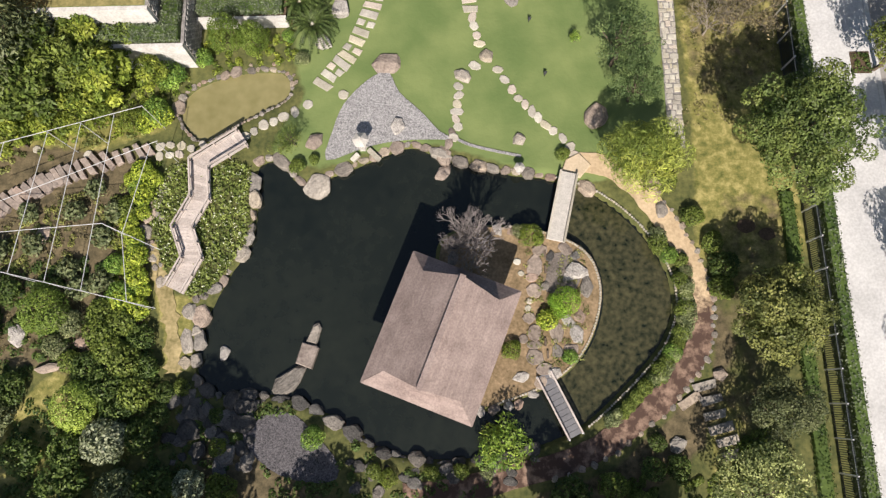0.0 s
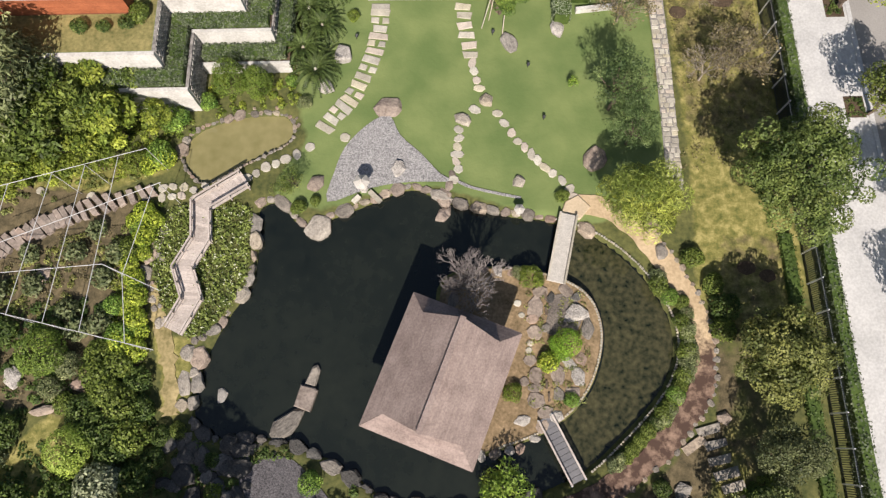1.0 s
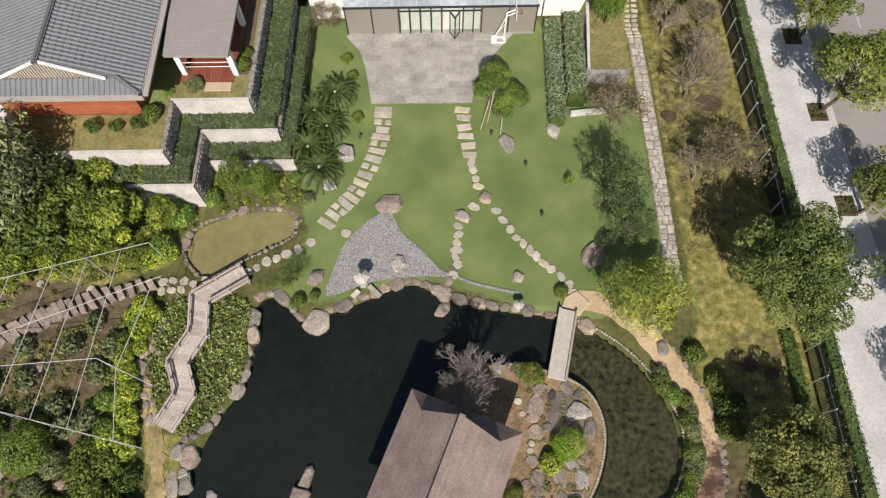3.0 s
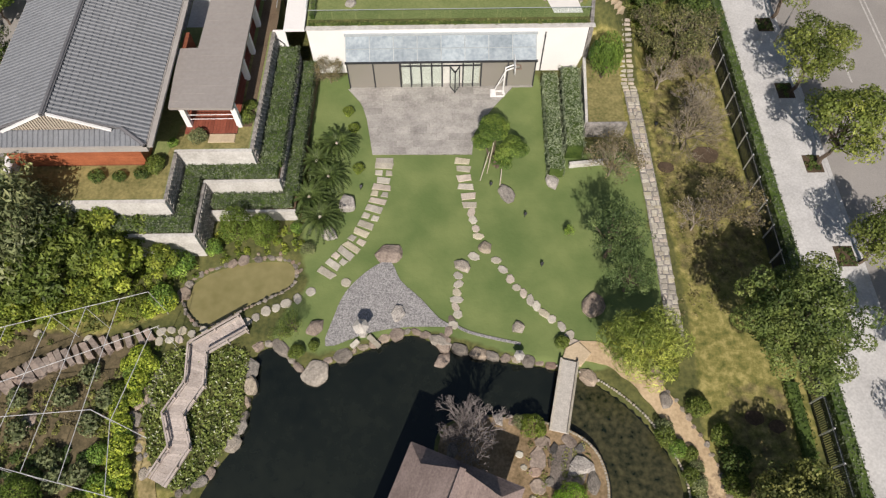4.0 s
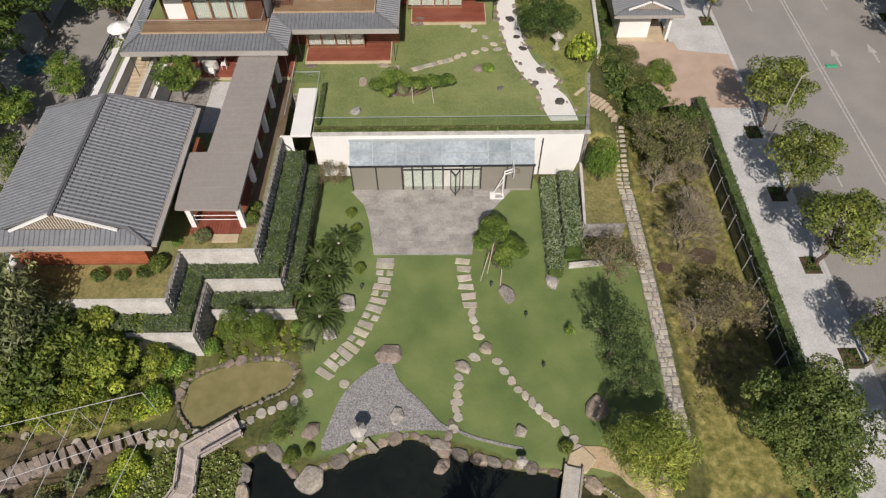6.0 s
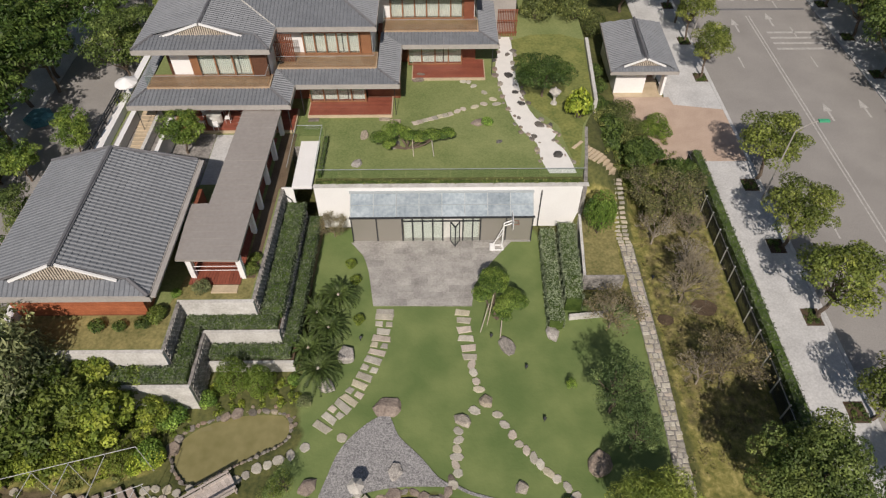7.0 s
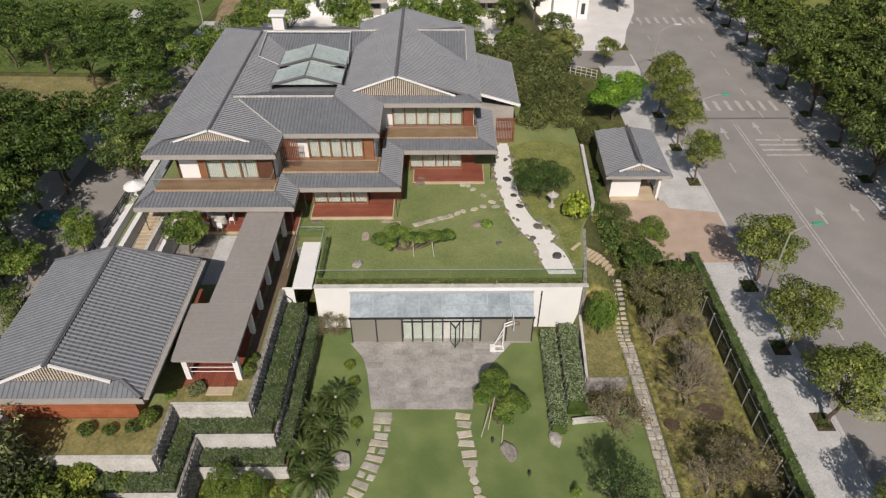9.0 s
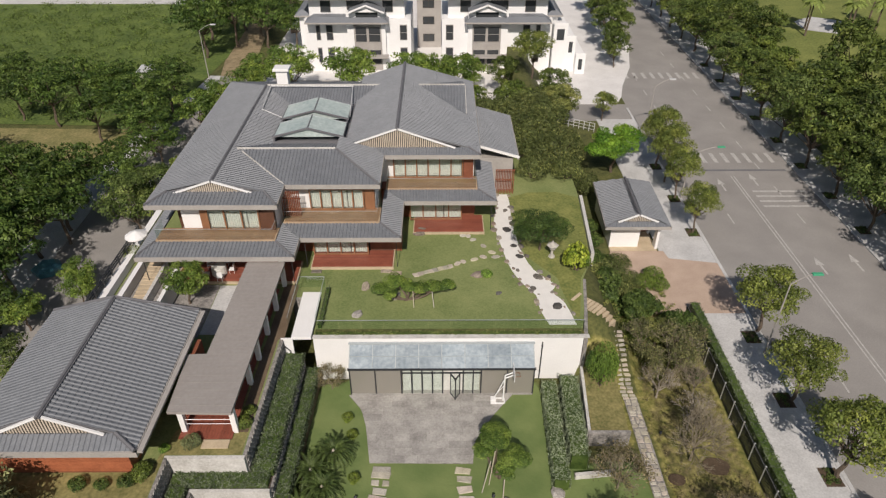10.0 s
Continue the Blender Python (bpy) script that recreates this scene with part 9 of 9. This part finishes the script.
def mark(poly, z=0.026):
    solid("road_marking", Mesh().prism(poly, 0.018, z), M_LINE, "worn white road marking on asphalt", "road marking", "road markings")


for x in (34.75, 35.1):
    mark([(x, -60), (x + 0.13, -60), (x + 0.13, 69.5), (x, 69.5)])
for i in range(24):
    for x in (31.3, 38.9):
        if i * 6 < 62 or i * 6 > 78:
            mark([(x, -25 + i * 6), (x + 0.13, -25 + i * 6), (x + 0.13, -23 + i * 6), (x, -23 + i * 6)])
for i in range(10):
    for yy in (73.0, 102.0):
        mark([(28.5 + i * 1.4, yy), (29.0 + i * 1.4, yy), (29.0 + i * 1.4, yy + 2.6), (28.5 + i * 1.4, yy + 2.6)])
for i in range(4):
    mark([(36.0, 62.4 + i * 1.1), (42.1, 62.4 + i * 1.1), (42.1, 62.75 + i * 1.1), (36.0, 62.75 + i * 1.1)])
for x, yy in ((37.0, 50), (40.7, 50.5), (37.2, 67.2), (33.0, 66.0)):
    mark([(x - 0.1, yy), (x + 0.1, yy), (x + 0.1, yy + 1.6), (x - 0.1, yy + 1.6)])
    mark([(x - 0.42, yy + 1.5), (x + 0.42, yy + 1.5), (x, yy + 2.9)], 0.027)
solid("speed_bump", Mesh().slab([(28.0, 70.8), (42.0, 70.8), (42.0, 71.15), (28.0, 71.15)], 0.01, 0.05, 0.02), M_RIDGE, "dark rubber speed bump across the street", "speed bump")

# ---- white villas beyond ----
M_DARKGLASS = glass("dark_window_glass", (0.05, 0.055, 0.06), 0.1, 1.0)

def villa(x0, x1, y, label, flip=False):
    """A white villa of three storeys with tiled skirts, tall windows and balconies."""
    t = thing("house", label, "house", "white villas beyond the side street", at=((x0 + x1) / 2, y + 5, 0))
    if flip:
        x0, x1 = x1, x0
    w = x1 - x0
    part("wall", Mesh().box(x0 + 0.06 * w, x1 - 0.05 * w, y, y + 11, 0, 8.4), M_WHITE, t)
    part("wall", Mesh().box(x0 + 0.42 * w, x0 + 0.74 * w, y - 0.9, y - 0.005, 0, 9.85), M_WHITE, t)
    part("wall", Mesh().box(x0 + 0.10 * w, x1 - 0.1 * w, y + 1.0, y + 10, 8.4, 11.6), M_WHITE, t)
    part("wall", Mesh().box(x0, x0 + 0.06 * w, y + 2, y + 10, 0, 8.6), M_WHITE, t)

    def skirt(xa, xb, ya, yb, z, h, inset):
        xa, xb = sorted((xa, xb))
        r = part("roof", Mesh().add([(xa, ya, z), (xb, ya, z), (xb, yb, z), (xa, yb, z), (xa + inset, ya + inset, z + h), (xb - inset, ya + inset, z + h), (xb - inset, yb - inset, z + h), (xa + inset, yb - inset, z + h)], [(0, 1, 5, 4), (1, 2, 6, 5), (2, 3, 7, 6), (3, 0, 4, 7), (4, 5, 6, 7), (3, 2, 1, 0)]), M_TILE, t, "grey tiled roof")
        part("fascia", Mesh().box(xa, xb, ya - 0.06, ya - 0.005, z - 0.2, z + 0.04), M_FASCIA, r)

    skirt(x0 + 0.08 * w, x0 + 0.77 * w, y - 2.0, y + 2.2, 8.4, 0.6, 1.1)
    skirt(x0 + 0.04 * w, x1 - 0.04 * w, y - 0.4, y + 11.4, 11.6, 1.9, 4.0)
    skirt(x0 - 0.03 * w, x0 + 0.1 * w, y + 1.2, y + 10.6, 8.6, 0.7, 0.9)
    bay = part("bay_panel", Mesh().box(x0 + 0.475 * w, x0 + 0.705 * w, y - 0.98, y - 0.902, 0.6, 8.0), M_FASCIA, t, "pale grey glazed bay")
    for zz in (1.6, 5.2):
        for fx, fw in ((0.155, 0.03), (0.24, 0.05), (0.49, 0.09), (0.60, 0.095), (0.86, 0.055)):
            xa, xb = sorted((x0 + fx * w, x0 + (fx + fw) * w))
            yy = y - 0.981 if 0.42 < fx < 0.74 else y
            win = part("window", Mesh().box(xa - 0.07, xb + 0.07, yy - 0.06, yy - 0.001, zz - 0.07, zz + 2.37), M_FASCIA, t)
            for k in (0, 1):
                za = zz + 1.15 * k
                part("pane", Mesh().box(xa, xb, yy - 0.1, yy - 0.061, za + 0.03, za + 1.1), M_DARKGLASS, win)
    for fx, fw in ((0.2, 0.08), (0.42, 0.14), (0.72, 0.08)):
        xa, xb = sorted((x0 + fx * w, x0 + (fx + fw) * w))
        win = part("window", Mesh().box(xa - 0.07, xb + 0.07, y + 0.94, y + 0.999, 9.2, 11.2), M_FASCIA, t)
        part("pane", Mesh().box(xa, xb, y + 0.9, y + 0.939, 9.3, 11.1), M_DARKGLASS, win)
    part("entrance_canopy", Mesh().box(x0 + 0.4 * w, x0 + 0.76 * w, y - 2.4, y - 0.991, 2.9, 3.15), M_FASCIA, t)
    bx, bw = x0 + 0.59 * w, abs(0.15 * w)
    for k in (-1, 1):
        part("roof", Mesh().plate([(bx, y - 1.9, 11.0), (bx, y + 1.0, 11.0), (bx + k * bw, y + 1.0, 9.9), (bx + k * bw, y - 1.9, 9.9)][::k], 0.14), M_TILE, t, "grey tiled gable over the bay")
        part("bargeboard", Mesh().beam((bx, y - 1.96, 10.98), (bx + k * bw, y - 1.96, 9.88), 0.08, 0.26), M_WHITE, t)
    part("gable_wall", Mesh().add([(bx - bw * 0.9, y - 1.5, 9.85), (bx + bw * 0.9, y - 1.5, 9.85), (bx, y - 1.5, 10.85), (bx - bw * 0.9, y - 1.2, 9.85), (bx + bw * 0.9, y - 1.2, 9.85), (bx, y - 1.2, 10.85)], [(0, 1, 2), (5, 4, 3), (0, 3, 4, 1), (1, 4, 5, 2), (2, 5, 3, 0)]), M_WHITE, t)
    part("window_band", Mesh().box(bx - bw * 0.6, bx + bw * 0.6, y - 0.98, y - 0.902, 8.95, 9.8), M_DARKGLASS, t, "dark strip of glass under the gable")


villa(-22.4, -3.6, 105.5, "white three-storey villa with grey roofs")
villa(-0.6, 19.0, 105.5, "white three-storey villa with grey roofs", True)
# stepped white terraces at the street end, the narrow grey house between, and the low front walls
side = thing("terrace_block", "stepped white terraces beside the villa", "terrace", at=(20, 108, 0))
for x0, x1, y0, z in ((18.02, 20.2, 104.6, 7.6), (20.21, 21.8, 105.2, 5.4), (21.81, 23.4, 104.0, 3.0)):
    tier = part("tier", Mesh().box(x0, x1, y0, 113.0, 0, z), M_WHITE, side)
    part("parapet", Mesh().box(x0, x1, y0 - 0.06, y0 + 0.1, z, z + 0.45), M_WHITE, tier)
    part("door", Mesh().box(x0 + 0.5, x1 - 0.5, y0 - 0.09, y0 - 0.001, z - 2.2, z - 0.5), M_DARKGLASS, tier, "dark glazed opening")
middle = thing("house", "narrow grey house set back between the villas", "house", at=(-2, 118, 0))
part("wall", Mesh().box(-3.9, 0.3, 117.5, 124, 0, 8.6), M_FASCIA, middle)
part("roof", Mesh().slab([(-4.1, 117.2), (0.5, 117.2), (0.5, 124.2), (-4.1, 124.2)], 8.6, 8.9, 0.1), M_TILE, middle)
for z in (1.2, 4.2, 7.0):
    win = part("window", Mesh().box(-2.9, -0.9, 117.42, 117.499, z, z + 1.3), M_DARK, middle)
    part("pane", Mesh().box(-2.8, -1.95, 117.38, 117.419, z + 0.08, z + 1.22), M_DARKGLASS, win)
    part("pane", Mesh().box(-1.85, -1.0, 117.38, 117.419, z + 0.08, z + 1.22), M_DARKGLASS, win)
for a, b in ((-23.5, -15.0), (-12.0, -3.2), (-0.4, 6.6), (9.4, 19.0)):
    fence = thing("garden_wall", "low white front wall of the villas", "wall", "front walls of the villas", at=(a, 97, 0))
    part("wall", Mesh().box(a, b, 96.9, 97.12, 0, 1.5), M_WHITE, fence)
    part("coping", Mesh().box(a - 0.05, b + 0.05, 96.84, 97.18, 1.5, 1.6), M_FASCIA, fence)
    for x in (a, b):
        part("pier", Mesh().box(x - 0.25, x + 0.25, 96.78, 97.24, 0, 2.1, 0.02), M_WHITE, fence)
corner = thing("rail_fence", "pale metal rail fence at the corner of the side street", "fence", at=(18.4, 83.2, 0))
for i in range(8):
    p = Vector((16.4, 84.6)).lerp(Vector((20.8, 82.0)), i / 7)
    part("post", Mesh().bar((p.x, p.y, 0), (p.x, p.y, 1.25), 0.045, n=8), M_GALV, corner)
for z in (0.35, 0.8, 1.22):
    part("rail", Mesh().bar((16.4, 84.6, z), (20.8, 82.0, z), 0.035, n=8), M_GALV, corner)
for i in range(5):
    villa(-95 + i * 17, -81 + i * 17, 158, "far white townhouse beyond the field")
solid("field", sheet([(-140, 88), (-39, 84), (-36.5, 112), (-38, 146), (-140, 150)], 0.08), mat("green_field", (0.05, 0.088, 0.02), (0.165, 0.22, 0.05), 0.25, 2.5, 0.95, 0.8, 0.1), "overgrown green field", "field", kind="structure")
solid("field_dry", sheet([(-75, 70), (-42, 74), (-42, 83), (-75, 84)], 0.06), mat("dry_field", (0.125, 0.135, 0.045), (0.33, 0.28, 0.13), 0.45, 3, 0.95, 0.8, 0.1), "patch of dry yellow grass", "field", kind="structure")
rng = np.random.default_rng(9)
cs = [(x, y, 0.3) for x, y in rng.uniform((-110, 86), (-40, 146), (1800, 2))]
tagged(new("field_weeds", leaf_mesh("field_weeds", cs, [0.8] * len(cs), 30000, 0.32, M_L_WEED, 5, 0.9, 0.5)), "tall green weeds of the field", "weeds", kind="stuff")
solid("field_road", Mesh().box(-140, -36, 147, 151, -0.1, 0.1), M_CONC, "pale road beyond the field", "road", kind="structure")
shed = thing("shed", "low shed with a pale blue metal roof", "shed", at=(-46, 101, 0))
part("wall", Mesh().box(-46.8, -44.6, 99.8, 101.8, 0, 2.0), M_FASCIA, shed)
part("roof", Mesh().plate([(-47.0, 99.5, 2.1), (-44.4, 99.5, 2.1), (-44.4, 102.1, 2.4), (-47.0, 102.1, 2.4)], 0.08), M_GALV, shed, "pale blue metal roof")
solid("tarpaulin", Mesh().slab([(-38.9, 50.4), (-37.8, 49.6), (-36.8, 50.0), (-36.3, 51.2), (-37.1, 52.2), (-38.5, 51.9)], 0.05, 0.9, 0.35), mat("blue_tarp", (0.03, 0.11, 0.15), (0.10, 0.27, 0.32), 1.5, 7, 0.4, 0.4, 0.03), "crumpled teal tarpaulin over stored goods", "tarpaulin")

solid("park_lawn", Mesh().prism([(49.2, 30), (220, 30), (220, 260), (51.2, 260), (49.2, 75)], -0.1, 0.06), mat("park_grass", (0.10, 0.135, 0.032), (0.25, 0.27, 0.075), 0.15, 2.5, 0.95, 0.6, 0.05), "sunlit park lawn beyond the street", "lawn", kind="structure")

solid("park_clearing", sheet([(75.5 + 5.6 * math.cos(i * 0.52) * rr.uniform(0.9, 1.1), 130.5 + 5.5 * math.sin(i * 0.52) * rr.uniform(0.9, 1.1)) for i in range(12)], 0.08), M_CONC, "pale sandy clearing in the park", "clearing", kind="structure")


def palm(x, y, height, seed):
    """A palm: a slim ringed trunk and a head of arching fronds."""
    rng = random.Random(seed)
    t = thing("palm_tree", "tall palm with a head of arching fronds in the park", "palm", "park palms", at=(x, y, 0))
    m = Mesh()
    for i in range(6):
        m.bar((x, y, height * i / 6), (x, y, height * (i + 1) / 6), 0.2 - 0.015 * i, 0.18 - 0.015 * i, 8)
    part("trunk", m, M_BARK, t)
    for i in range(16):
        a, rise, span = i * 0.39 + rng.uniform(-0.1, 0.1), rng.uniform(0.2, 1.4), rng.uniform(1.9, 2.5)
        f = Mesh()
        pts = [Vector((x + math.cos(a) * span * k, y + math.sin(a) * span * k, height + rise * k * 1.6 - 2.2 * k * k)) for k in (0, 0.3, 0.6, 0.85, 1.0)]
        side_ = Vector((-math.sin(a), math.cos(a), 0))
        for p, q, wp, wq in zip(pts, pts[1:], (0.1, 0.4, 0.42, 0.25), (0.4, 0.42, 0.25, 0.03)):
            for k in (-1, 1):
                quad = [tuple(p), tuple(q), tuple(q + side_ * wq * k - Vector((0, 0, wq * 0.5))), tuple(p + side_ * wp * k - Vector((0, 0, wp * 0.5)))]
                f.add(quad, [(0, 1, 2, 3)])
        part("frond", f, M_L_PALM, t)


M_L_PALM = leaf("palm_leaf", (0.09, 0.125, 0.03), (0.27, 0.33, 0.09))
for i, (x, y, h) in enumerate(((68.5, 124.0, 6.5), (70.5, 128.5, 6.0), (75.6, 123.5, 6.0), (78.5, 127.0, 6.5), (82.0, 125.0, 6.0), (84.0, 131.0, 6.5))):
    palm(x, y, h, i)

# ---- rough stones of the retaining walls ----
STONES = []
for i in range(8):
    w, h = rr.uniform(0.15, 0.2), rr.uniform(0.11, 0.14)
    ring = [(math.cos(a) * w * rr.uniform(0.85, 1.1), math.sin(a) * h * rr.uniform(0.85, 1.1)) for a in (0.5, 1.2, 1.9, 2.6, 3.7, 4.4, 5.0, 5.8)]
    m = Mesh().add([(-0.03, u_, z_) for u_, z_ in ring] + [(0.035 + rr.uniform(-0.012, 0.012), u_ * 0.82, z_ * 0.82) for u_, z_ in ring], [(k, (k + 1) % 8, 8 + (k + 1) % 8, 8 + k) for k in range(8)] + [tuple(range(8, 16))])
    STONES.append(m.data("stone", M_FACING))


def facing(owner, a, b, z0, z1, out=1):
    """Rough stones set course by course into the face that runs from a to b."""
    a, b = Vector(a), Vector(b)
    length = (b - a).length
    turn = math.degrees(math.atan2((b - a).y, (b - a).x)) - 90
    z, row = z0 + 0.13, 0
    while z < z1 - 0.06:
        s = 0.17 * (1 + row % 2)
        while s < length - 0.1:
            p = a.lerp(b, s / length)
            ob = part("stone", rr.choice(STONES), M_FACING, owner)
            ob.matrix_world = pose(p.x, p.y, z + rr.uniform(-0.015, 0.015), 0, 0, turn + (0 if out > 0 else 180))
            s += rr.uniform(0.32, 0.37)
        z, row = z + 0.25, row + 1


by_name = bpy.data.objects
facing(by_name["wall_annex_east_a"], (-16.84, 22.4), (-16.84, 26.0), 3.0, 4.24)
facing(by_name["wall_annex_east_b"], (-12.03, 26.2), (-11.78, 36.7), 3.0, 4.24)
facing(by_name["wall_bed_east_a"], (-15.34, 20.95), (-15.34, 24.7), 0.0, 2.6)
facing(by_name["wall_bed_east_b"], (-10.52, 25.0), (-10.37, 36.6), 1.5, 2.3)

done(P_DARK, P_DEEP, P_SPIKY, P_DULL, P_DOME, P_MID, P_LIME, P_OLIVE, P_PALE, P_STREET, P_FAR, P_WILLOW, P_AIRY, P_LOW, P_SCRUB, P_PALELIME, P_SPRING, P_HAZE, P_VIVID, P_FEATHER, P_BARE, P_BARE2, P_BUSH_D, P_BUSH_L, P_BUSH_B, P_BUSH_P, P_BUSH_M, P_TOPI, P_THICK, P_FAR2, P_CLIP, P_BIG, P_ROUND, P_UMBRELLA, P_BUSH_V, P_TWIGGY, P_CLOUD, P_BUSH_W)
